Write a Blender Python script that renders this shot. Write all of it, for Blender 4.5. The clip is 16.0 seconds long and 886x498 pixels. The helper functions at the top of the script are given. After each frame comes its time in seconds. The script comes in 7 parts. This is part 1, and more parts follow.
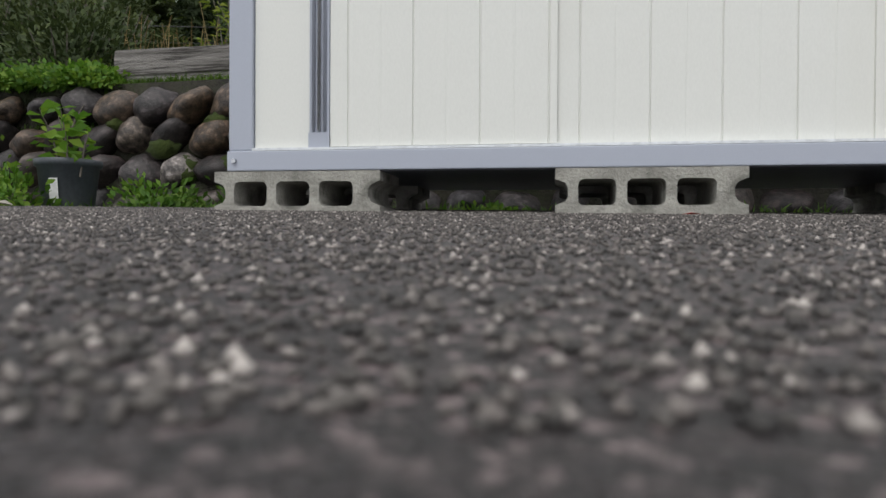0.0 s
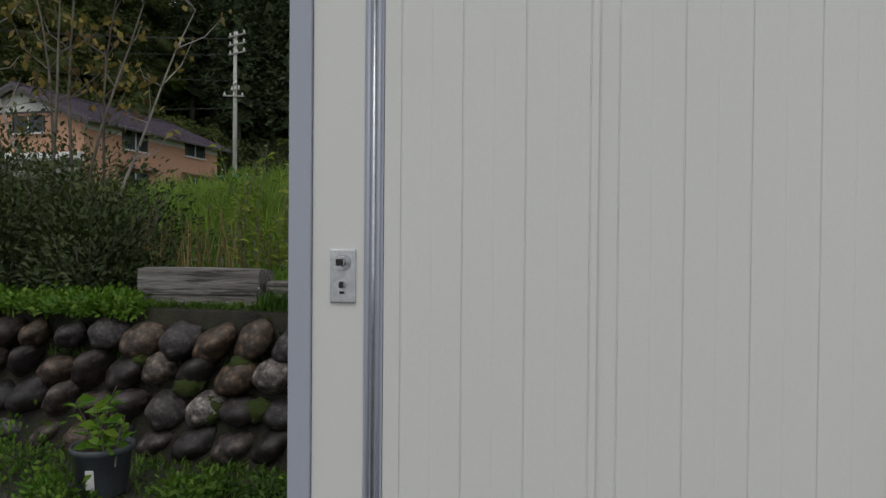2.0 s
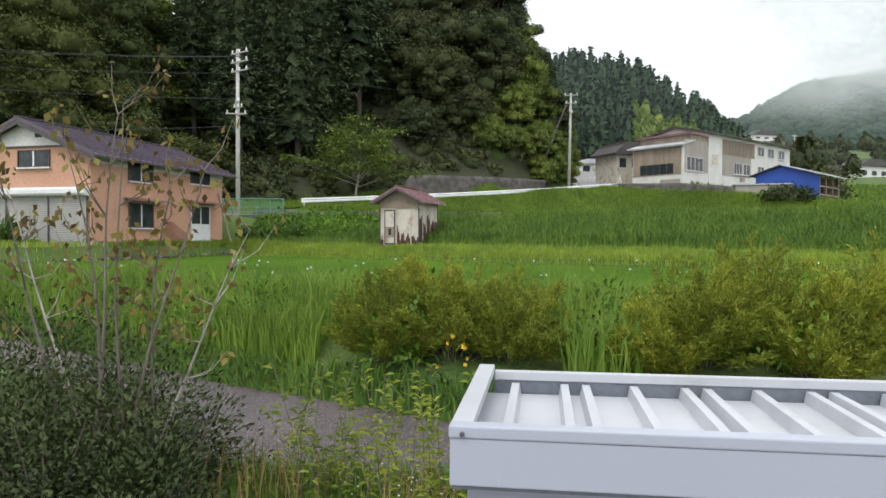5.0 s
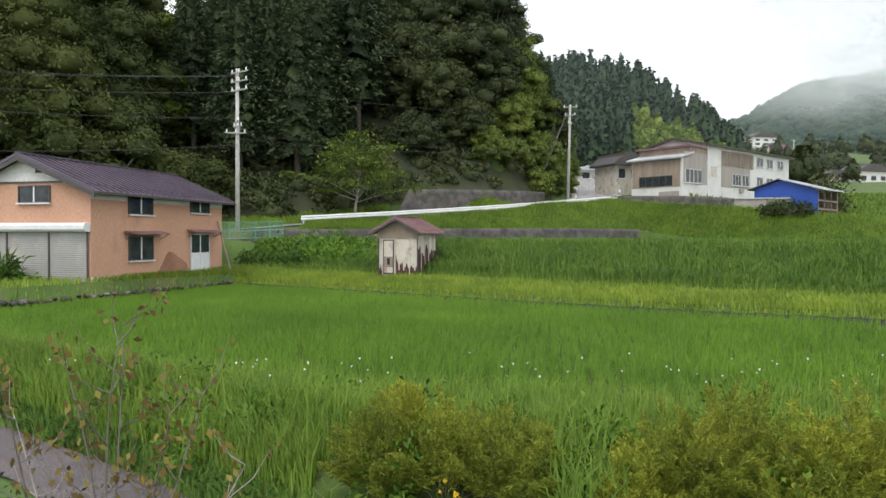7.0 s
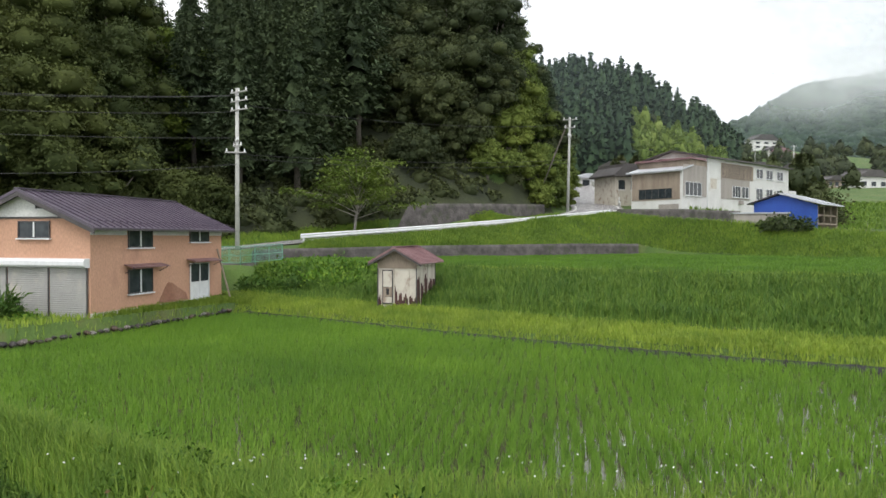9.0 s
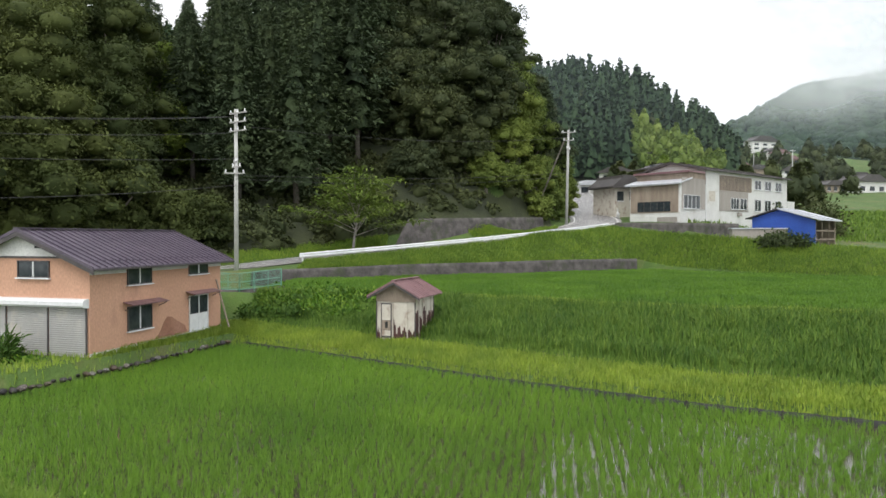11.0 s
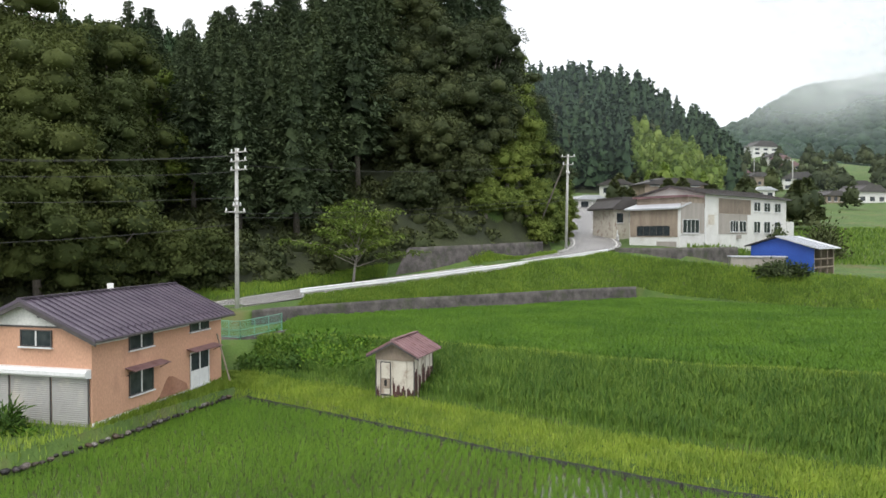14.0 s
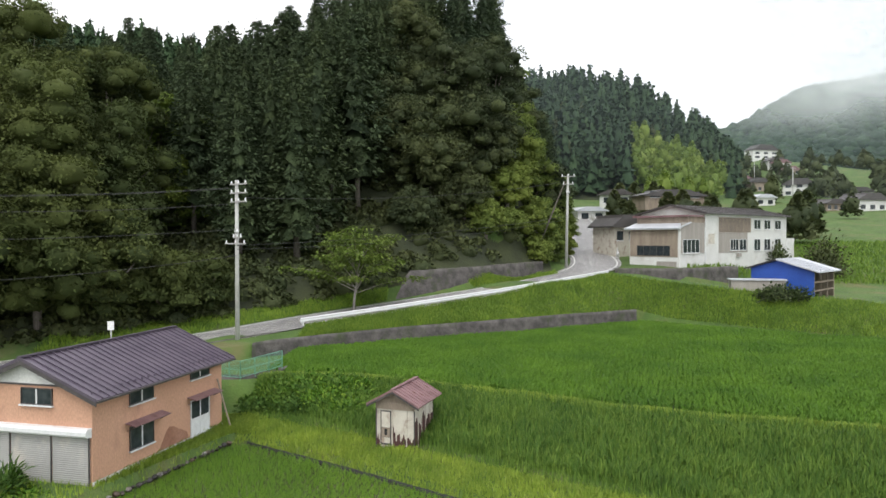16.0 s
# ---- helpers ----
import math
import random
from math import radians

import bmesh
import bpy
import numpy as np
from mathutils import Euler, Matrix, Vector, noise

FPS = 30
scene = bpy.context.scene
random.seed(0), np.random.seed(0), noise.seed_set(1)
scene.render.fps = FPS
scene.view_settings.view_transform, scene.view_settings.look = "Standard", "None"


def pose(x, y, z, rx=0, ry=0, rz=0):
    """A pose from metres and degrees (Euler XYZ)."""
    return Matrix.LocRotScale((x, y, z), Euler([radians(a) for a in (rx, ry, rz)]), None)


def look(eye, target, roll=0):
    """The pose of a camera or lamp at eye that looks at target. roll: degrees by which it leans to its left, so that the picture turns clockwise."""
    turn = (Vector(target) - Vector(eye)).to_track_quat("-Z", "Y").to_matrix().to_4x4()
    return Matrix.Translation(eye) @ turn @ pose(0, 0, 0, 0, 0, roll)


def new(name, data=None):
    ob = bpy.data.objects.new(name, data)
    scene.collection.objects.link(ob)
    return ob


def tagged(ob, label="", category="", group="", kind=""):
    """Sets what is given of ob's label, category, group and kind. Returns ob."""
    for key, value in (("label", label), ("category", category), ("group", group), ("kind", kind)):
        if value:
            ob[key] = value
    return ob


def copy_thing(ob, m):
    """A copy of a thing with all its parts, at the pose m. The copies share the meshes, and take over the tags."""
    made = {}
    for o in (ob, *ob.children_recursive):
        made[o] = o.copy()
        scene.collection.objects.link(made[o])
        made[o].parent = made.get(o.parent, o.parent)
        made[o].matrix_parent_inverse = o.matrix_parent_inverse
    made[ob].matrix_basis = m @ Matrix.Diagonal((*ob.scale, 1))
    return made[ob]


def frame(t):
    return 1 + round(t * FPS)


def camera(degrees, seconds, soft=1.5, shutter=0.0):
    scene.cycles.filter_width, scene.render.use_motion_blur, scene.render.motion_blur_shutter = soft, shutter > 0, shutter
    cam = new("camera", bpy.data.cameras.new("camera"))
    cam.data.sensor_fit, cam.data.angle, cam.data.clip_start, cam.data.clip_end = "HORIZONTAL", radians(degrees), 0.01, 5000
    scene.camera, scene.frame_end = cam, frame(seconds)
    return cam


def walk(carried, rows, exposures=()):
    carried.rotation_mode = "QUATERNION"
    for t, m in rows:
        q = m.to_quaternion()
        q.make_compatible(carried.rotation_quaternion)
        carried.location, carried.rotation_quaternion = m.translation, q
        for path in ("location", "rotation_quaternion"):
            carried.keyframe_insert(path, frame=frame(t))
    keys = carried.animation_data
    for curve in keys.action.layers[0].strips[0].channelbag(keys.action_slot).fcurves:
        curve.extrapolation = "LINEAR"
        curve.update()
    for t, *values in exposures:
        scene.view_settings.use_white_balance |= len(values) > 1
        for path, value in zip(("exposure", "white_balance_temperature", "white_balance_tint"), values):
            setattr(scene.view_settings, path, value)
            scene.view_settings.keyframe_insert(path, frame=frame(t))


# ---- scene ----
cam = camera(65.0, 16.0)
PATH = [
    (0, (0.079, 0.12, 0.046), (0.06, 2.12, 0.024), 0.3),
    (0.5, (0.093, 0.076, 0.115), (0.075, 2.076, 0.092), 0.3),
    (1, (0.111, 0.043, 0.438), (0.1, 2.043, 0.414), 0.3),
    (1.5, (0.07, 0.048, 0.96), (0.063, 2.048, 0.932), 0.3),
    (2, (-0.044, 0.012, 1.258), (-0.044, 2.012, 1.228), 0.5),
    (2.5, (-0.201, 0.057, 1.355), (-0.205, 2.056, 1.322), 0.4),
    (3, (-0.373, 0.087, 1.601), (-0.371, 2.086, 1.563), 0.4),
    (3.5, (-0.457, 0.116, 1.874), (-0.455, 2.115, 1.836), 0.4),
    (4, (-0.481, 0.122, 2.146), (-0.478, 2.122, 2.109), 0.3),
    (4.5, (-0.482, 0.109, 2.423), (-0.479, 2.108, 2.387), 0.3),
    (5, (-0.465, 0.218, 2.676), (-0.463, 2.218, 2.643), 0.1),
    (7.5, (-0.362, 0.027, 4.564), (-0.36, 2.027, 4.53), 0.1),
    (8, (-0.334, -0.004, 4.91), (-0.333, 1.996, 4.877), 0.1),
    (8.5, (-0.332, 0.013, 5.326), (-0.331, 2.013, 5.291), 0.2),
    (9, (-0.328, 0.04, 5.68), (-0.327, 2.04, 5.648), 0.1),
    (11.5, (-0.289, -0.065, 7.912), (-0.285, 1.935, 7.876), 0.1),
    (12, (-0.243, -0.113, 8.372), (-0.24, 1.886, 8.338), 0.1),
    (12.5, (-0.241, -0.129, 8.83), (-0.238, 1.871, 8.797), 0.0),
    (13, (-0.234, -0.187, 9.342), (-0.232, 1.813, 9.308), 0.0),
    (13.5, (-0.213, -0.212, 9.832), (-0.211, 1.788, 9.8), 0.0),
    (14, (-0.192, -0.272, 10.397), (-0.191, 1.728, 10.364), -0.0),
    (14.5, (-0.202, -0.25, 10.978), (-0.201, 1.75, 10.945), -0.0),
    (15, (-0.186, -0.271, 11.553), (-0.186, 1.729, 11.521), -0.1),
    (15.5, (-0.187, -0.284, 12.249), (-0.187, 1.716, 12.217), -0.1),
    (16, (-0.169, -0.259, 12.885), (-0.169, 1.741, 12.853), -0.1),
]
walk(cam, [(t, look(eye, target, roll)) for t, eye, target, roll in PATH],
     [(0.0, 0.16), (0.6, 0.14), (1.0, 0.02), (1.5, -0.38), (2.5, -0.6), (3.0, -0.5), (3.6, -0.12), (4.3, 0.35), (5.0, 0.58), (7.5, 0.65), (16.0, 0.72)])

cam.data.dof.use_dof = True
cam.data.dof.focus_distance = 2.4
cam.data.dof.aperture_fstop = 15.0

# ------------------------------------------------------------------ world and light
world = bpy.data.worlds.new("overcast_sky")
scene.world = world
world.use_nodes = True
wn, wl = world.node_tree.nodes, world.node_tree.links
wn.clear()
w_out = wn.new("ShaderNodeOutputWorld")
w_bg = wn.new("ShaderNodeBackground")
w_sky = wn.new("ShaderNodeTexSky")
w_sky.sky_type = "NISHITA"
w_sky.sun_disc = False
w_sky.sun_elevation, w_sky.sun_rotation = radians(52), radians(200)
w_gain = wn.new("ShaderNodeMix")
w_gain.data_type = "RGBA"
w_gain.blend_type = "MULTIPLY"
w_gain.inputs[0].default_value = 1.0
w_gain.inputs[7].default_value = (0.10, 0.10, 0.10, 1)
w_geo = wn.new("ShaderNodeTexCoord")
w_map = wn.new("ShaderNodeMapping")
w_map.inputs["Scale"].default_value = (1.6, 1.6, 5.0)
w_noise = wn.new("ShaderNodeTexNoise")
w_noise.inputs["Scale"].default_value = 1.7
w_noise.inputs["Detail"].default_value = 5.0
w_ramp = wn.new("ShaderNodeValToRGB")
w_ramp.color_ramp.elements[0].position, w_ramp.color_ramp.elements[0].color = 0.32, (0.80, 0.84, 0.89, 1)
w_ramp.color_ramp.elements[1].position, w_ramp.color_ramp.elements[1].color = 0.60, (1.06, 1.06, 1.07, 1)
w_mix = wn.new("ShaderNodeMix")
w_mix.data_type = "RGBA"
w_mix.inputs[0].default_value = 0.93
wl.new(w_sky.outputs[0], w_gain.inputs[6])
wl.new(w_geo.outputs["Generated"], w_map.inputs[0])
wl.new(w_map.outputs[0], w_noise.inputs["Vector"])
wl.new(w_noise.outputs[0], w_ramp.inputs[0])
wl.new(w_gain.outputs[2], w_mix.inputs[6])
wl.new(w_ramp.outputs[0], w_mix.inputs[7])
wl.new(w_mix.outputs[2], w_bg.inputs["Color"])
w_bg.inputs["Strength"].default_value = 1.0
wl.new(w_bg.outputs[0], w_out.inputs[0])

sun_data = bpy.data.lights.new("sun", "SUN")
sun_data.energy, sun_data.angle, sun_data.color = 1.1, radians(25), (1.0, 0.97, 0.92)
sun = new("sun", sun_data)
sun.matrix_world = look((-20, -40, 80), (0, 10, 0))

# ------------------------------------------------------------------ materials
def base_mat(name, rough=0.8, metal=0.0):
    m = bpy.data.materials.new(name)
    m.use_nodes = True
    nt = m.node_tree
    b = nt.nodes["Principled BSDF"]
    b.inputs["Roughness"].default_value = rough
    b.inputs["Metallic"].default_value = metal
    return m, nt, b


def noise_node(nt, scale, detail=4.0, rough=0.55, stretch=None, coord="Object"):
    tc = nt.nodes.new("ShaderNodeTexCoord")
    mp = nt.nodes.new("ShaderNodeMapping")
    if stretch:
        mp.inputs["Scale"].default_value = stretch
    nz = nt.nodes.new("ShaderNodeTexNoise")
    nz.inputs["Scale"].default_value = scale
    nz.inputs["Detail"].default_value = detail
    nz.inputs["Roughness"].default_value = rough
    nt.links.new(tc.outputs[coord], mp.inputs[0])
    nt.links.new(mp.outputs[0], nz.inputs["Vector"])
    return nz


def ramp_node(nt, source, stops):
    r = nt.nodes.new("ShaderNodeValToRGB")
    els = r.color_ramp.elements
    while len(els) < len(stops):
        els.new(0.5)
    for e, (p, c) in zip(els, stops):
        e.position, e.color = p, (*c, 1)
    nt.links.new(source, r.inputs[0])
    return r


def mix_node(nt, fac, a, b, mode="MIX"):
    m = nt.nodes.new("ShaderNodeMix")
    m.data_type, m.blend_type = "RGBA", mode
    for sock, v in ((m.inputs[0], fac), (m.inputs[6], a), (m.inputs[7], b)):
        if isinstance(v, (int, float)):
            sock.default_value = v
        elif isinstance(v, tuple):
            sock.default_value = (*v, 1)
        else:
            nt.links.new(v, sock)
    return m.outputs[2]


def bump_node(nt, b, source, strength=0.3, dist=0.01):
    bp = nt.nodes.new("ShaderNodeBump")
    bp.inputs["Strength"].default_value = strength
    bp.inputs["Distance"].default_value = dist
    nt.links.new(source, bp.inputs["Height"])
    nt.links.new(bp.outputs[0], b.inputs["Normal"])


def surface(name, c1, c2, scale=3.0, fine=40.0, rough=0.8, metal=0.0, stain=None, stain_scale=0.8, bump=0.2, dist=0.005, stretch=None, stain_at=(0.52, 0.68), grain=0.8):
    """Two tones at a broad scale, a fine grain, and stains with their own shape."""
    m, nt, b = base_mat(name, rough, metal)
    n1 = noise_node(nt, scale, stretch=stretch)
    n2 = noise_node(nt, fine, 3.0, stretch=stretch)
    col = ramp_node(nt, n1.outputs[0], [(0.35, c1), (0.65, c2)]).outputs[0]
    grain_col = ramp_node(nt, n2.outputs[0], [(0.3, (0.78, 0.78, 0.78)), (0.7, (1.12, 1.12, 1.12))]).outputs[0]
    col = mix_node(nt, grain, col, grain_col, "MULTIPLY")
    if stain:
        n3 = noise_node(nt, stain_scale, 6.0, 0.65, stretch=stretch)
        mask = ramp_node(nt, n3.outputs[0], [(stain_at[0], (0, 0, 0)), (stain_at[1], (1, 1, 1))]).outputs[0]
        col = mix_node(nt, mask, col, stain)
    nt.links.new(col, b.inputs["Base Color"])
    bump_node(nt, b, n2.outputs[0], bump, dist)
    return m


def foliage(name, c1, c2, c3, rough=0.55, trans=0.35, patch=0.15):
    """Leaves: tone by island, a broad drift over the stand, some light passing through."""
    m, nt, b = base_mat(name, rough)
    geo = nt.nodes.new("ShaderNodeNewGeometry")
    oi = nt.nodes.new("ShaderNodeObjectInfo")
    col = ramp_node(nt, geo.outputs["Random Per Island"], [(0.0, c1), (0.55, c2), (1.0, c3)]).outputs[0]
    n = noise_node(nt, patch, 3.0)
    drift = ramp_node(nt, n.outputs[0], [(0.3, (0.72, 0.78, 0.75)), (0.7, (1.22, 1.15, 1.05))]).outputs[0]
    col = mix_node(nt, 1.0, col, drift, "MULTIPLY")
    tree = ramp_node(nt, oi.outputs["Random"], [(0.0, (0.75, 0.80, 0.82)), (1.0, (1.2, 1.15, 1.0))]).outputs[0]
    col = mix_node(nt, 1.0, col, tree, "MULTIPLY")
    nt.links.new(col, b.inputs["Base Color"])
    b.inputs["Specular IOR Level"].default_value = 0.25
    tr = nt.nodes.new("ShaderNodeBsdfTranslucent")
    nt.links.new(col, tr.inputs["Color"])
    ms = nt.nodes.new("ShaderNodeMixShader")
    ms.inputs[0].default_value = trans
    nt.links.new(b.outputs[0], ms.inputs[1])
    nt.links.new(tr.outputs[0], ms.inputs[2])
    nt.links.new(ms.outputs[0], nt.nodes["Material Output"].inputs[0])
    return m


def asphalt(name, tone, warm, chip=240.0, crack=True):
    m, nt, b = base_mat(name, 0.55)
    b.inputs["Specular IOR Level"].default_value = 0.5
    tc = nt.nodes.new("ShaderNodeTexCoord")
    vor = nt.nodes.new("ShaderNodeTexVoronoi")
    vor.inputs["Scale"].default_value = chip
    nt.links.new(tc.outputs["Object"], vor.inputs["Vector"])
    dark = tuple(c * 0.35 for c in tone)
    lite = tuple(min(1, c * 4.2) for c in warm)
    sep = nt.nodes.new("ShaderNodeSeparateColor")
    nt.links.new(vor.outputs["Color"], sep.inputs[0])
    chips = ramp_node(nt, sep.outputs[0], [(0.0, dark), (0.45, tone), (0.8, warm), (1.0, lite)]).outputs[0]
    big = noise_node(nt, 0.9, 5.0)
    drift = ramp_node(nt, big.outputs[0], [(0.3, (0.7, 0.7, 0.72)), (0.7, (1.2, 1.18, 1.15))]).outputs[0]
    col = mix_node(nt, 1.0, chips, drift, "MULTIPLY")
    nt.links.new(col, b.inputs["Base Color"])
    bump_node(nt, b, vor.outputs["Distance"], 0.9, 0.004)
    return m


M = {}
M["asphalt"] = asphalt("driveway_asphalt", (0.024, 0.0185, 0.0195), (0.052, 0.041, 0.041), 300.0)
M["lane"] = asphalt("lane_asphalt", (0.066, 0.054, 0.058), (0.095, 0.079, 0.082), 120.0)
M["road"] = asphalt("road_asphalt", (0.19, 0.185, 0.185), (0.25, 0.24, 0.235), 30.0)
M["paint_line"] = surface("road_line_paint", (0.72, 0.72, 0.70), (0.80, 0.80, 0.78), 2, 30)
M["soil"] = surface("soil", (0.028, 0.022, 0.015), (0.055, 0.043, 0.028), 1.5, 25, 0.95, bump=0.6, dist=0.03)
M["turf"] = surface("turf", (0.05, 0.095, 0.018), (0.08, 0.14, 0.025), 0.35, 9, 0.95, stain=(0.12, 0.12, 0.045), stain_scale=0.18, bump=0.8, dist=0.08)
M["forest_floor"] = surface("forest_floor", (0.025, 0.032, 0.015), (0.05, 0.06, 0.022), 0.2, 4, 0.95, bump=0.6, dist=0.1)
M["mud"] = surface("mud", (0.07, 0.055, 0.04), (0.10, 0.085, 0.06), 2, 20, 0.6)
M["cream"] = surface("cream_steel", (0.72, 0.73, 0.695), (0.75, 0.76, 0.725), 0.7, 300, 0.36, stain=(0.69, 0.685, 0.625), stain_scale=1.1, bump=0.01, dist=0.0005, stretch=(1, 1, 0.4), stain_at=(0.55, 0.85), grain=0.12)
M["shed_grey"] = surface("grey_steel", (0.385, 0.415, 0.49), (0.405, 0.435, 0.51), 0.9, 300, 0.36, bump=0.01, dist=0.0005, grain=0.1)
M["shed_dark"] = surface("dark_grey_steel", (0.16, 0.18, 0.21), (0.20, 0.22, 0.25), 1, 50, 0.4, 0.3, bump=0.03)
M["roof_white"] = surface("pale_roof_steel", (0.44, 0.46, 0.50), (0.50, 0.515, 0.55), 1.2, 200, 0.40, stain=(0.38, 0.39, 0.41), stain_scale=1.4, bump=0.02, grain=0.15)
M["alu"] = surface("aluminium", (0.62, 0.64, 0.66), (0.70, 0.72, 0.74), 2, 60, 0.32, 0.85, bump=0.03)
M["chrome"] = surface("chrome", (0.42, 0.43, 0.45), (0.55, 0.56, 0.58), 2, 60, 0.15, 1.0, bump=0.0)
M["black"] = surface("black_void", (0.012, 0.012, 0.013), (0.02, 0.02, 0.02), 3, 30, 0.7, bump=0.05)
M["concrete"] = surface("concrete", (0.24, 0.235, 0.21), (0.42, 0.41, 0.37), 14, 160, 0.95, stain=(0.10, 0.10, 0.085), stain_scale=9, bump=0.9, dist=0.004, stain_at=(0.55, 0.72))
M["pot"] = surface("grey_plastic", (0.045, 0.055, 0.065), (0.07, 0.08, 0.09), 6, 80, 0.45, bump=0.08)
M["white_label"] = surface("white_label", (0.75, 0.75, 0.75), (0.82, 0.82, 0.82), 4, 40, 0.6)
M["log"] = surface("weathered_log", (0.15, 0.14, 0.13), (0.28, 0.265, 0.25), 3, 30, 0.9, stain=(0.06, 0.055, 0.05), stain_scale=7, bump=1.0, dist=0.012, stretch=(0.5, 9, 9), stain_at=(0.5, 0.6))
M["bark"] = surface("bark", (0.10, 0.085, 0.07), (0.20, 0.18, 0.155), 8, 60, 0.95, bump=0.7, dist=0.01, stretch=(2, 2, 0.4))
M["bark_pale"] = surface("pale_bark", (0.26, 0.235, 0.21), (0.42, 0.39, 0.36), 8, 60, 0.9, stain=(0.10, 0.085, 0.075), stain_scale=14, bump=0.5, dist=0.004, stretch=(1, 1, 0.6))
M["moss"] = surface("moss", (0.0225, 0.0383, 0.0054), (0.0405, 0.0585, 0.0090), 6, 90, 1.0, bump=0.9, dist=0.01)
M["peach"] = surface("peach_wall", (0.50, 0.285, 0.19), (0.56, 0.325, 0.22), 0.5, 14, 0.85, stain=(0.36, 0.20, 0.14), stain_scale=0.55, bump=0.2, stretch=(1, 1, 0.5), stain_at=(0.58, 0.78))
M["plaster_white"] = surface("white_plaster", (0.62, 0.62, 0.60), (0.70, 0.70, 0.68), 0.8, 14, 0.85, stain=(0.46, 0.43, 0.38), stain_scale=0.5, bump=0.2, stain_at=(0.58, 0.8))
M["roof_purple"] = surface("brown_violet_roof", (0.070, 0.055, 0.080), (0.100, 0.080, 0.108), 0.6, 12, 0.36, bump=0.1)
M["roof_red"] = surface("rusty_red_roof", (0.16, 0.085, 0.090), (0.30, 0.185, 0.195), 1.2, 14, 0.5, stain=(0.13, 0.06, 0.055), stain_scale=1.2, bump=0.15)
M["roof_grey"] = surface("grey_tile_roof", (0.055, 0.050, 0.050), (0.085, 0.078, 0.076), 0.6, 8, 0.6)
M["shutter"] = surface("shutter_steel", (0.34, 0.335, 0.325), (0.40, 0.395, 0.38), 0.8, 20, 0.5, stain=(0.48, 0.45, 0.40), stain_scale=0.7, bump=0.05)
M["frame_dark"] = surface("dark_frame", (0.05, 0.045, 0.045), (0.08, 0.07, 0.07), 3, 30, 0.5)
M["frame_white"] = surface("white_frame", (0.66, 0.67, 0.68), (0.74, 0.75, 0.76), 3, 30, 0.45)
M["rust"] = surface("rusted_iron", (0.055, 0.028, 0.026), (0.10, 0.042, 0.038), 2, 25, 0.85, bump=0.4)
M["hut_cream"] = surface("peeling_cream_paint", (0.52, 0.48, 0.41), (0.60, 0.565, 0.49), 1.2, 20, 0.7, stain=(0.28, 0.20, 0.155), stain_scale=1.5, bump=0.2)
M["wood"] = surface("grey_brown_boards", (0.24, 0.19, 0.15), (0.34, 0.28, 0.22), 1.2, 18, 0.9, bump=0.4, stretch=(1, 1, 0.3))
M["blue_sheet"] = surface("blue_sheet", (0.012, 0.055, 0.30), (0.02, 0.08, 0.38), 0.5, 8, 0.5, bump=0.2, dist=0.03)
M["pole"] = surface("concrete_pole", (0.40, 0.40, 0.38), (0.50, 0.50, 0.48), 1.5, 30, 0.85, stain=(0.30, 0.29, 0.27), stain_scale=1.0)
M["rail_white"] = surface("white_guardrail", (0.72, 0.73, 0.74), (0.80, 0.81, 0.82), 0.8, 20, 0.4, stain=(0.5, 0.47, 0.42), stain_scale=0.9, stain_at=(0.6, 0.8), bump=0.05)
M["fence_green"] = surface("green_fence", (0.13, 0.34, 0.25), (0.18, 0.42, 0.32), 1.5, 20, 0.5)
M["wall_stone"] = surface("mortared_stone", (0.055, 0.050, 0.048), (0.125, 0.115, 0.108), 1.1, 5, 0.95, stain=(0.055, 0.065, 0.035), stain_scale=0.5, bump=1.0, dist=0.06)
M["grey_sheet"] = surface("grey_brown_sheet", (0.30, 0.275, 0.25), (0.36, 0.33, 0.30), 0.5, 10, 0.8, stretch=(3, 3, 0.3))
M["rust_red"] = surface("red_soil_stain", (0.26, 0.12, 0.075), (0.36, 0.19, 0.13), 0.8, 8, 0.9)
M["wire"] = surface("wire_black", (0.03, 0.03, 0.032), (0.05, 0.05, 0.05), 2, 20, 0.6)
M["rice"] = foliage("rice_leaf", (0.080, 0.178, 0.013), (0.112, 0.236, 0.021), (0.155, 0.290, 0.034), 0.55, 0.4, 0.22)
M["grass"] = foliage("bank_grass", (0.095, 0.185, 0.022), (0.150, 0.262, 0.034), (0.235, 0.345, 0.060), 0.55, 0.4, 0.4)
M["grass_slope"] = foliage("slope_grass", (0.105, 0.190, 0.026), (0.160, 0.270, 0.038), (0.250, 0.360, 0.060), 0.6, 0.4, 0.35)
M["grass_yellow"] = foliage("mown_grass", (0.165, 0.265, 0.029), (0.235, 0.345, 0.045), (0.330, 0.420, 0.080), 0.6, 0.4, 0.5)
M["grass_dark"] = foliage("bank_weeds", (0.046, 0.108, 0.016), (0.080, 0.163, 0.025), (0.145, 0.235, 0.044), 0.6, 0.35, 0.4)
M["shrub_olive"] = foliage("olive_shrub", (0.16, 0.20, 0.030), (0.28, 0.32, 0.048), (0.46, 0.50, 0.080), 0.6, 0.35, 0.8)
M["shrub_dark"] = foliage("azalea_leaf", (0.036, 0.056, 0.022), (0.058, 0.084, 0.032), (0.100, 0.132, 0.050), 0.5, 0.3, 1.5)
M["leaf_bright"] = foliage("bright_leaf", (0.07, 0.17, 0.02), (0.12, 0.25, 0.03), (0.22, 0.34, 0.05), 0.5, 0.4, 2.0)
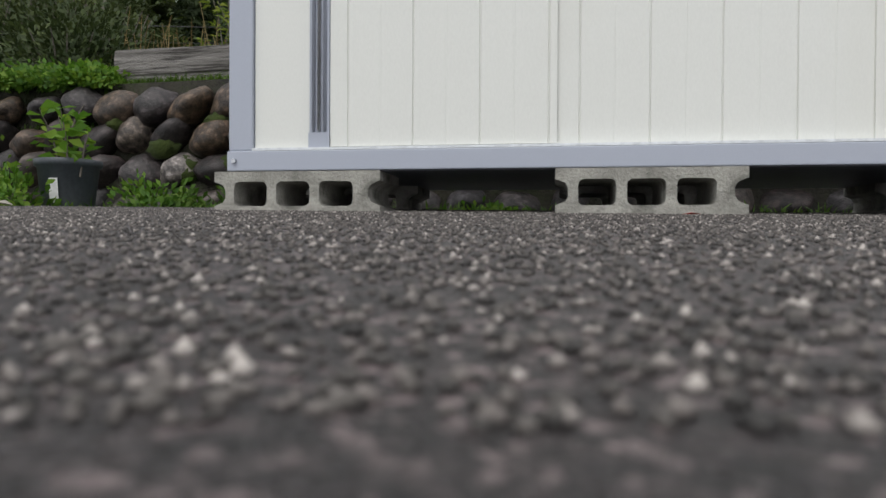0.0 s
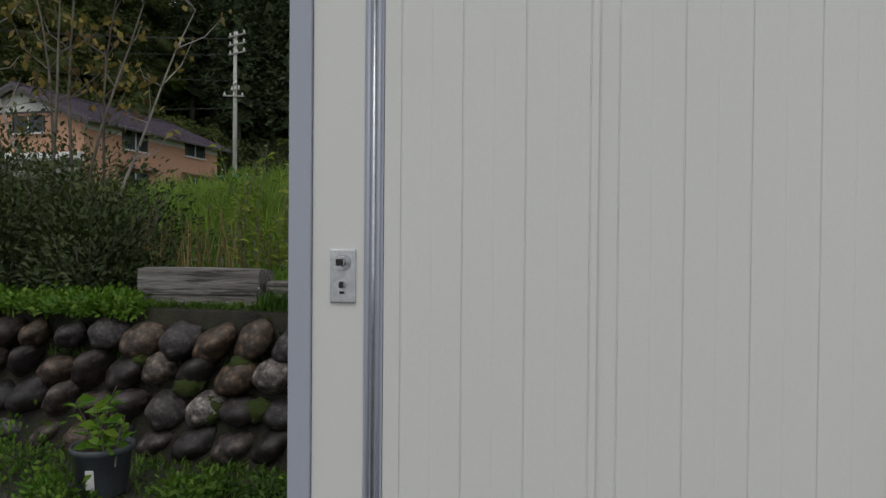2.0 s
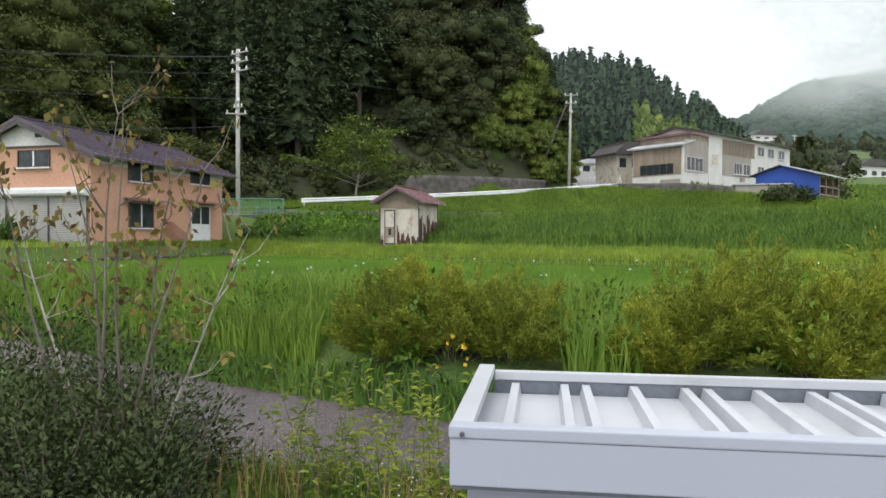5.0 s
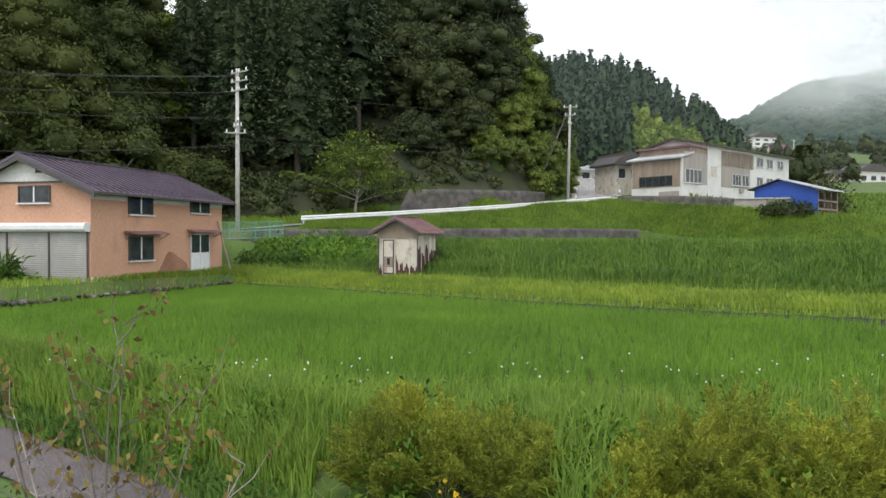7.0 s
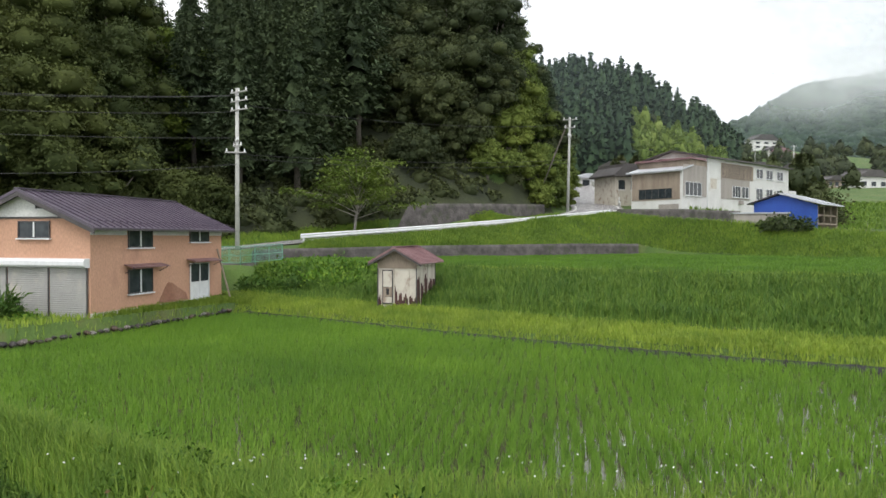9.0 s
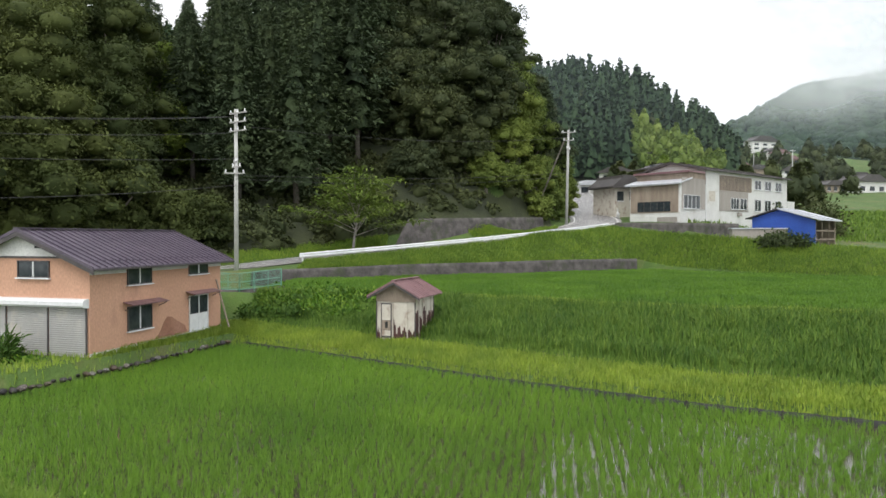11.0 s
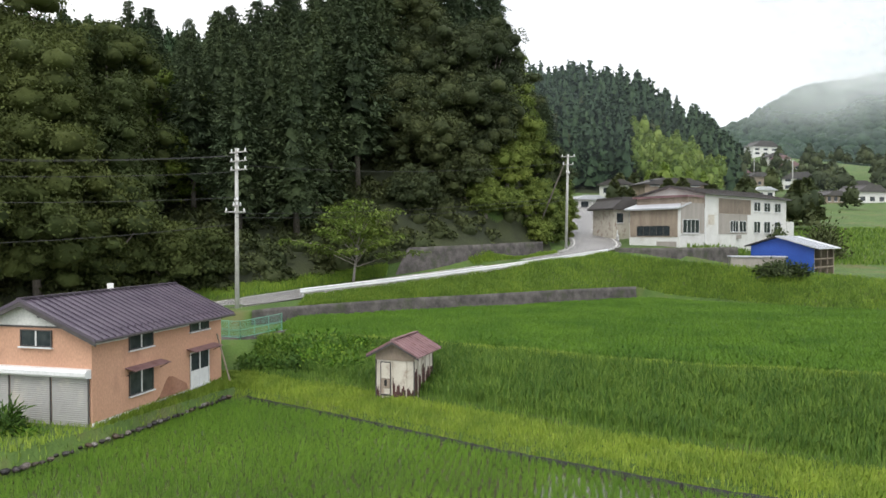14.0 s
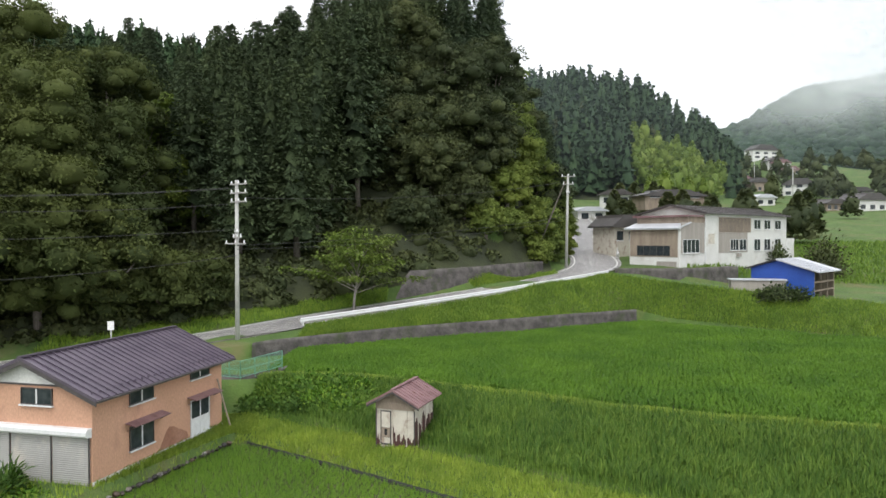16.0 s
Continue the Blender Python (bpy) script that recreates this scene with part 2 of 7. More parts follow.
M["leaf_yellow"] = foliage("willow_leaf", (0.16, 0.24, 0.03), (0.26, 0.33, 0.045), (0.42, 0.46, 0.08), 0.5, 0.4, 2.0)
M["leaf_dry"] = foliage("drying_leaf", (0.075, 0.05, 0.025), (0.15, 0.12, 0.04), (0.25, 0.22, 0.06), 0.6, 0.35, 3.0)
M["stem_dry"] = foliage("dry_stem", (0.20, 0.14, 0.06), (0.30, 0.21, 0.10), (0.40, 0.31, 0.16), 0.8, 0.2, 2.0)
M["cedar"] = foliage("cedar_needles", (0.044, 0.066, 0.036), (0.056, 0.083, 0.043), (0.080, 0.112, 0.054), 0.75, 0.2, 0.12)
M["broad"] = foliage("broad_leaf", (0.050, 0.066, 0.032), (0.066, 0.085, 0.038), (0.094, 0.115, 0.050), 0.7, 0.3, 0.14)
M["broad_light"] = foliage("light_broad_leaf", (0.13, 0.19, 0.036), (0.18, 0.25, 0.046), (0.24, 0.31, 0.066), 0.6, 0.35, 0.1)
M["broad_warm"] = foliage("warm_broad_leaf", (0.058, 0.077, 0.026), (0.071, 0.093, 0.030), (0.092, 0.117, 0.038), 0.8, 0.3, 0.16)
M["broad_edge"] = foliage("edge_broad_leaf", (0.125, 0.170, 0.042), (0.165, 0.220, 0.055), (0.215, 0.275, 0.072), 0.7, 0.35, 0.16)
M["bamboo"] = foliage("bamboo_leaf", (0.10, 0.16, 0.035), (0.16, 0.24, 0.05), (0.24, 0.32, 0.09), 0.6, 0.35, 0.03)
M["far_cedar"] = foliage("far_cedar", (0.024, 0.048, 0.026), (0.032, 0.062, 0.032), (0.048, 0.085, 0.042), 0.9, 0.1, 0.01)
M["mountain_wood"] = surface("distant_wooded_slope", (0.025, 0.048, 0.030), (0.055, 0.09, 0.05), 0.012, 0.06, 1.0, bump=0.6, dist=6.0)


def glass_mat():
    m, nt, b = base_mat("window_glass", 0.06)
    n = noise_node(nt, 2.0, 2.0)
    nt.links.new(ramp_node(nt, n.outputs[0], [(0.3, (0.02, 0.025, 0.03)), (0.7, (0.05, 0.06, 0.065))]).outputs[0], b.inputs["Base Color"])
    b.inputs["Specular IOR Level"].default_value = 0.3
    return m


def water_mat():
    m, nt, b = base_mat("paddy_water", 0.05)
    n = noise_node(nt, 1.2, 3.0)
    nt.links.new(ramp_node(nt, n.outputs[0], [(0.3, (0.05, 0.045, 0.03)), (0.7, (0.085, 0.075, 0.05))]).outputs[0], b.inputs["Base Color"])
    n2 = noise_node(nt, 6.0, 2.0)
    bump_node(nt, b, n2.outputs[0], 0.05, 0.02)
    return m


def stone_mat():
    """River stones: each its own tone, pale blotches and dark lichen."""
    m, nt, b = base_mat("river_stone", 0.5)
    oi = nt.nodes.new("ShaderNodeObjectInfo")
    col = ramp_node(nt, oi.outputs["Random"], [(0.0, (0.012, 0.011, 0.012)), (0.3, (0.026, 0.018, 0.017)), (0.6, (0.034, 0.031, 0.034)), (0.85, (0.060, 0.040, 0.026)), (1.0, (0.20, 0.19, 0.19))]).outputs[0]
    n = noise_node(nt, 24.0, 6.0, 0.6)
    blot = ramp_node(nt, n.outputs[0], [(0.40, (0.30, 0.28, 0.27)), (0.48, (0.85, 0.85, 0.85)), (0.56, (1.4, 1.35, 1.3)), (0.63, (2.8, 2.8, 2.8))]).outputs[0]
    col = mix_node(nt, 1.0, col, blot, "MULTIPLY")
    n2 = noise_node(nt, 120.0, 2.0)
    nt.links.new(col, b.inputs["Base Color"])
    bump_node(nt, b, n2.outputs[0], 0.8, 0.006)
    return m


# earth with the shade between the boulders put into its dark colour
M["gap_earth"] = surface("gap_shade_earth", (0.012, 0.011, 0.008), (0.028, 0.026, 0.016), 6, 60, 0.95, stain=(0.025, 0.035, 0.010), stain_scale=5.0, bump=0.8, dist=0.02)
M["glass"], M["water"], M["stone"] = glass_mat(), water_mat(), stone_mat()


# ------------------------------------------------------------------ mesh helpers
def link_mesh(name, me, mat, parent=None, label="", smooth=False):
    ob = new(name, me)
    if mat is not None and not me.materials:
        me.materials.append(mat)
    if smooth:
        me.polygons.foreach_set("use_smooth", [True] * len(me.polygons))
    if parent is not None:
        ob.parent = parent
    if label:
        ob["label"] = label
    return ob


def part(name, bm, mat, parent=None, label="", smooth=False):
    me = bpy.data.meshes.new(name)
    bm.to_mesh(me)
    bm.free()
    return link_mesh(name, me, mat, parent, label, smooth)


def from_arrays(name, verts, faces, mat, parent=None, label="", smooth=False):
    """verts (n, 3), faces (m, 3 or 4) as numpy arrays."""
    verts, faces = np.asarray(verts, float), np.asarray(faces, int)
    me = bpy.data.meshes.new(name)
    k = faces.shape[1]
    me.vertices.add(len(verts))
    me.vertices.foreach_set("co", verts.ravel())
    me.loops.add(faces.size)
    me.loops.foreach_set("vertex_index", faces.ravel())
    me.polygons.add(len(faces))
    me.polygons.foreach_set("loop_start", np.arange(0, faces.size, k))
    me.polygons.foreach_set("loop_total", np.full(len(faces), k))
    me.update(calc_edges=True)
    return link_mesh(name, me, mat, parent, label, smooth)


def leafy(name, vf, mat, parent, centre, up=0.45, label="", flat=(1, 1, 0.6)):
    """Leaves of four corners each, turned and shaded by the mass they belong to."""
    v, f = np.asarray(vf[0]), np.asarray(vf[1]).copy()
    q = v.reshape(-1, 4, 3)
    out = (q.mean(1) - np.asarray(centre)) * np.asarray(flat)
    out /= np.linalg.norm(out, axis=1)[:, None] + 1e-9
    out[:, 2] += up
    out /= np.linalg.norm(out, axis=1)[:, None] + 1e-9
    nrm = np.cross(q[:, 1] - q[:, 0], q[:, 2] - q[:, 0])
    nrm /= np.linalg.norm(nrm, axis=1)[:, None] + 1e-9
    turn = np.repeat((nrm * out).sum(1) < 0, 2)
    f[turn] = f[turn][:, ::-1]
    nrm[turn[::2]] *= -1
    ob = from_arrays(name, v, f, mat, parent, label, smooth=True)
    ob.data.normals_split_custom_set_from_vertices(np.repeat(out * 0.65 + nrm * 0.35, 4, axis=0).tolist())
    return ob


def blobs(centres, radii, seed=0, level=1, rough=0.25):
    """Uneven rounded lumps, one per centre; radii (n, 3)."""
    bm = bmesh.new()
    bmesh.ops.create_icosphere(bm, subdivisions=level, radius=1.0)
    v0 = np.array([v.co[:] for v in bm.verts])
    f0 = np.array([[v.index for v in f.verts] for f in bm.faces])
    bm.free()
    r = np.random.default_rng(seed)
    n = len(centres)
    v = v0[None] * (1 + r.uniform(-rough, rough, (n, len(v0), 1))) * np.asarray(radii)[:, None] + np.asarray(centres)[:, None]
    return v.reshape(-1, 3), (f0[None] + len(v0) * np.arange(n)[:, None, None]).reshape(-1, 3)


def cones(centres, heights, radius, seed=0, layers=4, seg=9):
    """Ragged layered cones: the inner mass of conifers. Centres at the foot."""
    r = np.random.default_rng(seed)
    vs, fs, off = [], [], 0
    a = np.arange(seg) * 2 * np.pi / seg
    for (x, y, z), h, rad in zip(centres, heights, radius):
        for k in range(layers):
            z0, z1 = 0.08 + 0.9 * k / layers, min(1.0, 0.08 + 0.9 * (k + 1.75) / layers)
            rr = rad * (1.02 - z0) ** 0.75 * r.uniform(0.7, 1.15, seg)
            ring = np.stack([x + np.cos(a) * rr, y + np.sin(a) * rr, z + h * z0 + r.uniform(-0.03, 0.03, seg) * h], -1)
            vs.append(np.vstack([ring, [[x, y, z + h * z1]]]))
            i = np.arange(seg)
            fs.append(np.stack([i, (i + 1) % seg, np.full(seg, seg)], -1) + off)
            off += seg + 1
    return np.vstack(vs), np.vstack(fs)


def thing(name, m=None, label="", category="", group="", kind=""):
    e = new(name)
    e.empty_display_size = 0.2
    if m is not None:
        e.matrix_world = m
    return tagged(e, label, category, group, kind)


def box(bm, x0, y0, z0, x1, y1, z1, bevel=0.0):
    """Axis-aligned box, optionally with bevelled edges."""
    geom = bmesh.ops.create_cube(bm, size=1.0, matrix=Matrix.Translation(((x0 + x1) / 2, (y0 + y1) / 2, (z0 + z1) / 2)) @ Matrix.Diagonal((abs(x1 - x0), abs(y1 - y0), abs(z1 - z0), 1)))
    if bevel > 0:
        edges = list({e for v in geom["verts"] for e in v.link_edges})
        bmesh.ops.bevel(bm, geom=edges, offset=bevel, segments=2, affect="EDGES", profile=0.6)
    return bm


def boxpart(name, dims, mat, parent, label="", bevel=0.0):
    return part(name, box(bmesh.new(), *dims, bevel), mat, parent, label)


def tube(bm, pts, radii, seg=8, cap=True):
    """A tapered tube along a polyline."""
    rings = []
    pts = [Vector(p) for p in pts]
    for i, p in enumerate(pts):
        d = (pts[min(i + 1, len(pts) - 1)] - pts[max(i - 1, 0)]).normalized()
        a = d.orthogonal().normalized() if i == 0 else (rings_axis - d * rings_axis.dot(d)).normalized()
        rings_axis = a
        c = d.cross(a)
        r = radii[i] if isinstance(radii, (list, tuple)) else radii
        rings.append([bm.verts.new(p + (a * math.cos(2 * math.pi * k / seg) + c * math.sin(2 * math.pi * k / seg)) * r) for k in range(seg)])
    for r0, r1 in zip(rings, rings[1:]):
        for k in range(seg):
            bm.faces.new((r0[k], r0[(k + 1) % seg], r1[(k + 1) % seg], r1[k]))
    if cap:
        bm.faces.new(rings[0][::-1])
        bm.faces.new(rings[-1])
    return bm


def prism(bm, outline, axis, a, b):
    """Extrudes a closed outline of 2D points along an axis ('x': outline in y, z; 'y': in x, z; 'z': in x, y)."""
    def at(p, h):
        return {"x": (h, p[0], p[1]), "y": (p[0], h, p[1]), "z": (p[0], p[1], h)}[axis]
    lo = [bm.verts.new(at(p, a)) for p in outline]
    hi = [bm.verts.new(at(p, b)) for p in outline]
    n = len(outline)
    for k in range(n):
        bm.faces.new((lo[k], lo[(k + 1) % n], hi[(k + 1) % n], hi[k]))
    bm.faces.new(lo[::-1])
    bm.faces.new(hi)
    bmesh.ops.recalc_face_normals(bm, faces=bm.faces[:])
    return bm


# ------------------------------------------------------------------ terrain: terrace lines across the valley
def line(xs, ys, zs):
    return (np.array(xs, float), np.array(ys, float), np.array(zs, float) if not isinstance(zs, (int, float)) else zs)


FAR = 4000
RAW = {
    "front": line([-FAR, FAR], [-150, -150], -9.0),
    "drive_mid": line([-60, -12, 8, 60], [5.8, 4.4, 0.36, -1.2], [0.377, 0.287, 0.027, -0.023]),
    "drive_edge": line([-60, -12, 8, 60], [6.38, 4.98, 0.94, -0.62], [0.39, 0.298, 0.036, -0.012]),
    "wall_foot": line([-60, -12, 8, 60], [7.0, 5.6, 1.56, 0.0], [0.35, 0.265, 0.015, -0.03]),
    "wall_head": line([-60, -12, 8, 60], [7.3, 5.9, 1.86, 0.3], 0.86),
    "lane_near": line([-60, -12, -6, -2.7, -2.1, -0.3, 3, 8, 60], [32, 12.5, 9.2, 6.0, 5.3, 4.7, 3.9, 3.2, 2.6], 0.97),
    "lane_far": line([-60, -12, -7.6, -4.5, -3.1, -1.5, -0.3, 3, 8, 14, 60], [35, 15, 11.6, 9.4, 8.2, 7.2, 6.4, 5.2, 4.4, 4.0, 3.8], 1.0),
    "bank_head": line([-60, -12, -7.6, -4.5, -3.1, -1.5, -0.3, 3, 8, 14, 60], [36, 16.0, 13.2, 11.0, 9.9, 9.0, 8.4, 7.9, 7.6, 7.4, 7.0], [1.6, 1.6, 1.6, 1.6, 1.62, 1.66, 1.66, 1.66, 1.66, 1.66, 1.66]),
    "paddy_near": line([-60, -20, -10.7, -5.5, -1.1, 3.4, 6.3, 12, 60], [37, 19, 15.9, 12.9, 11.3, 10.8, 10.8, 10.5, 9], 1.64),
    "paddy_in": line([-60, -20, -10.7, -5.5, -1.1, 3.4, 6.3, 12, 60], [37.2, 19.4, 16.3, 13.3, 11.7, 11.2, 11.2, 10.9, 9.4], 1.36),
    "paddy_back": line([-60, -19.3, -16.0, -14.1, -11.8, -11.0, -5.3, 2.05, 9.1, 13.9, 30, 60], [37.6, 20.0, 25.7, 30.6, 37.6, 38.0, 34.0, 28.4, 23.9, 21.6, 14.5, 9.8], 1.36),
    "bund": line([-60, -19.3, -16.0, -14.1, -11.8, -11.0, -5.3, 2.05, 9.1, 13.9, 30, 60], [37.9, 20.6, 26.3, 31.2, 38.1, 38.5, 34.5, 28.9, 24.4, 22.1, 15.0, 10.2], [2.3, 2.3, 2.3, 2.3, 2.15, 1.9, 1.85, 1.85, 1.85, 1.85, 1.85, 1.85]),
    "toe": line([-60, -24, -14, -11.5, -5.3, 2, 9, 14, 30, 60], [38, 41, 41, 40.8, 37.5, 32.2, 27.6, 25.2, 18.2, 13.5], [2.38, 2.38, 2.38, 2.4, 2.25, 2.2, 2.15, 2.1, 2.1, 2.1]),
    "bank2_low": line([-60, -24, -13, -11, -5.7, 2, 9.3, 14.3, 20.4, 30, 60], [39, 41.5, 41.8, 42.2, 38.9, 33.4, 28.6, 26.3, 23.8, 19.6, 14.4], [2.5, 2.6, 2.6, 2.55, 2.4, 2.35, 2.3, 2.25, 2.25, 2.25, 2.25]),
    "bank2_head": line([-60, -24, -13, -11, -5.7, 2, 9.3, 14.3, 20.4, 30, 60], [40, 43, 43.2, 45.5, 45.2, 40.9, 36.6, 34.2, 32.2, 28, 18], [3.8, 4.0, 4.0, 3.7, 3.72, 3.75, 3.75, 3.75, 3.75, 3.75, 3.75]),
    "upper_in": line([-60, -24, -13, -11, -5.7, 2, 9.3, 14.3, 20.4, 30, 60], [40.5, 43.5, 44.4, 46.5, 46.0, 41.8, 37.5, 35.1, 33.1, 29, 19], [3.8, 4.0, 3.9, 3.6, 3.55, 3.55, 3.55, 3.55, 3.55, 3.55, 3.55]),
    "upper_back": line([-60, -24, -14, -10, -3.4, 3.5, 12.5, 20.8, 24, 32, 40, 60], [41, 45, 54.5, 57.6, 61.6, 65, 70, 74.9, 72.4, 66.2, 60.6, 47.5], [3.8, 4.0, 3.6, 3.55, 3.55, 3.55, 3.55, 3.55, 3.55, 3.55, 3.55, 3.55]),
    "wall2_head": line([-60, -24, -14, -10, -3.4, 3.5, 12.5, 20.8, 24, 32, 40, 60], [41.4, 45.4, 54.9, 58.0, 62.0, 65.4, 70.4, 75.3, 73.2, 67.2, 61.6, 48.5], [3.8, 4.1, 4.7, 4.75, 4.9, 4.95, 5.05, 5.0, 4.3, 3.9, 3.8, 3.8]),
    "road_near": line([-60, -24, -12.3, 19.4, 24, 30.5, 35, 39, 45, 80], [27, 51.2, 59.4, 82.0, 78.3, 72.4, 71.6, 71.0, 67.5, 55], [1.5, 4.1, 5.2, 8.25, 8.0, 7.35, 6.95, 6.6, 6.1, 5.8]),
    "road_far": line([-60, -24, -12.3, 19.4, 24, 29, 36, 45, 80], [33.5, 58.2, 67, 89, 82.6, 82.0, 87, 90, 80], [1.7, 4.3, 5.6, 8.7, 8.3, 7.7, 6.9, 6.6, 6.2]),
    "verge": line([-60, -24, -12.3, 5, 19.4, 24, 29, 36, 45, 80], [37, 62, 71, 80, 92, 85.5, 84.6, 90, 98, 92], [3.2, 5.4, 6.6, 9.2, 9.6, 9.3, 9.2, 9.0, 8.2, 7.5]),
    "hill_mid": line([-200, -60, -30, -5, 8, 16, 24, 50, 120], [120, 100, 100, 105, 112, 120, 125, 125, 125], [38, 22, 23, 38, 37, 18, 12.5, 12.0, 12.0]),
    "hill_top": line([-300, -60, -25, -5, 8, 18, 30, 60, 150], [220, 170, 160, 150, 150, 165, 190, 200, 200], [58, 36, 35, 48, 42, 24, 20, 20, 20]),
    "valley": line([-900, -200, -50, 50, 150, 215, 255, 300, 900], [520, 500, 480, 470, 470, 470, 470, 470, 470], [110, 85, 62, 50, 56, 68, 60, 57, 80]),
    "beyond": line([-FAR, -500, 0, 300, 600, FAR], [1500, 1500, 1400, 1300, 1300, 1300], [250, 200, 120, 105, 110, 200]),
    "horizon": line([-FAR, FAR], [4200, 4200], 150.0),
}
TERRACES = list(RAW)


def terrain_lines(x):
    """For columns x: y and z of every terrace line, kept in order."""
    ys, zs = [], []
    for k in TERRACES:
        lx, ly, lz = RAW[k]
        y = np.interp(x, lx, ly)
        z = np.interp(x, lx, lz) if not isinstance(lz, float) else np.full_like(x, lz)
        if ys:
            y = np.maximum(y, ys[-1] + 0.12)
        ys.append(y)
        zs.append(z)
    return np.array(ys), np.array(zs)


ROAD = np.array([(-60, 30, 1.6), (-24, 54.8, 4.2), (-12.3, 63.0, 5.4), (4, 74.7, 7.0), (13, 81.5, 8.05), (18.5, 87.5, 9.0), (20.6, 95, 9.9), (21.0, 105, 11.1), (23.0, 120, 12.9), (27.0, 136, 15.0), (28.5, 152, 17.2)])


def smooth_line(pts, n=12):
    pts = np.asarray(pts, float)
    out = []
    ext = np.vstack([2 * pts[0] - pts[1], pts, 2 * pts[-1] - pts[-2]])
    for i in range(1, len(ext) - 2):
        p0, p1, p2, p3 = ext[i - 1:i + 3]
        for t in np.linspace(0, 1, n, endpoint=False):
            out.append(0.5 * ((2 * p1) + (p2 - p0) * t + (2 * p0 - 5 * p1 + 4 * p2 - p3) * t * t + (3 * p1 - p0 - 3 * p2 + p3) * t ** 3))
    return np.array(out + [pts[-1]])


ROAD_C = smooth_line(ROAD)


def hold_road(x, y, z):
    """Blend the ground to the road's bed beyond the bend, where the terrace lines do not follow it."""
    c = ROAD_C[ROAD_C[:, 1] > 80]
    d = np.hypot(x[..., None] - c[:, 0], y[..., None] - c[:, 1])
    k = d.argmin(-1)
    dist, bed = d.min(-1), c[k, 2]
    w = np.clip((9.0 - dist) / 5.5, 0, 1)
    w = w * w * (3 - 2 * w)
    return z * (1 - w) + (bed - 0.06) * w


def ground_z(x, y):
    """Height of the ground at points (arrays)."""
    x, y = np.atleast_1d(np.asarray(x, float)), np.atleast_1d(np.asarray(y, float))
    ys, zs = terrain_lines(x)
    z = zs[0].copy()
    for k in range(len(TERRACES) - 1):
        t = (y - ys[k]) / (ys[k + 1] - ys[k])
        inside = (t >= 0) & (t <= 1)
        z = np.where(inside, zs[k] + (zs[k + 1] - zs[k]) * t, z)
    return hold_road(x, y, z)


def gz(x, y):
    return float(ground_z(x, y)[0])


COLS = np.unique(np.concatenate([-np.geomspace(26, FAR, 34), np.linspace(-26, -8, 40), np.linspace(-8, 8, 54), np.linspace(8, 48, 64), np.geomspace(48, FAR, 34)]))
SUB = {"front": 10, "drive_mid": 2, "drive_edge": 1, "wall_foot": 1, "wall_head": 3, "lane_near": 3, "lane_far": 3, "bank_head": 2, "paddy_in": 8, "bund": 4, "toe": 3, "bank2_low": 3, "upper_in": 8, "wall2_head": 4, "road_near": 2, "verge": 16, "hill_mid": 14, "hill_top": 14, "valley": 12, "beyond": 8}


def terrain_grid(first, last, cols=COLS, lift=0.0, rough=0.0, sub=None):
    """Rows along the terrace lines from one line to another, over the given columns."""
    ys, zs = terrain_lines(cols)
    a, b = TERRACES.index(first), TERRACES.index(last)
    ry, rz = [], []
    for k in range(a, b):
        n = sub or SUB.get(TERRACES[k], 1)
        for t in np.arange(n) / n:
            ry.append(ys[k] + (ys[k + 1] - ys[k]) * t)
            rz.append(zs[k] + (zs[k + 1] - zs[k]) * t)
    ry.append(ys[b])
    rz.append(zs[b])
    ry, rz = np.array(ry), np.array(rz)
    rx = np.broadcast_to(cols, ry.shape)
    rz = hold_road(rx, ry, rz) + lift
    if rough:
        rz = rz + rough * np.array([[noise.noise((x * 0.7, y * 0.7, 3.0)) for x, y in zip(xr, yr)] for xr, yr in zip(rx, ry)])
    v = np.stack([rx, ry, rz], -1).reshape(-1, 3)
    n, m = ry.shape
    i = np.arange((n - 1) * m).reshape(n - 1, m)[:, :-1].ravel()
    return v, np.stack([i, i + 1, i + m + 1, i + m], -1)


def terrain_object(name, first, last, mat, label, category, lift=0.0, rough=0.0, cols=COLS, kind="structure", sub=None):
    v, f = terrain_grid(first, last, cols, lift, rough, sub)
    return tagged(from_arrays(name, v, f, mat, smooth=True), label, category, kind=kind)


ground = terrain_object("ground", "front", "horizon", M["turf"], "green turf and soil ground rising up the valley in terraces", "ground", -0.03)
terrain_object("pavement", "front", "drive_edge", M["asphalt"], "dark grey coarse asphalt driveway sloping gently up", "pavement", 0.0, cols=COLS[(COLS > -60) & (COLS < 60)], sub=14)
terrain_object("soil_strip", "drive_edge", "wall_head", M["gap_earth"], "strip of soil below the boulder wall, coloured dark like its gaps", "soil", 0.0, cols=COLS[(COLS > -30) & (COLS < 30)], sub=4)
terrain_object("lane", "lane_near", "lane_far", M["lane"], "narrow mauve-grey asphalt lane behind the garden", "lane", 0.012, cols=COLS[(COLS > -60) & (COLS < 60)], sub=4)
terrain_object("forest_ground", "verge", "valley", M["forest_floor"], "dark leaf-littered forest floor on the hillside", "ground", 0.03, cols=COLS[(COLS > -400) & (COLS < 14)], sub=14)
terrain_object("water", "paddy_in", "paddy_back", M["water"], "shallow still water in the lower rice paddy", "water", 0.10, cols=COLS[(COLS > -19.8) & (COLS < 45)])
terrain_object("water", "upper_in", "upper_back", M["water"], "shallow still water in the upper rice paddy", "water", 0.06, cols=COLS[(COLS > -12) & (COLS < 45)])


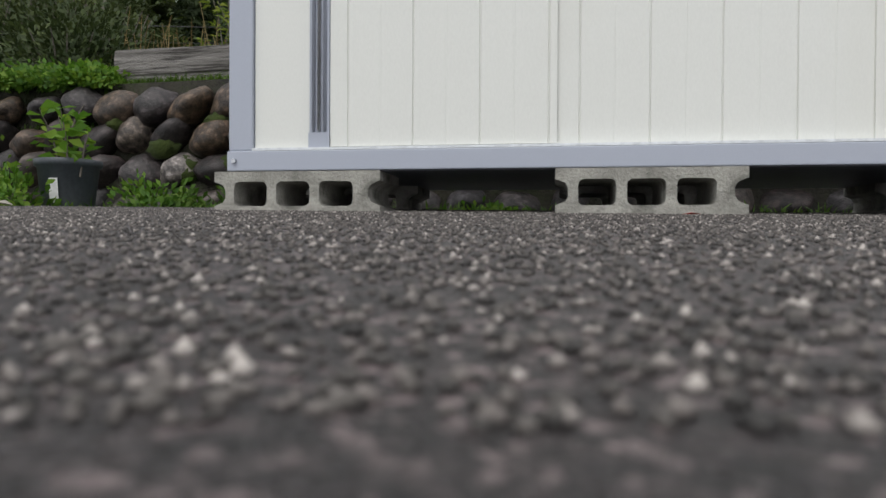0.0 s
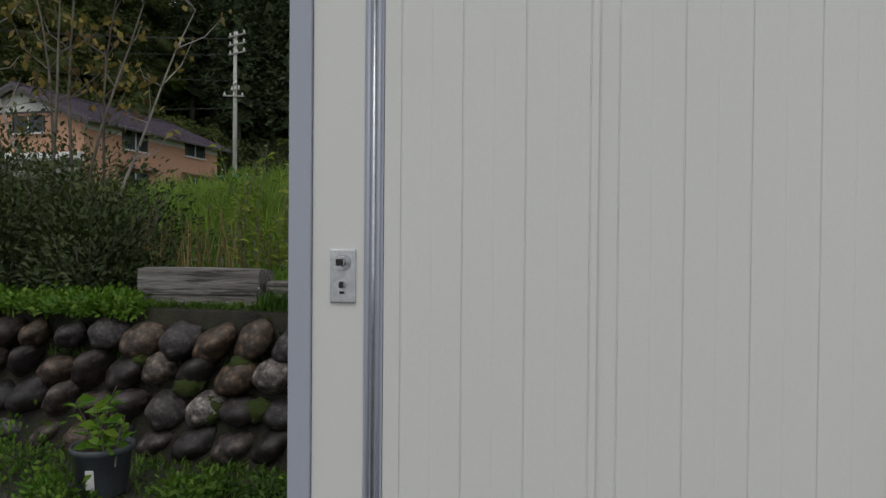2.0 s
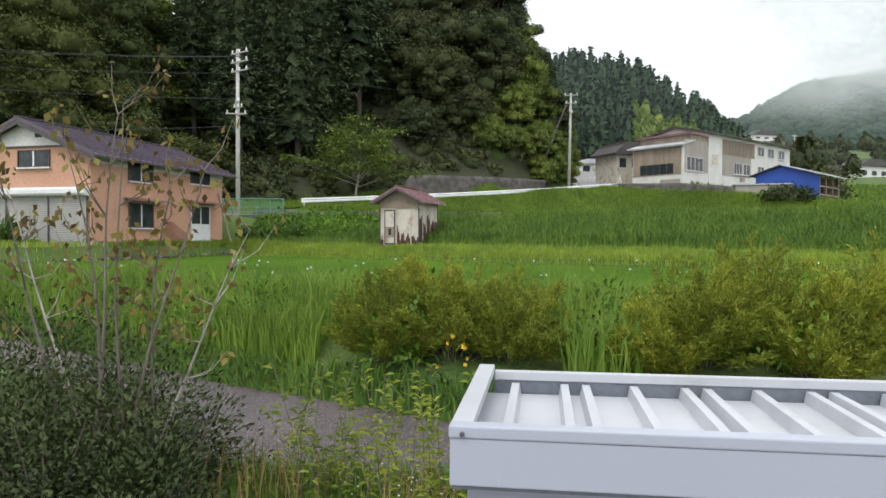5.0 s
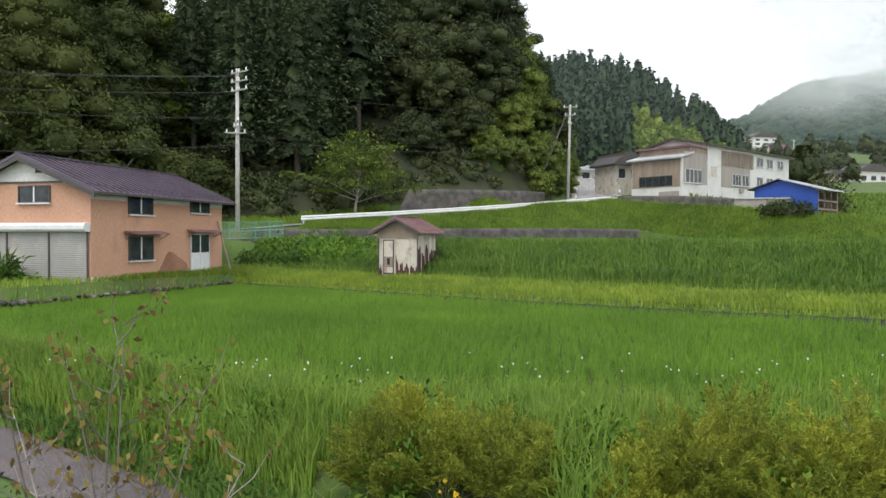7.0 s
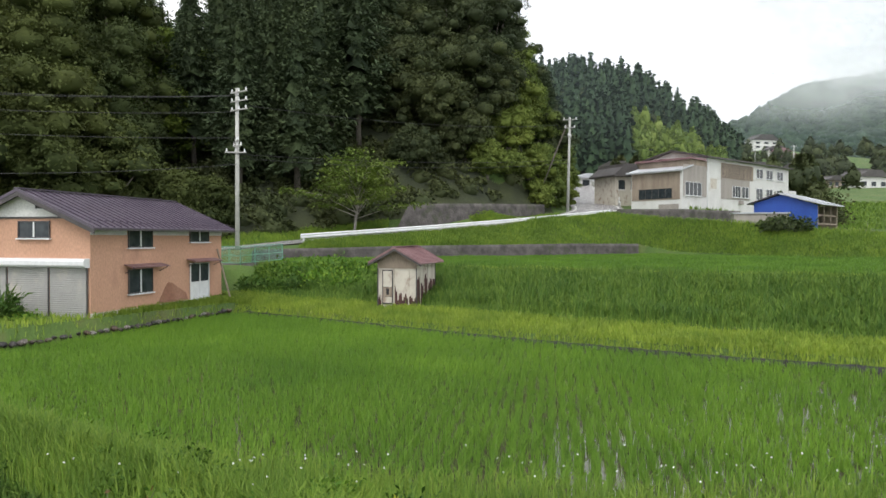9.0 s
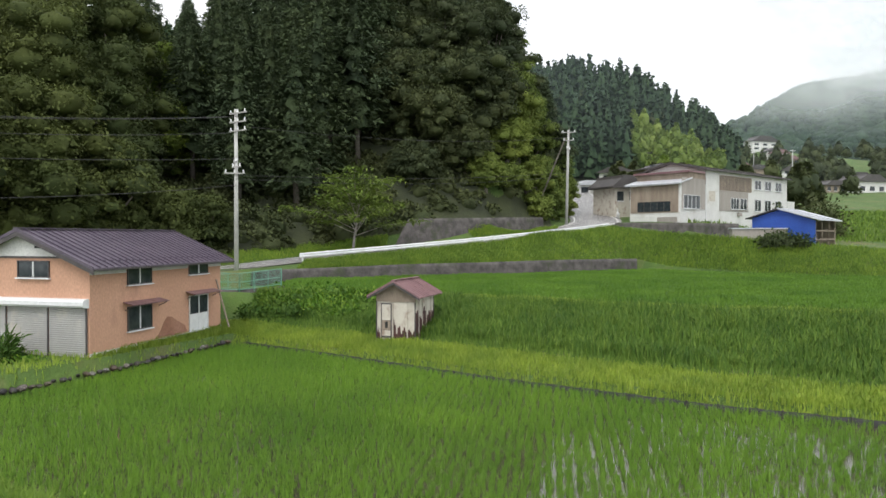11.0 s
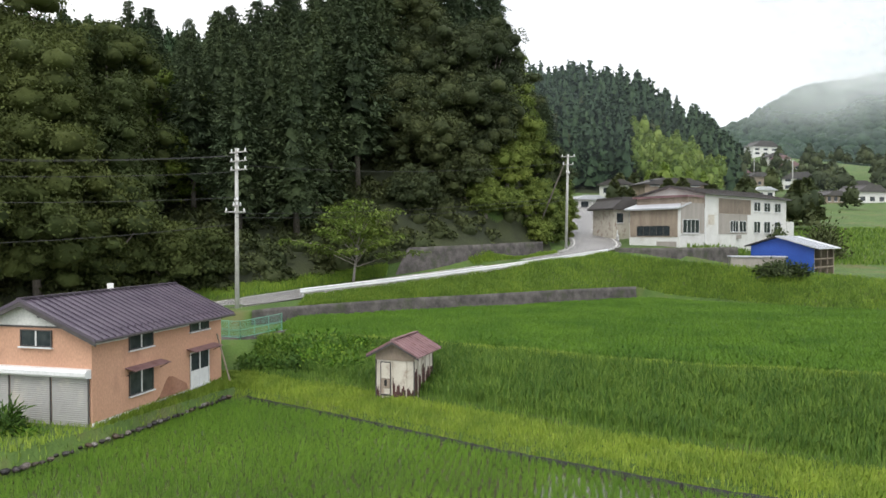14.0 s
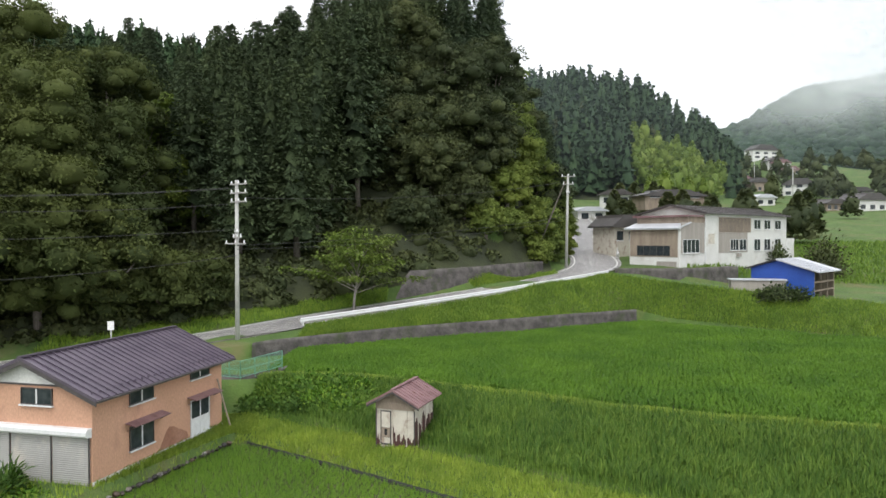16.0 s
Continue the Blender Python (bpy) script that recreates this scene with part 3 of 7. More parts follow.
def ribbon(name, centre, width, mat, label, category, lift=0.0, shift=0.0, kind="structure", thick=0.0):
    c = np.asarray(centre, float)
    t = np.gradient(c[:, :2], axis=0)
    t /= np.linalg.norm(t, axis=1)[:, None]
    nrm = np.stack([-t[:, 1], t[:, 0]], -1)
    a = np.column_stack([c[:, :2] + nrm * (shift + width / 2), c[:, 2] + lift])
    b = np.column_stack([c[:, :2] + nrm * (shift - width / 2), c[:, 2] + lift])
    n = len(c)
    v = np.vstack([a, b])
    i = np.arange(n - 1)
    f = np.stack([i, i + n, i + n + 1, i + 1], -1)
    return tagged(from_arrays(name, v, f, mat, smooth=True), label, category, kind=kind)


ribbon("road", ROAD_C, 6.6, M["road"], "grey asphalt road climbing and bending round the hill", "road", 0.05)
ribbon("road_line", ROAD_C, 0.16, M["paint_line"], "white painted edge line on the road", "road line", 0.062, 2.75)
ribbon("road_line", ROAD_C[ROAD_C[:, 1] > 84], 0.16, M["paint_line"], "white painted edge line on the road", "road line", 0.062, -2.75)

# ------------------------------------------------------------------ storage shed on concrete blocks
def concrete_block_mesh():
    L, H, D = 0.376, 0.10, 0.19
    def rounded(x0, z0, x1, z1, r, n=3):
        pts = []
        for cx, cz, a0 in ((x1 - r, z1 - r, 0), (x0 + r, z1 - r, 90), (x0 + r, z0 + r, 180), (x1 - r, z0 + r, 270)):
            for k in range(n + 1):
                a = radians(a0 + 90 * k / n)
                pts.append((cx + r * math.cos(a), cz + r * math.sin(a)))
        return pts
    outer = [(0, 0), (L, 0), (L, 0.024), (L - 0.008, 0.027), (L - 0.02, 0.032), (L - 0.026, 0.042), (L - 0.026, 0.060), (L - 0.02, 0.070), (L - 0.008, 0.075), (L, 0.078), (L, H), (0, H), (0, 0.078), (0.008, 0.075), (0.02, 0.070), (0.026, 0.060), (0.026, 0.042), (0.02, 0.032), (0.008, 0.027), (0, 0.024)]
    loops = [outer] + [rounded(0.046 + 0.097 * k, 0.024, 0.046 + 0.097 * k + 0.076, 0.078, 0.012) for k in range(3)]
    bm = bmesh.new()
    edges = []
    for lp in loops:
        vs = [bm.verts.new((x + 0.0008 * noise.noise((x * 90, z * 90, 1)), 0, z + 0.0008 * noise.noise((x * 90, z * 90, 7)))) for x, z in lp]
        edges += [bm.edges.new((vs[k], vs[(k + 1) % len(vs)])) for k in range(len(vs))]
    bmesh.ops.triangle_fill(bm, use_beauty=True, edges=edges)
    ext = bmesh.ops.extrude_face_region(bm, geom=bm.faces[:])
    bmesh.ops.translate(bm, verts=[g for g in ext["geom"] if isinstance(g, bmesh.types.BMVert)], vec=(0, D, 0))
    bmesh.ops.recalc_face_normals(bm, faces=bm.faces[:])
    return bm


SHED = pose(-0.41, 1.655, 0.198, 0, 0, -8.2)
first_block = part("concrete_block", concrete_block_mesh(), M["concrete"])
tagged(first_block, "rough grey hollow concrete block under the shed", "concrete block", "blocks under the shed")
first_block.matrix_world = SHED @ pose(-0.032, -0.004, -0.101)
for bx, by, turn in ((0.713, -0.006, 0.0), (1.45, -0.004, 0.4), (-0.03, 0.42, -0.5), (0.73, 0.42, 0.4), (1.50, 0.42, 0.0)):
    copy_thing(first_block, SHED @ pose(bx, by, -0.101, 0, 0, turn))


def corrugated(x0, x1, z0, z1, y, pitch, mat, parent, name, thick=0.010, first=0.0):
    """A steel panel with narrow vertical grooves, deep and shallow by turns."""
    bm = bmesh.new()
    prof = [(x0, y)]
    x, k = x0 + first, 0
    while x < x1 - 0.012:
        if x > x0 + 0.01:
            g, w = (0.0034, 0.0024) if k % 2 == 0 else (0.0005, 0.0016)
            prof += [(x - w, y), (x - w * 0.4, y + g), (x + w * 0.4, y + g), (x + w, y)]
        x += pitch
        k += 1
    prof += [(x1, y), (x1, y + thick), (x0, y + thick)]
    prism(bm, prof, "z", z0, z1)
    return part(name, bm, mat, parent)


def build_shed():
    shed = thing("storage_shed", SHED, "cream steel storage shed with blue-grey frame, standing on concrete blocks", "storage shed")
    W, D, TOP = 1.78, 0.60, 1.865
    boxpart("bottom_rail", (-0.002, -0.006, 0.0, W, 0.03, 0.044), M["shed_grey"], shed, bevel=0.003)
    boxpart("rail_lip", (0.055, -0.004, 0.0445, W - 0.05, 0.034, 0.050), M["alu"], shed, "bright aluminium sill lip")
    boxpart("corner_post", (0.0, -0.001, 0.0445, 0.055, 0.05, TOP), M["shed_grey"], shed, bevel=0.004)
    boxpart("corner_post", (W - 0.055, -0.001, 0.0445, W, 0.05, TOP), M["shed_grey"], shed, bevel=0.004)
    boxpart("fixed_panel", (0.0565, 0.010, 0.0505, 0.182, 0.03, TOP), M["cream"], shed, bevel=0.001)
    track = boxpart("door_track", (0.1835, 0.006, 0.0505, 0.228, 0.02, TOP - 0.028), M["shed_grey"], shed, "ribbed aluminium door jamb strip")
    for k in range(3):
        bm = bmesh.new()
        tube(bm, [(0.193 + 0.0125 * k, 0.004, 0.085), (0.193 + 0.0125 * k, 0.004, TOP - 0.035)], 0.0042, 8)
        # only the middle rib is paler metal, standing in for the strip's highlight
        part("rib", bm, M["alu"] if k == 1 else M["shed_grey"], track, smooth=True)
    boxpart("jamb_foot", (0.182, 0.003, 0.0505, 0.229, 0.0055, 0.083), M["shed_grey"], shed)
    boxpart("jamb_cap", (0.180, 0.001, TOP - 0.027, 0.231, 0.0055, TOP - 0.001), M["shed_dark"], shed)
    corrugated(0.2295, 0.716, 0.0525, TOP, 0.008, 0.0715, M["cream"], shed, "sliding_door", first=0.04)
    corrugated(0.7165, W - 0.057, 0.0525, TOP, 0.019, 0.0705, M["cream"], shed, "sliding_door", first=0.045)
    # added dark strip: shade under the header over the set-back door
    boxpart("upper_track", (0.7175, 0.012, TOP - 0.014, W - 0.057, 0.0185, TOP), M["shed_dark"], shed, "dark strip standing in for the shade under the header")
    # header with its vent and the roof edge
    boxpart("header", (-0.002, -0.003, TOP + 0.001, W, 0.05, TOP + 0.108), M["shed_grey"], shed, bevel=0.002)
    boxpart("header_lip", (0.05, -0.008, TOP + 0.0015, W - 0.05, -0.0035, TOP + 0.010), M["shed_dark"], shed)
    vent = boxpart("vent", (0.337, -0.008, 1.892, 0.512, -0.0035, 1.937), M["shed_grey"], shed, "louvred vent in the header", bevel=0.001)
    boxpart("vent_gap", (0.352, -0.0095, 1.9, 0.497, -0.0085, 1.930), M["black"], vent)
    for k in range(4):
        boxpart("louvre", (0.352, -0.012, 1.9025 + 0.0075 * k, 0.497, -0.010, 1.905 + 0.0075 * k), M["shed_dark"], vent)
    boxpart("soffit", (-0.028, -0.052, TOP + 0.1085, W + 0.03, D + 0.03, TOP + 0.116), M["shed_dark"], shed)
    boxpart("roof_fascia", (-0.032, -0.058, TOP + 0.1165, W + 0.032, -0.040, TOP + 0.212), M["shed_grey"], shed, bevel=0.003)
    boxpart("roof_rim", (-0.034, -0.061, TOP + 0.2125, W + 0.034, -0.020, TOP + 0.238), M["shed_grey"], shed, bevel=0.004)
    boxpart("roof_side", (-0.033, -0.0395, TOP + 0.1165, -0.015, D + 0.034, TOP + 0.212), M["shed_grey"], shed)
    boxpart("roof_side", (W + 0.015, -0.0395, TOP + 0.1165, W + 0.033, D + 0.034, TOP + 0.212), M["shed_grey"], shed)
    boxpart("side_rim", (-0.034, -0.0195, TOP + 0.2125, 0.012, D + 0.034, TOP + 0.2365), M["roof_white"], shed, bevel=0.004)
    boxpart("side_rim", (W - 0.012, -0.0195, TOP + 0.2125, W + 0.034, D + 0.034, TOP + 0.2365), M["roof_white"], shed, bevel=0.004)
    boxpart("back_rim", (0.0125, D + 0.004, TOP + 0.196, W - 0.0125, D + 0.032, TOP + 0.222), M["roof_white"], shed, bevel=0.003)
    # shadow below the back rim, put in as a solid dark strip
    boxpart("gutter_gap", (0.0125, D + 0.008, TOP + 0.15, W - 0.0125, D + 0.028, TOP + 0.1955), M["shed_dark"], shed, "dark strip standing in for the shadow under the roof's back rim")
    deck = boxpart("roof_deck", (-0.0145, -0.0395, TOP + 0.150, W + 0.0145, D + 0.0035, TOP + 0.158), M["roof_white"], shed)
    rx, k = 0.075, 0
    while rx < W - 0.04:
        prof = [(rx - 0.017, TOP + 0.1585), (rx - 0.011, TOP + 0.190), (rx + 0.011, TOP + 0.190), (rx + 0.017, TOP + 0.1585)]
        part("roof_rib", prism(bmesh.new(), prof, "y", -0.019, D + 0.0035), M["roof_white"], deck)
        rx += (0.140, 0.060, 0.134)[k % 3]
        k += 1
    # sides, back and floor
    boxpart("side_wall", (0.001, 0.0505, 0.0445, 0.018, D - 0.03, TOP), M["cream"], shed)
    boxpart("side_wall", (W - 0.018, 0.0505, 0.0445, W - 0.001, D - 0.03, TOP), M["cream"], shed)
    boxpart("back_wall", (0.0, D - 0.0295, 0.0445, W, D, TOP + 0.108), M["cream"], shed)
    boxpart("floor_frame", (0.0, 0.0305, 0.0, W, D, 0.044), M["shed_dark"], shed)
    # lock plate with knob and keyhole
    plate = boxpart("lock_plate", (0.101, 0.0035, 0.907, 0.163, 0.0095, 1.033), M["alu"], shed, "aluminium lock plate with chrome knob", bevel=0.003)
    bm = bmesh.new()
    for r, y0, y1 in ((0.021, -0.002, 0.003), (0.017, -0.008, -0.0022), (0.012, -0.018, -0.0082)):
        bmesh.ops.create_cone(bm, cap_ends=True, segments=24, radius1=r, radius2=r * 0.93, depth=y1 - y0, matrix=Matrix.Translation((0.131, (y0 + y1) / 2, 1.003)) @ Matrix.Rotation(radians(90), 4, "X"))
    part("knob", bm, M["chrome"], plate, "round chrome knob")
    boxpart("turn_grip", (0.123, -0.0235, 0.995, 0.139, -0.0185, 1.011), M["black"], plate, bevel=0.002)
    bm = bmesh.new()
    bmesh.ops.create_cone(bm, cap_ends=True, segments=20, radius1=0.0095, radius2=0.009, depth=0.006, matrix=Matrix.Translation((0.131, 0.0, 0.950)) @ Matrix.Rotation(radians(90), 4, "X"))
    part("keyhole_ring", bm, M["chrome"], plate)
    boxpart("key_slot", (0.126, -0.0045, 0.943, 0.136, -0.0032, 0.957), M["black"], plate)
    boxpart("latch_slot", (0.125, 0.0022, 0.928, 0.137, 0.0032, 0.934), M["black"], plate)
    # bolts
    for x, y, z in ((0.016, -0.009, 0.022), (0.02, -0.006, TOP + 0.03), (-0.006, -0.064, TOP + 0.222), (0.735, -0.006, TOP + 0.05)):
        bm = bmesh.new()
        bmesh.ops.create_cone(bm, cap_ends=True, segments=6, radius1=0.0062, radius2=0.0055, depth=0.007, matrix=Matrix.Translation((x, y, z)) @ Matrix.Rotation(radians(90), 4, "X"))
        part("bolt", bm, M["chrome"], shed)
    # small dents and chips in the paint
    for x, y, z in ((1.235, 0.0308, 0.285),):
        boxpart("paint_chip", (x, y, z, x + 0.006, y + 0.0006, z + 0.011), M["wood"], shed)
    return shed


build_shed()

# ------------------------------------------------------------------ boulder wall
def boulder(seed, sx, sy, sz):
    bm = bmesh.new()
    bmesh.ops.create_icosphere(bm, subdivisions=3, radius=1.0)
    for v in bm.verts:
        n1 = noise.noise((v.co.x * 1.1 + seed * 7, v.co.y * 1.1, v.co.z * 1.1))
        n2 = noise.noise((v.co.x * 3.0, v.co.y * 3.0 + seed * 3, v.co.z * 3.0))
        v.co *= 1 + 0.22 * n1 + 0.05 * n2
        v.co.x, v.co.y, v.co.z = v.co.x * sx, v.co.y * sy, v.co.z * sz
    me = bpy.data.meshes.new("stone")
    bm.to_mesh(me)
    bm.free()
    me.materials.append(M["stone"])
    me.polygons.foreach_set("use_smooth", [True] * len(me.polygons))
    return me


def wall_y(x, key="wall_foot"):
    lx, ly, _ = RAW[key]
    return float(np.interp(x, lx, ly))


def build_stone_wall():
    rng = random.Random(5)
    cols = np.linspace(-9, 6, 60)
    yf = np.array([wall_y(x) for x in cols])
    v, f = [], []
    for i, x in enumerate(cols):
        y = yf[i]
        v += [(x, y + 0.10, 0.0), (x, y + 0.24, 0.86), (x, y + 0.48, 0.90), (x, y + 0.48, 0.0)]
    for i in range(len(cols) - 1):
        for k in range(4):
            a, b = 4 * i + k, 4 * i + (k + 1) % 4
            f.append((a, a + 4, b + 4, b))
    # backing coloured dark for the shaded gaps between stones
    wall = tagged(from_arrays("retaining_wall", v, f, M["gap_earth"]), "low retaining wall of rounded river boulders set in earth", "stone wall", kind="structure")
    meshes = [boulder(s, 0.116 * rng.uniform(0.9, 1.1), 0.11, 0.082 * rng.uniform(0.9, 1.1)) for s in range(7)]
    for r in range(4):
        x = -5.2 + (0.1 if r % 2 else 0.0)
        while x < 3.6:
            z = 0.205 + 0.172 * r + rng.uniform(-0.02, 0.02) + (0.02 if x < -2.2 else 0)
            st = link_mesh("stone", rng.choice(meshes), None, wall)
            s = rng.uniform(0.86, 1.10)
            st.matrix_world = pose(x, wall_y(x) + 0.085 + 0.16 * (z - 0.2), z, rng.uniform(-15, 15), -38 + rng.uniform(-20, 20), rng.uniform(-15, 15)) @ Matrix.Diagonal((s, s, s * rng.uniform(0.9, 1.12), 1))
            x += rng.uniform(0.185, 0.225)
    return wall


build_stone_wall()


def build_log(name, a, b, h, d, label):
    """A squared, weathered beam lying on the garden edge."""
    a, b = Vector(a), Vector(b)
    n = (b - a).length
    bm = bmesh.new()
    rows = 26
    prof = [(-0.5, 0.0), (-0.49, 0.30), (-0.52, 0.33), (-0.50, 0.62), (-0.53, 0.66), (-0.5, 0.90), (-0.44, 0.985), (0.0, 1.0), (0.44, 0.97), (0.5, 0.9), (0.5, 0.0)]
    rings = []
    for i in range(rows + 1):
        x = n * i / rows
        rings.append([bm.verts.new((x, d * (py + 0.05 * noise.noise((x * 1.2, k * 3.1, 4.0))), h * (pz + (0.05 * noise.noise((x * 1.4, k * 2.3, 9.0)) if pz > 0 else 0)))) for k, (py, pz) in enumerate(prof)])
    for r0, r1 in zip(rings, rings[1:]):
        for k in range(len(prof)):
            bm.faces.new((r0[k], r1[k], r1[(k + 1) % len(prof)], r0[(k + 1) % len(prof)]))
    bm.faces.new(rings[0])
    bm.faces.new(rings[-1][::-1])
    bmesh.ops.recalc_face_normals(bm, faces=bm.faces[:])
    ob = part(name, bm, M["log"])
    ob.matrix_world = Matrix.Translation(a) @ pose(0, 0, 0, 0, 0, math.degrees(math.atan2(b.y - a.y, b.x - a.x)))
    return tagged(ob, label, "timber beam", "garden edging beams")


build_log("timber_beam", (-1.735, 3.99, 0.865), (-1.02, 3.86, 0.865), 0.215, 0.19, "weathered silver-grey timber beam lying on the boulder wall")
build_log("timber_beam", (-0.99, 3.88, 0.855), (0.6, 3.60, 0.855), 0.16, 0.17, "weathered timber beam overgrown with weeds on the wall")


# ------------------------------------------------------------------ foliage makers
def kites(base, direction, length, width, bend, rng, flat=None):
    """Bent leaf blades: arrays of base points, unit directions, lengths, widths; four corners and two triangles each."""
    n = len(base)
    side = np.cross(direction, flat if flat is not None else rng.normal(size=(n, 3)))
    side /= np.linalg.norm(side, axis=1)[:, None] + 1e-9
    mid = base + direction * (length * 0.5)[:, None] + side * 0
    tip = base + direction * length[:, None]
    tip[:, 2] -= bend * length
    v = np.stack([base, mid + side * (width / 2)[:, None], tip, mid - side * (width / 2)[:, None]], 1).reshape(-1, 3)
    i = np.arange(n) * 4
    return v, np.stack([i, i + 1, i + 2, i, i + 2, i + 3], -1).reshape(-1, 3)


def blades(base, height, width, lean, rng):
    """Grass blades: upright, curving over; five corners, three triangles each."""
    n = len(base)
    a = rng.uniform(0, 2 * np.pi, n)
    d = np.stack([np.cos(a), np.sin(a), np.zeros(n)], -1)
    s = np.stack([-np.sin(a + rng.normal(0, 0.6, n)), np.cos(a), np.zeros(n)], -1) * (width / 2)[:, None]
    up = np.array([0, 0, 1.0])
    mid = base + up * (height * 0.6)[:, None] + d * (height * lean * 0.25)[:, None]
    tip = base + up * (height * (1 - 0.3 * lean))[:, None] + d * (height * lean)[:, None]
    v = np.stack([base - s, base + s, mid + s * 0.8, mid - s * 0.8, tip], 1).reshape(-1, 3)
    i = np.arange(n) * 5
    return v, np.stack([i, i + 1, i + 2, i, i + 2, i + 3, i + 3, i + 2, i + 4], -1).reshape(-1, 3)


def sward_mesh(name, v, f, mat, rng):
    """Blades of five corners each, shaded mostly by the level of the sward, turned to the open side."""
    q = v.reshape(-1, 5, 3)
    n = np.cross(q[:, 1] - q[:, 0], q[:, 3] - q[:, 0])
    n /= np.linalg.norm(n, axis=1)[:, None] + 1e-12
    turn = n @ np.array([0.0, -1.0, 0.4]) < 0
    f = f.copy()
    f[np.repeat(turn, 3)] = f[np.repeat(turn, 3)][:, ::-1]
    n[turn] *= -1
    nrm = n * 0.45 + np.array([0, -0.12, 0.75]) + rng.normal(size=n.shape) * 0.12
    ob = from_arrays(name, v, f, mat, smooth=True)
    ob.data.normals_split_custom_set_from_vertices(np.repeat(nrm / np.linalg.norm(nrm, axis=1)[:, None], 5, axis=0).tolist())
    return ob


def unit(v):
    return v / (np.linalg.norm(v, axis=1)[:, None] + 1e-9)


def scatter(rng, n, first, last, x0, x1, lo=0.0, hi=1.0, power=1.0):
    """Points on the ground between two terrace lines."""
    x = x0 + (x1 - x0) * rng.random(n) ** power if power > 0 else rng.uniform(x0, x1, n)
    ys, _ = terrain_lines(x)
    a, b = ys[TERRACES.index(first)], ys[TERRACES.index(last)]
    y = a + (b - a) * rng.uniform(lo, hi, n)
    return np.stack([x, y, ground_z(x, y) - 0.03], -1)


def sward(name, mat, n, first, last, x0, x1, h0, h1, w, lean, seed, label, category="grass", lo=0.0, hi=1.0, mask=None):
    rng = np.random.default_rng(seed)
    p = scatter(rng, n, first, last, x0, x1, lo, hi)
    if mask is not None:
        p = p[mask(p[:, 0], p[:, 1])]
    # tufts: heights drift over the ground
    tuft = np.array([noise.noise((x * 0.55, y * 0.55, seed)) for x, y in p[:, :2]])
    h = rng.uniform(h0, h1, len(p)) * (1 + 0.35 * tuft)
    v, f = blades(p, h, np.full(len(p), w) * rng.uniform(0.7, 1.3, len(p)), rng.uniform(0.15, 1.0, len(p)) * lean, rng)
    return tagged(sward_mesh(name, v, f, mat, rng), label, category, kind="stuff")


def bush_mesh(rng, centre, radii, n, leaf, width, clumps=14, bend=0.15, shell=0.55):
    """Leaves in clumps over an uneven mound."""
    c = unit(rng.normal(size=(clumps, 3)))
    c[:, 2] = np.abs(c[:, 2]) * 0.9 - 0.1
    c = c * rng.uniform(shell, 1.0, (clumps, 1))
    k = rng.integers(0, clumps, n)
    p = c[k] + rng.normal(size=(n, 3)) * 0.26
    d = unit(p + rng.normal(size=(n, 3)) * 0.55 + np.array([0, 0, 0.35]))
    p = np.asarray(centre) + p * np.asarray(radii)
    p[:, 2] = np.maximum(p[:, 2], centre[2] - radii[2] * 0.1)
    ln = leaf * rng.uniform(0.6, 1.35, n)
    return kites(p, d, ln, ln * width, bend, rng)


# ------------------------------------------------------------------ trees
def cedar_parts(seed, H, R, foot=0.06):
    """Drooping boughs with upturned plumes, each a clump of needles of its own."""
    rng = np.random.default_rng(seed)
    nb, per = 130, 44
    h = foot + (1.0 - foot) * (np.arange(nb) + rng.uniform(0, 1, nb)) / nb
    h = foot + (h - foot) ** 0.9 * (1 - foot) ** 0.1
    a = np.arange(nb) * 2.39996 + rng.normal(0, 0.25, nb)
    u = (h - foot) / (1 - foot)
    reach = (R * np.minimum(1.0, 0.62 + 1.6 * u) * (1 - u) ** 0.72 + 0.22) * rng.uniform(0.62, 1.18, nb)
    tip = np.stack([np.cos(a) * reach, np.sin(a) * reach, h * H - 0.10 * reach], -1)
    size = (0.36 + 0.62 * (1 - u)) * R / 3.2
    k = np.repeat(np.arange(nb), per)
    t = rng.uniform(0.45, 1.0, nb * per) ** 0.7
    p = tip[k] * np.stack([t, t, np.ones_like(t)], -1) + rng.normal(size=(nb * per, 3)) * (size[k] * 0.42)[:, None] * [1, 1, 0.9]
    p[:, 2] += 0.28 * reach[k] * (1 - t)
    d = unit(np.stack([np.cos(a[k]), np.sin(a[k]), rng.uniform(-0.5, 0.9, nb * per)], -1) + rng.normal(size=(nb * per, 3)) * 0.45)
    ln = rng.uniform(0.28, 0.62, nb * per) * (0.6 + 0.5 * (1 - u[k])) * R / 3.0
    centre = tip[k] * [0.8, 0.8, 1] - np.stack([0 * t, 0 * t, size[k] * 0.55], -1)
    core = cones([(0, 0, H * foot * 0.6)], [H * (0.97 - foot * 0.6)], [R * 0.50], seed, 11, 12)
    return kites(p - d * (ln * 0.4)[:, None], d, ln, ln * 0.40, 0.35, rng), core, centre


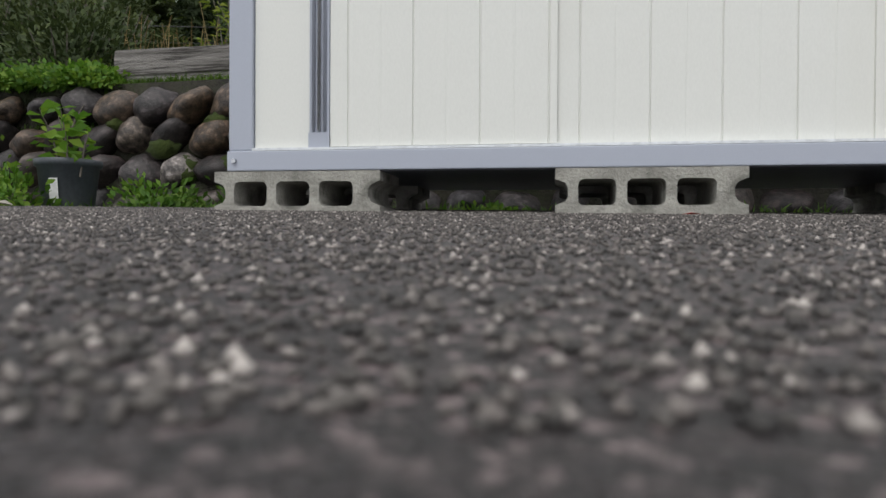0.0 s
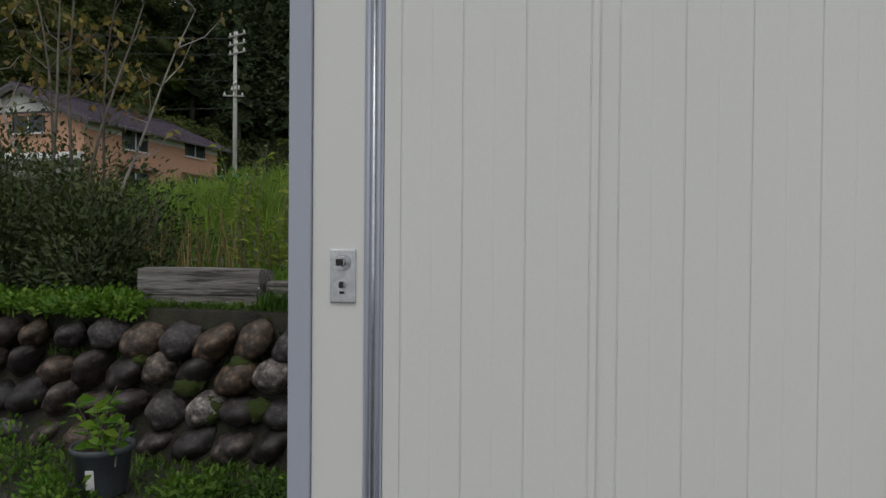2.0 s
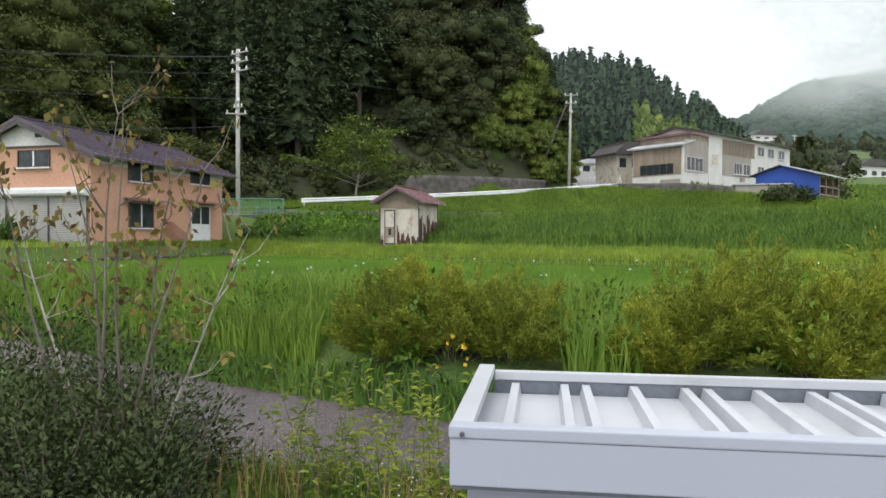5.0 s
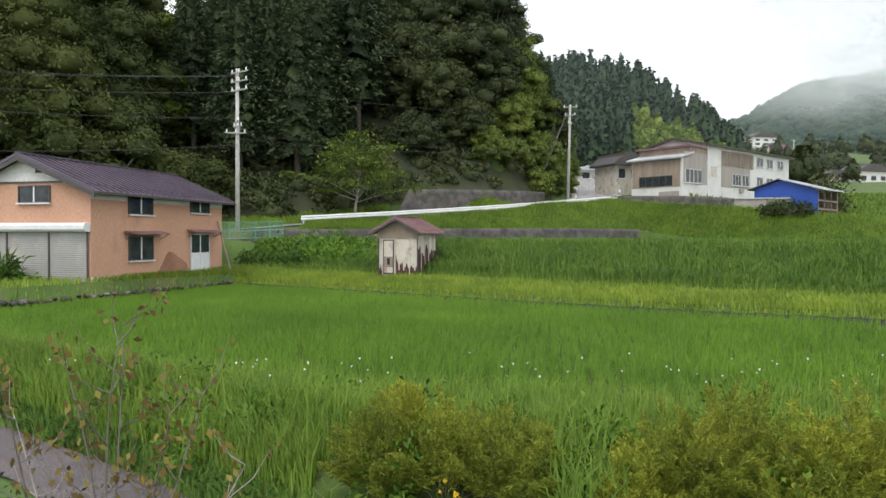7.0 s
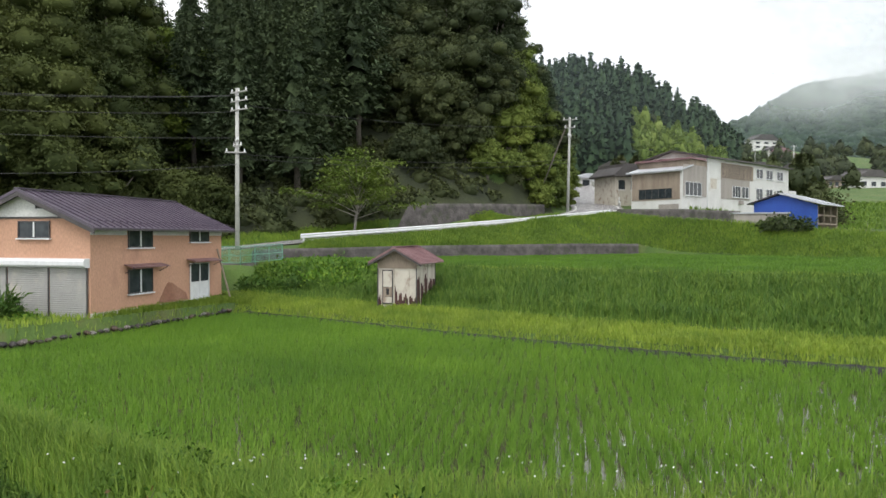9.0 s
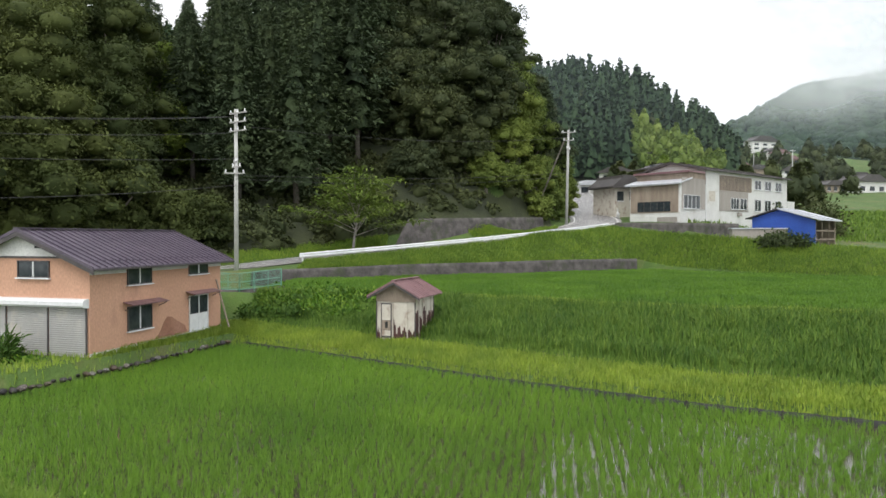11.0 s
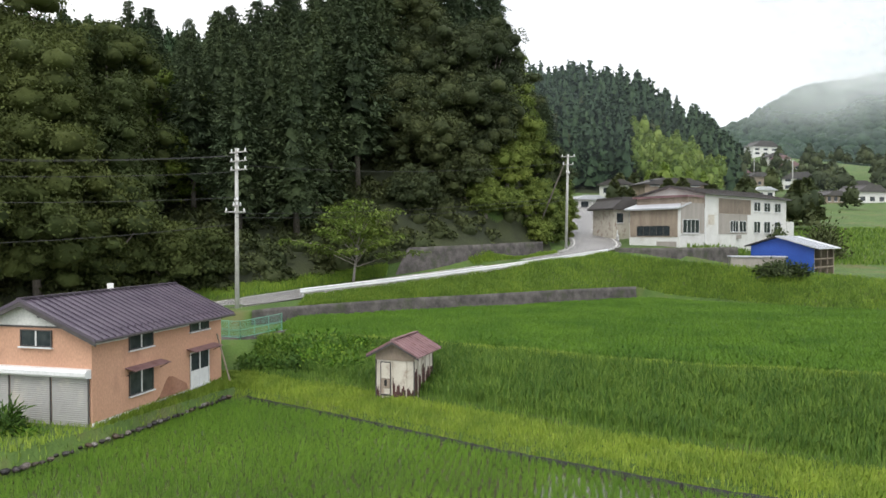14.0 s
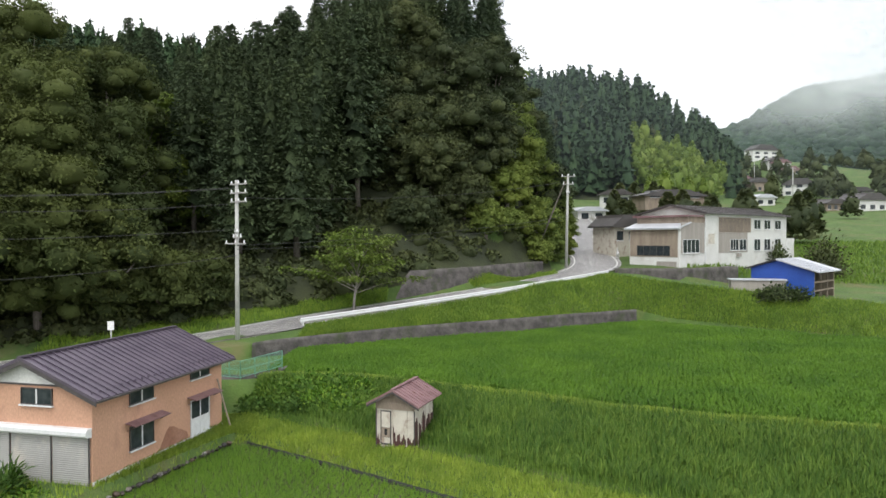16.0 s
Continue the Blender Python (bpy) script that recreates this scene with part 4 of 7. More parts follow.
def broad_parts(seed, H, R, n=1900, clumps=44, leaf=0.5):
    """Billowing crown of uneven rounded clumps of leaves."""
    rng = np.random.default_rng(seed)
    c = unit(rng.normal(size=(clumps, 3)))
    c *= (rng.uniform(0.12, 1.0, clumps) ** 0.45)[:, None]
    c[:, 2] = c[:, 2] * 0.47 + 0.53
    c[:, :2] *= (1.0 - 0.35 * np.clip(c[:, 2] - 0.45, 0, 1))[:, None]
    size = rng.uniform(0.15, 0.34, clumps)
    share = size ** 2 / (size ** 2).sum()
    k = rng.choice(clumps, n, p=share)
    q = unit(rng.normal(size=(n, 3)))
    q[:, 2] = np.where(q[:, 2] < -0.45, -q[:, 2], q[:, 2])
    mid = c * np.array([R, R, H])
    lump = 1 + 0.22 * np.sin(q[:, 0] * 5 + k) * np.cos(q[:, 1] * 6 + 2 * k) + rng.normal(0, 0.12, n)
    p = mid[k] + q * (size[k] * lump)[:, None] * R * np.array([1.05, 1.05, 0.80])
    d = unit(q * [1, 1, 0.6] + rng.normal(size=(n, 3)) * 0.6 + [0, 0, 0.1])
    ln = leaf * rng.uniform(0.5, 1.4, n)
    core = blobs(mid, size[:, None] * np.array([R, R, R * 0.75]) * 0.66, seed, 2, 0.22)
    centre = mid[k] - np.stack([0 * ln, 0 * ln, size[k] * R * 0.3], -1)
    return kites(p - d * (ln * 0.5)[:, None], d, ln, ln * 0.62, 0.3, rng), mid, core, centre


def make_tree(name, crown, crown_mat, trunk_pts, trunk_r, label, limbs=(), bark=None, category="tree", group="", core=None, centre=None):
    tree = thing(name, None, label, category, group)
    bm = bmesh.new()
    tube(bm, trunk_pts, trunk_r, 7)
    for pts, r in limbs:
        tube(bm, pts, r, 5)
    part("trunk", bm, bark or M["bark"], tree, smooth=True)
    if core is not None:
        from_arrays("inner_crown", *core, crown_mat, tree, smooth=True)
    leafy("crown", crown, crown_mat, tree, centre, 0.35)
    return tree


CEDARS, BROADS = [], []
for s in range(7):
    H, R = 19 + 1.0 * s, 2.9 + 0.16 * s
    crown, core, centre = cedar_parts(s + 1, H, R, (0.08, 0.3, 0.05, 0.12, 0.36, 0.08, 0.2)[s])
    CEDARS.append((H, make_tree("cedar_tree", crown, M["cedar"], [(0, 0, -1.5), (0.1, 0, H * 0.5), (0, 0, H * 0.97)], [0.30, 0.19, 0.03], "tall dark green cedar in the hillside forest", group="forest cedars", core=core, centre=centre)))
for s in range(6):
    H, R = 9 + 1.1 * s, 3.4 + 0.35 * s
    crown, cl, core, centre = broad_parts(s + 11, H, R, 11000, 46, 0.32)
    limbs = [([(0, 0, H * 0.25), tuple(c * 0.55 + np.array([0, 0, H * 0.1])), tuple(c * 0.95)], [0.13, 0.07, 0.02]) for c in cl[:9]]
    BROADS.append((H, make_tree("broadleaf_tree", crown, M["broad_light"] if s == 1 else M["broad"], [(0, 0, -1.2), (0.1, 0.05, H * 0.3), (0, 0, H * 0.7)], [0.24, 0.17, 0.06], "bushy broadleaf tree with uneven green crown in the forest", limbs, group="forest broadleaf trees", core=core, centre=centre)))


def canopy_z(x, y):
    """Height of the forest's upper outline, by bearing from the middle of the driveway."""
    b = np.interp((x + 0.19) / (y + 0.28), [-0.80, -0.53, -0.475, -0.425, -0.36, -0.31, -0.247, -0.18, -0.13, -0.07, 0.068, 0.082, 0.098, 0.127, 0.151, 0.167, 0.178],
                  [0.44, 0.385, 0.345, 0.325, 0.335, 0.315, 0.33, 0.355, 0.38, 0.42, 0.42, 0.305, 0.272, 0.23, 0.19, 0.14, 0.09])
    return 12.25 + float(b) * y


def plant_forest():
    rng = random.Random(21)
    used, spots = set(), []

    def put(kinds, k, x, y, top):
        H, src = kinds[k]
        z = gz(x, y)
        s = (top - z) / H
        w = 1.22 * (s ** 0.6 if s < 1 else s ** 0.85)
        m = Matrix.LocRotScale(Vector((x, y, z - 0.3)), Euler((radians(rng.uniform(-2, 2)), radians(rng.uniform(-2, 2)), rng.uniform(0, 6.28))), None)
        if (id(kinds), k) not in used:
            used.add((id(kinds), k))
            ob = src
            ob.matrix_world = m
        else:
            ob = copy_thing(src, m)
        ob.scale = (w, w, s)

    def free(x, y, gap):
        if any((x - a) ** 2 + (y - b) ** 2 < gap * gap for a, b in spots):
            return False
        spots.append((x, y))
        return True
    # the cedar stand on the slope, dense towards the road in the middle
    n = tries = 0
    while n < 290 and tries < 16000:
        tries += 1
        near = n % 5 < 2
        x = rng.uniform(-30, 18) if near else rng.uniform(-100, 19)
        y = rng.uniform(69, 110) if near else rng.uniform(72, 170)
        edge = float(np.interp(x, [-100, -46, -30, -22, -16, -11, -7, 3, 9, 14, 19], [72, 76, 74, 71, 74, 78, 92, 101, 103, 104, 112]))
        if y < edge or (-26.5 < x < -21.5 and y < 82):
            continue
        if free(x, y, 3.5 if y < 105 else 4.6):
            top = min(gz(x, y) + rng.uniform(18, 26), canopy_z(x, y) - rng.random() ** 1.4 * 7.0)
            if top - gz(x, y) < 6.0:
                continue
            put(CEDARS, rng.randrange(7), x, y, top)
            n += 1
    # broadleaf trees mixed in
    n = tries = 0
    while n < 44 and tries < 4000:
        tries += 1
        x = rng.uniform(-70, 16)
        edge = float(np.interp(x, [-70, -46, -30, -26, -12, -8, 5, 12, 16], [62, 64, 74, 98, 98, 84, 87, 95, 101]))
        y = edge + abs(rng.gauss(0, 12))
        if free(x, y, 3.0):
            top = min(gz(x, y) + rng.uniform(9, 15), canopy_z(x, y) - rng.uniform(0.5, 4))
            if top - gz(x, y) > 4.5:
                put(BROADS, rng.randrange(6), x, y, top)
                n += 1


plant_forest()


def big_tree(x, y, H, R, seed, mat, label):
    """A large spreading tree of many billowing boughs reaching low."""
    crown, cl, core, centre = broad_parts(seed, H, R, int(950 * R * R) + 4000, int(70 + 6 * R), 0.28)
    limbs = [([(0, 0, H * 0.2), tuple(c * 0.5 + np.array([0, 0, H * 0.12])), tuple(c * 0.95)], [0.2, 0.1, 0.03]) for c in cl[:14]]
    t = make_tree("spreading_tree", crown, mat, [(0, 0, -1.5), (0.2, 0.1, H * 0.3), (0, 0, H * 0.75)], [0.4, 0.3, 0.08], label, limbs, group="large roadside trees", core=core, centre=centre)
    t.matrix_world = pose(x, y, gz(x, y) - 0.5, 0, 0, seed * 40)


for k, (x, y, H, R) in enumerate(((-29.2, 59.5, 10.5, 4.4), (-33.5, 57.0, 15.0, 5.6), (-38.5, 53.5, 17.0, 6.2), (-32.2, 64.5, 18.0, 5.4), (-37.0, 62.0, 22.0, 6.6), (-43.0, 57.0, 22.0, 6.8), (-34.5, 71.0, 23.0, 6.0), (-41.0, 68.0, 26.0, 6.8), (-47.5, 64.0, 27.0, 7.5), (-25.2, 62.0, 6.6, 3.4), (-22.3, 64.6, 5.2, 2.8))):
    big_tree(x, y, H, R, 300 + k, M["broad_warm"], "large mid-green broadleaf tree with heavy boughs beside the road")
for k, (x, y, H, R) in enumerate(((-1.5, 86.0, 12.5, 5.2), (4.5, 91.0, 14.0, 5.4), (-6.5, 88.0, 12.0, 4.8), (0.5, 94.0, 17.0, 5.8), (-5.0, 95.0, 17.0, 5.6), (6.2, 98.0, 17.0, 5.2), (-3.5, 81.5, 5.5, 3.0), (2.5, 85.5, 6.5, 3.6))):
    big_tree(x, y, H, R, 320 + k, M["broad"], "large grey-green broadleaf tree with billowing crown above the road")
for k, (x, y, H, R) in enumerate(((9.6, 96.0, 13.0, 4.0), (12.6, 98.5, 13.0, 3.5), (8.0, 90.5, 6.5, 3.2), (13.4, 94.0, 7.0, 2.8), (15.6, 101.5, 12.0, 3.0), (15.0, 97.0, 6.5, 2.2), (16.6, 107.0, 12.0, 3.0), (10.8, 90.5, 4.5, 2.6), (5.0, 85.0, 4.5, 2.6), (14.2, 92.0, 4.5, 2.0), (12.0, 89.2, 3.6, 2.0), (16.9, 99.0, 4.5, 1.7), (7.6, 87.4, 3.6, 2.2), (17.6, 103.5, 7.0, 2.2))):
    big_tree(x, y, H, R, 340 + k, M["broad_edge"], "light green broadleaf tree at the end of the forest")


def roadside_tree():
    """A light tree of flat, layered boughs on a thin forked trunk."""
    rng = np.random.default_rng(77)
    x0, y0 = -8.9, 67.2
    z0 = gz(x0, y0)
    tree = thing("roadside_tree", pose(x0, y0, z0), "light green tree with flat layered boughs and thin forked trunk", "tree")
    bm = bmesh.new()
    tube(bm, [(0, 0, -0.3), (0.15, 0, 1.5), (0.4, 0, 3.0), (0.5, 0.1, 5.6)], [0.14, 0.12, 0.09, 0.03], 7)
    vs, fs, off = [], [], 0
    for k in range(24):
        a = k * 2.4 + rng.uniform(-0.3, 0.3)
        h = 2.8 + 4.6 * k / 24
        r = rng.uniform(3.4, 7.0) * (1.08 - 0.62 * k / 24)
        tip = np.array([math.cos(a) * r + 0.3, math.sin(a) * r, h + rng.uniform(0.2, 0.9)])
        tube(bm, [(0.35, 0.05, h * 0.62), tuple(tip * [0.5, 0.5, 1] - [0, 0, 0.5]), tuple(tip)], [0.05, 0.03, 0.01], 4)
        n = 170
        along = rng.uniform(0.35, 1.08, n)
        p = np.array([0.35, 0.05, h * 0.9]) * (1 - along)[:, None] + tip * along[:, None] + rng.normal(size=(n, 3)) * [0.62, 0.62, 0.12]
        d = unit(rng.normal(size=(n, 3)) * [1, 1, 0.35] + tip * [0.15, 0.15, 0])
        ln = rng.uniform(0.25, 0.5, n)
        v, f = kites(p, d, ln, ln * 0.6, 0.3, rng, np.tile([0, 0, 1.0], (n, 1)))
        vs.append(v)
        fs.append(f + off)
        off += len(v)
    part("trunk", bm, M["bark_pale"], tree, smooth=True)
    leafy("crown", (np.vstack(vs), np.vstack(fs)), M["broad_light"], tree, (0.3, 0, 3.0), 0.9)


roadside_tree()

# ------------------------------------------------------------------ peach house
def sash(parent, name, s0, s1, z0, z1, axis, at, out, frame_mat=None, panes=2, lower=None, rim=None):
    """A sliding window: frame, glass panes and a middle stile. axis 'y': in a wall along y at x = at; 'x': along x at y = at. out: outward step."""
    fm = frame_mat or M["frame_white"]
    def dims(a0, a1, d0, d1, b0, b1):
        return (at + d0 * out, a0, b0, at + d1 * out, a1, b1) if axis == "y" else (a0, at + d0 * out, b0, a1, at + d1 * out, b1)
    win = boxpart(name, dims(s0, s1, 0.004, 0.012, z0, z1), M["frame_dark"], parent)
    t = 0.045
    for a0, a1, b0, b1 in ((s0, s1, z0, z0 + t), (s0, s1, z1 - t, z1), (s0, s0 + t, z0 + t, z1 - t), (s1 - t, s1, z0 + t, z1 - t)):
        boxpart("window_frame", dims(a0, a1, 0.014, 0.07, b0, b1), rim or fm, win)
    boxpart("window_sill", dims(s0 - 0.05, s1 + 0.05, 0.014, 0.14, z0 - 0.06, z0 - 0.002), fm, win)
    w = (s1 - s0 - 2 * t) / panes
    for k in range(panes):
        a = s0 + t + w * k
        if lower is not None:
            boxpart("lower_panel", dims(a + 0.02, a + w - 0.02, 0.02, 0.045, z0 + t, lower), M["frame_white"], win)
            boxpart("pane", dims(a + 0.02, a + w - 0.02, 0.02, 0.035 + 0.008 * k, lower + 0.03, z1 - t - 0.002), M["glass"], win)
        else:
            boxpart("pane", dims(a + 0.02, a + w - 0.02, 0.02, 0.035 + 0.008 * k, z0 + t + 0.002, z1 - t - 0.002), M["glass"], win)
        if k:
            boxpart("stile", dims(a - 0.035, a + 0.035, 0.016, 0.062, z0 + t + 0.002, z1 - t - 0.002), fm, win)
    return win


def seam_roof(parent, name, ridge, eave, y0, y1, mat, pitch, rib=0.035, thick=0.08):
    """One roof slope from ridge (x, z) to eave (x, z), from y0 to y1, with raised seams and snow stops."""
    (xr, zr), (xe, ze) = ridge, eave
    bm = bmesh.new()
    prism(bm, [(xr, zr), (xe, ze), (xe, ze - thick), (xr, zr - thick)], "y", y0, y1)
    roof = part(name, bm, mat, parent)
    n = max(2, round((y1 - y0) / pitch))
    for k in range(n + 1):
        y = y0 + 0.03 + (y1 - y0 - 0.06) * k / n
        bm = bmesh.new()
        prism(bm, [(xr, zr + 0.002), (xe, ze + 0.002), (xe, ze + rib), (xr, zr + rib)], "y", y - 0.022, y + 0.022)
        part("roof_seam", bm, mat, roof)
    return roof


def build_house():
    """Local frame: origin at the visible corner, y along the long side, x to the left along the gable is negative."""
    house = thing("house", pose(-15.15, 29.3, 2.36, 0, 0, -14.0), "two-storey peach-coloured farm store with violet-brown metal roof and shutters", "house")
    W, L, E, R = 6.6, 10.0, 3.78, 5.35
    bm = bmesh.new()
    prism(bm, [(0, -0.4), (0, E), (-W / 2, R - 0.1), (-W, E), (-W, -0.4)], "y", 0, L)
    part("wall", bm, M["peach"], house, "peach-painted mortar walls with stains")
    boxpart("foundation", (0.002, -0.03, -0.4, 0.05, L + 0.02, 0.09), M["plaster_white"], house)
    # white strip below the eaves and white gable above a dark band
    boxpart("eave_board", (0.003, 0.0, 3.42, 0.018, 2.25, E), M["plaster_white"], house)
    boxpart("eave_board", (0.003, 4.05, 3.42, 0.018, 6.95, E), M["plaster_white"], house)
    boxpart("eave_board", (0.003, 8.8, 3.42, 0.018, L, E), M["plaster_white"], house)
    gable = part("gable_board", prism(bmesh.new(), [(-0.95, 4.2), (-W / 2, R - 0.12), (-W + 0.95, 4.2)], "y", -0.03, -0.004), M["plaster_white"], house, "white gable boarding")
    boxpart("gable_band", (-W + 0.9, -0.05, 4.12, -0.9, -0.004, 4.2), M["frame_dark"], house)
    boxpart("gable_vent", (-W / 2 + 0.55, -0.045, 4.55, -W / 2 + 0.9, -0.031, 4.72), M["black"], gable)
    seam_roof(house, "roof", (-W / 2, R), (0.55, E - 0.05), -0.45, L + 0.5, M["roof_purple"], 0.42, 0.07)
    seam_roof(house, "roof", (-W / 2, R), (-W - 0.55, E - 0.05), -0.45, L + 0.5, M["roof_purple"], 0.42, 0.07)
    boxpart("ridge_cap", (-W / 2 - 0.12, -0.47, R + 0.04, -W / 2 + 0.12, L + 0.52, R + 0.09), M["roof_purple"], house)
    boxpart("gutter", (0.56, -0.42, E - 0.17, 0.66, L + 0.45, E - 0.09), M["frame_dark"], house)
    for k in range(24):
        y = -0.25 + (L + 0.5) * k / 23
        boxpart("snow_stop", (0.18, y - 0.03, E + 0.16, 0.24, y + 0.03, E + 0.27), M["roof_purple"], house)
    part("barge_board", prism(bmesh.new(), [(0.56, E - 0.14), (-W / 2, R - 0.09), (-W - 0.56, E - 0.14), (-W - 0.56, E - 0.32), (-W / 2, R - 0.28), (0.56, E - 0.32)], "y", -0.44, -0.40), M["frame_dark"], house)
    # windows, door and their canopies on the long side
    sash(house, "window", 2.30, 4.0, 0.74, 1.86, "y", 0.0, 1, rim=M["frame_dark"])
    sash(house, "window", 2.30, 4.0, 2.85, 3.74, "y", 0.0, 1, rim=M["frame_dark"])
    sash(house, "window", 7.0, 8.72, 3.08, 3.74, "y", 0.0, 1, rim=M["frame_dark"])
    sash(house, "door", 7.0, 8.72, 0.12, 1.98, "y", 0.0, 1, lower=1.0)
    for y0, y1, z in ((2.05, 4.65, 1.98), (6.75, 9.3, 2.1)):
        bm = bmesh.new()
        prism(bm, [(0.004, z + 0.12), (0.55, z), (0.55, z - 0.04), (0.004, z + 0.08)], "y", y0, y1)
        can = part("canopy", bm, M["roof_red"], house, "small faded red metal canopy")
        for y in (y0 + 0.1, y1 - 0.1):
            bm = bmesh.new()
            tube(bm, [(0.01, y, z - 0.28), (0.5, y, z - 0.04)], 0.018, 5)
            part("bracket", bm, M["frame_dark"], can)
    bm = bmesh.new()
    tube(bm, [(0.75, 9.75, -0.2), (0.14, 9.35, 2.7)], 0.05, 6)
    part("leaning_pole", bm, M["wood"], house, "long wooden pole leaning against the wall")
    # brown patch where plaster has come off beside the door
    rng = random.Random(4)
    pts = [(4.45, 0.14)] + [(4.45 + 0.16 * k, min(1.15, 0.2 + 0.42 * k * 0.5) - max(0, k - 5) * 0.07 + rng.uniform(-0.05, 0.05)) for k in range(1, 15)] + [(6.85, 0.14)]
    bm = bmesh.new()
    prism(bm, pts, "x", 0.003, 0.010)
    part("bare_patch", bm, M["rust_red"], house, "brown patch of bare plaster")
    # shutters in the gable end, with their box
    boxpart("lintel", (-W + 0.2, -0.03, 2.02, -0.08, -0.003, 2.1), M["frame_dark"], house)
    bm = bmesh.new()
    prism(bm, [(-0.003, 2.02), (-0.30, 2.06), (-0.36, 2.14), (-0.36, 2.30), (-0.28, 2.40), (-0.003, 2.42)], "x", -W + 0.15, -0.03)
    part("shutter_box", bm, M["frame_white"], house, "white rounded shutter box")
    for x0, x1 in ((-2.02, -0.12), (-4.2, -2.10), (-6.3, -4.28)):
        bm = bmesh.new()
        n = 26
        prof = [(0.0, -0.35)]
        for k in range(n):
            z = -0.35 + 2.37 * k / n
            prof += [(-0.045, z + 0.02), (-0.05, z + 0.045), (-0.045, z + 0.07), (-0.03, z + 0.082)]
        prof += [(-0.03, 2.02), (0.0, 2.02)]
        prism(bm, [(y - 0.005, z) for y, z in prof], "x", x0, x1)
        part("roller_shutter", bm, M["shutter"], house, "closed grey ribbed roller shutter")
    for x in (-0.12, -2.06, -4.24):
        boxpart("shutter_post", (x - 0.035, -0.09, -0.35, x + 0.035, -0.062, 2.02), M["frame_dark"], house)
    sash(house, "window", -3.65, -2.0, 3.28, 4.02, "x", 0.0, -1, rim=M["frame_dark"])


build_house()


# ------------------------------------------------------------------ hut by the paddy
def build_hut():
    hut = thing("hut", pose(-1.62, 34.7, 2.18, 0, 0, -19.0), "small field hut with peeling cream metal walls and rusty red roof", "hut")
    W, D, E, R = 2.1, 2.7, 2.32, 3.02
    bm = bmesh.new()
    prism(bm, [(0, -0.3), (0, E), (-W / 2, R - 0.08), (-W, E), (-W, -0.3)], "y", 0, D)
    part("wall", bm, M["hut_cream"], hut, "cream painted sheet walls")
    part("gable_board", prism(bmesh.new(), [(0.02, E - 0.32), (0.02, E), (-W / 2, R - 0.1), (-W - 0.02, E), (-W - 0.02, E - 0.32)], "y", -0.03, -0.004), M["wood"], hut, "bare wooden gable")
    boxpart("gable_band", (-W - 0.02, -0.045, E - 0.36, 0.02, -0.032, E - 0.02), M["wood"], hut)
    for side, xe in (("right", 0.38), ("left", -W - 0.38)):
        seam_roof(hut, "roof", (-W / 2, R), (xe, E - 0.08), -0.42, D + 0.35, M["roof_red"], 0.36, 0.055, 0.05)
    boxpart("ridge_cap", (-W / 2 - 0.09, -0.43, R + 0.035, -W / 2 + 0.09, D + 0.36, R + 0.07), M["roof_red"], hut)
    part("barge_board", prism(bmesh.new(), [(0.38, E - 0.14), (-W / 2, R - 0.06), (-W - 0.38, E - 0.14), (-W - 0.38, E - 0.24), (-W / 2, R - 0.17), (0.38, E - 0.24)], "y", -0.41, -0.38), M["frame_dark"], hut)
    rng = random.Random(9)
    # rusted lower sheets with a ragged upper edge: front and side
    def ragged(a0, a1, base, amp):
        n = 14
        pts = [(a0, -0.28)]
        hgt = base
        for k in range(n + 1):
            hgt = min(max(hgt + rng.uniform(-0.42, 0.42) * amp, 0.35), 1.65)
            a = a0 + (a1 - a0) * k / n
            pts += [(a, hgt), (min(a1, a + (a1 - a0) / n * 0.7), hgt + rng.uniform(-0.06, 0.06))]
        out = [p for p in pts if p[0] <= a1]
        return out + [(a1, -0.28)]
    def sheets(axis, a, b, base, amp):
        bm = bmesh.new()
        prism(bm, ragged(a, b, base, amp), axis, -0.016 if axis == "y" else 0.004, -0.004 if axis == "y" else 0.016)
        part("rusted_sheet", bm, M["rust"], hut, "rust-brown sheet where paint has peeled away")
    sheets("y", -1.20, -0.02, 1.1, 1.0)
    sheets("y", -2.08, -1.92, 0.6, 0.6)
    sheets("x", 0.02, D - 0.02, 1.35, 1.0)
    for x in (-2.1, -1.2, -0.42, 0.0):
        boxpart("batten", (x - 0.025, -0.05, -0.28, x + 0.025, -0.018, E - 0.36), M["frame_dark"] if x in (-2.1, 0.0) else M["hut_cream"], hut)
    for y in (0.45, 0.95, 1.5, 2.2, 2.66):
        boxpart("batten", (0.018, y - 0.025, -0.28, 0.04, y + 0.025, E - 0.05), M["hut_cream"] if y != 2.66 else M["frame_dark"], hut)
    door = boxpart("door", (-1.86, -0.035, -0.2, -1.27, -0.019, 1.88), M["frame_dark"], hut)
    boxpart("door_panel", (-1.80, -0.048, 1.02, -1.33, -0.036, 1.82), M["hut_cream"], door)
    boxpart("door_panel", (-1.80, -0.046, 0.52, -1.33, -0.036, 1.0), M["wood"], door)
    boxpart("door_panel", (-1.80, -0.048, 0.22, -1.33, -0.036, 0.50), M["hut_cream"], door)
    boxpart("door_panel", (-1.80, -0.048, -0.2, -1.33, -0.036, 0.12), M["hut_cream"], door)
    boxpart("door_hole", (-1.63, -0.052, 0.62, -1.48, -0.047, 0.95), M["black"], door)


build_hut()


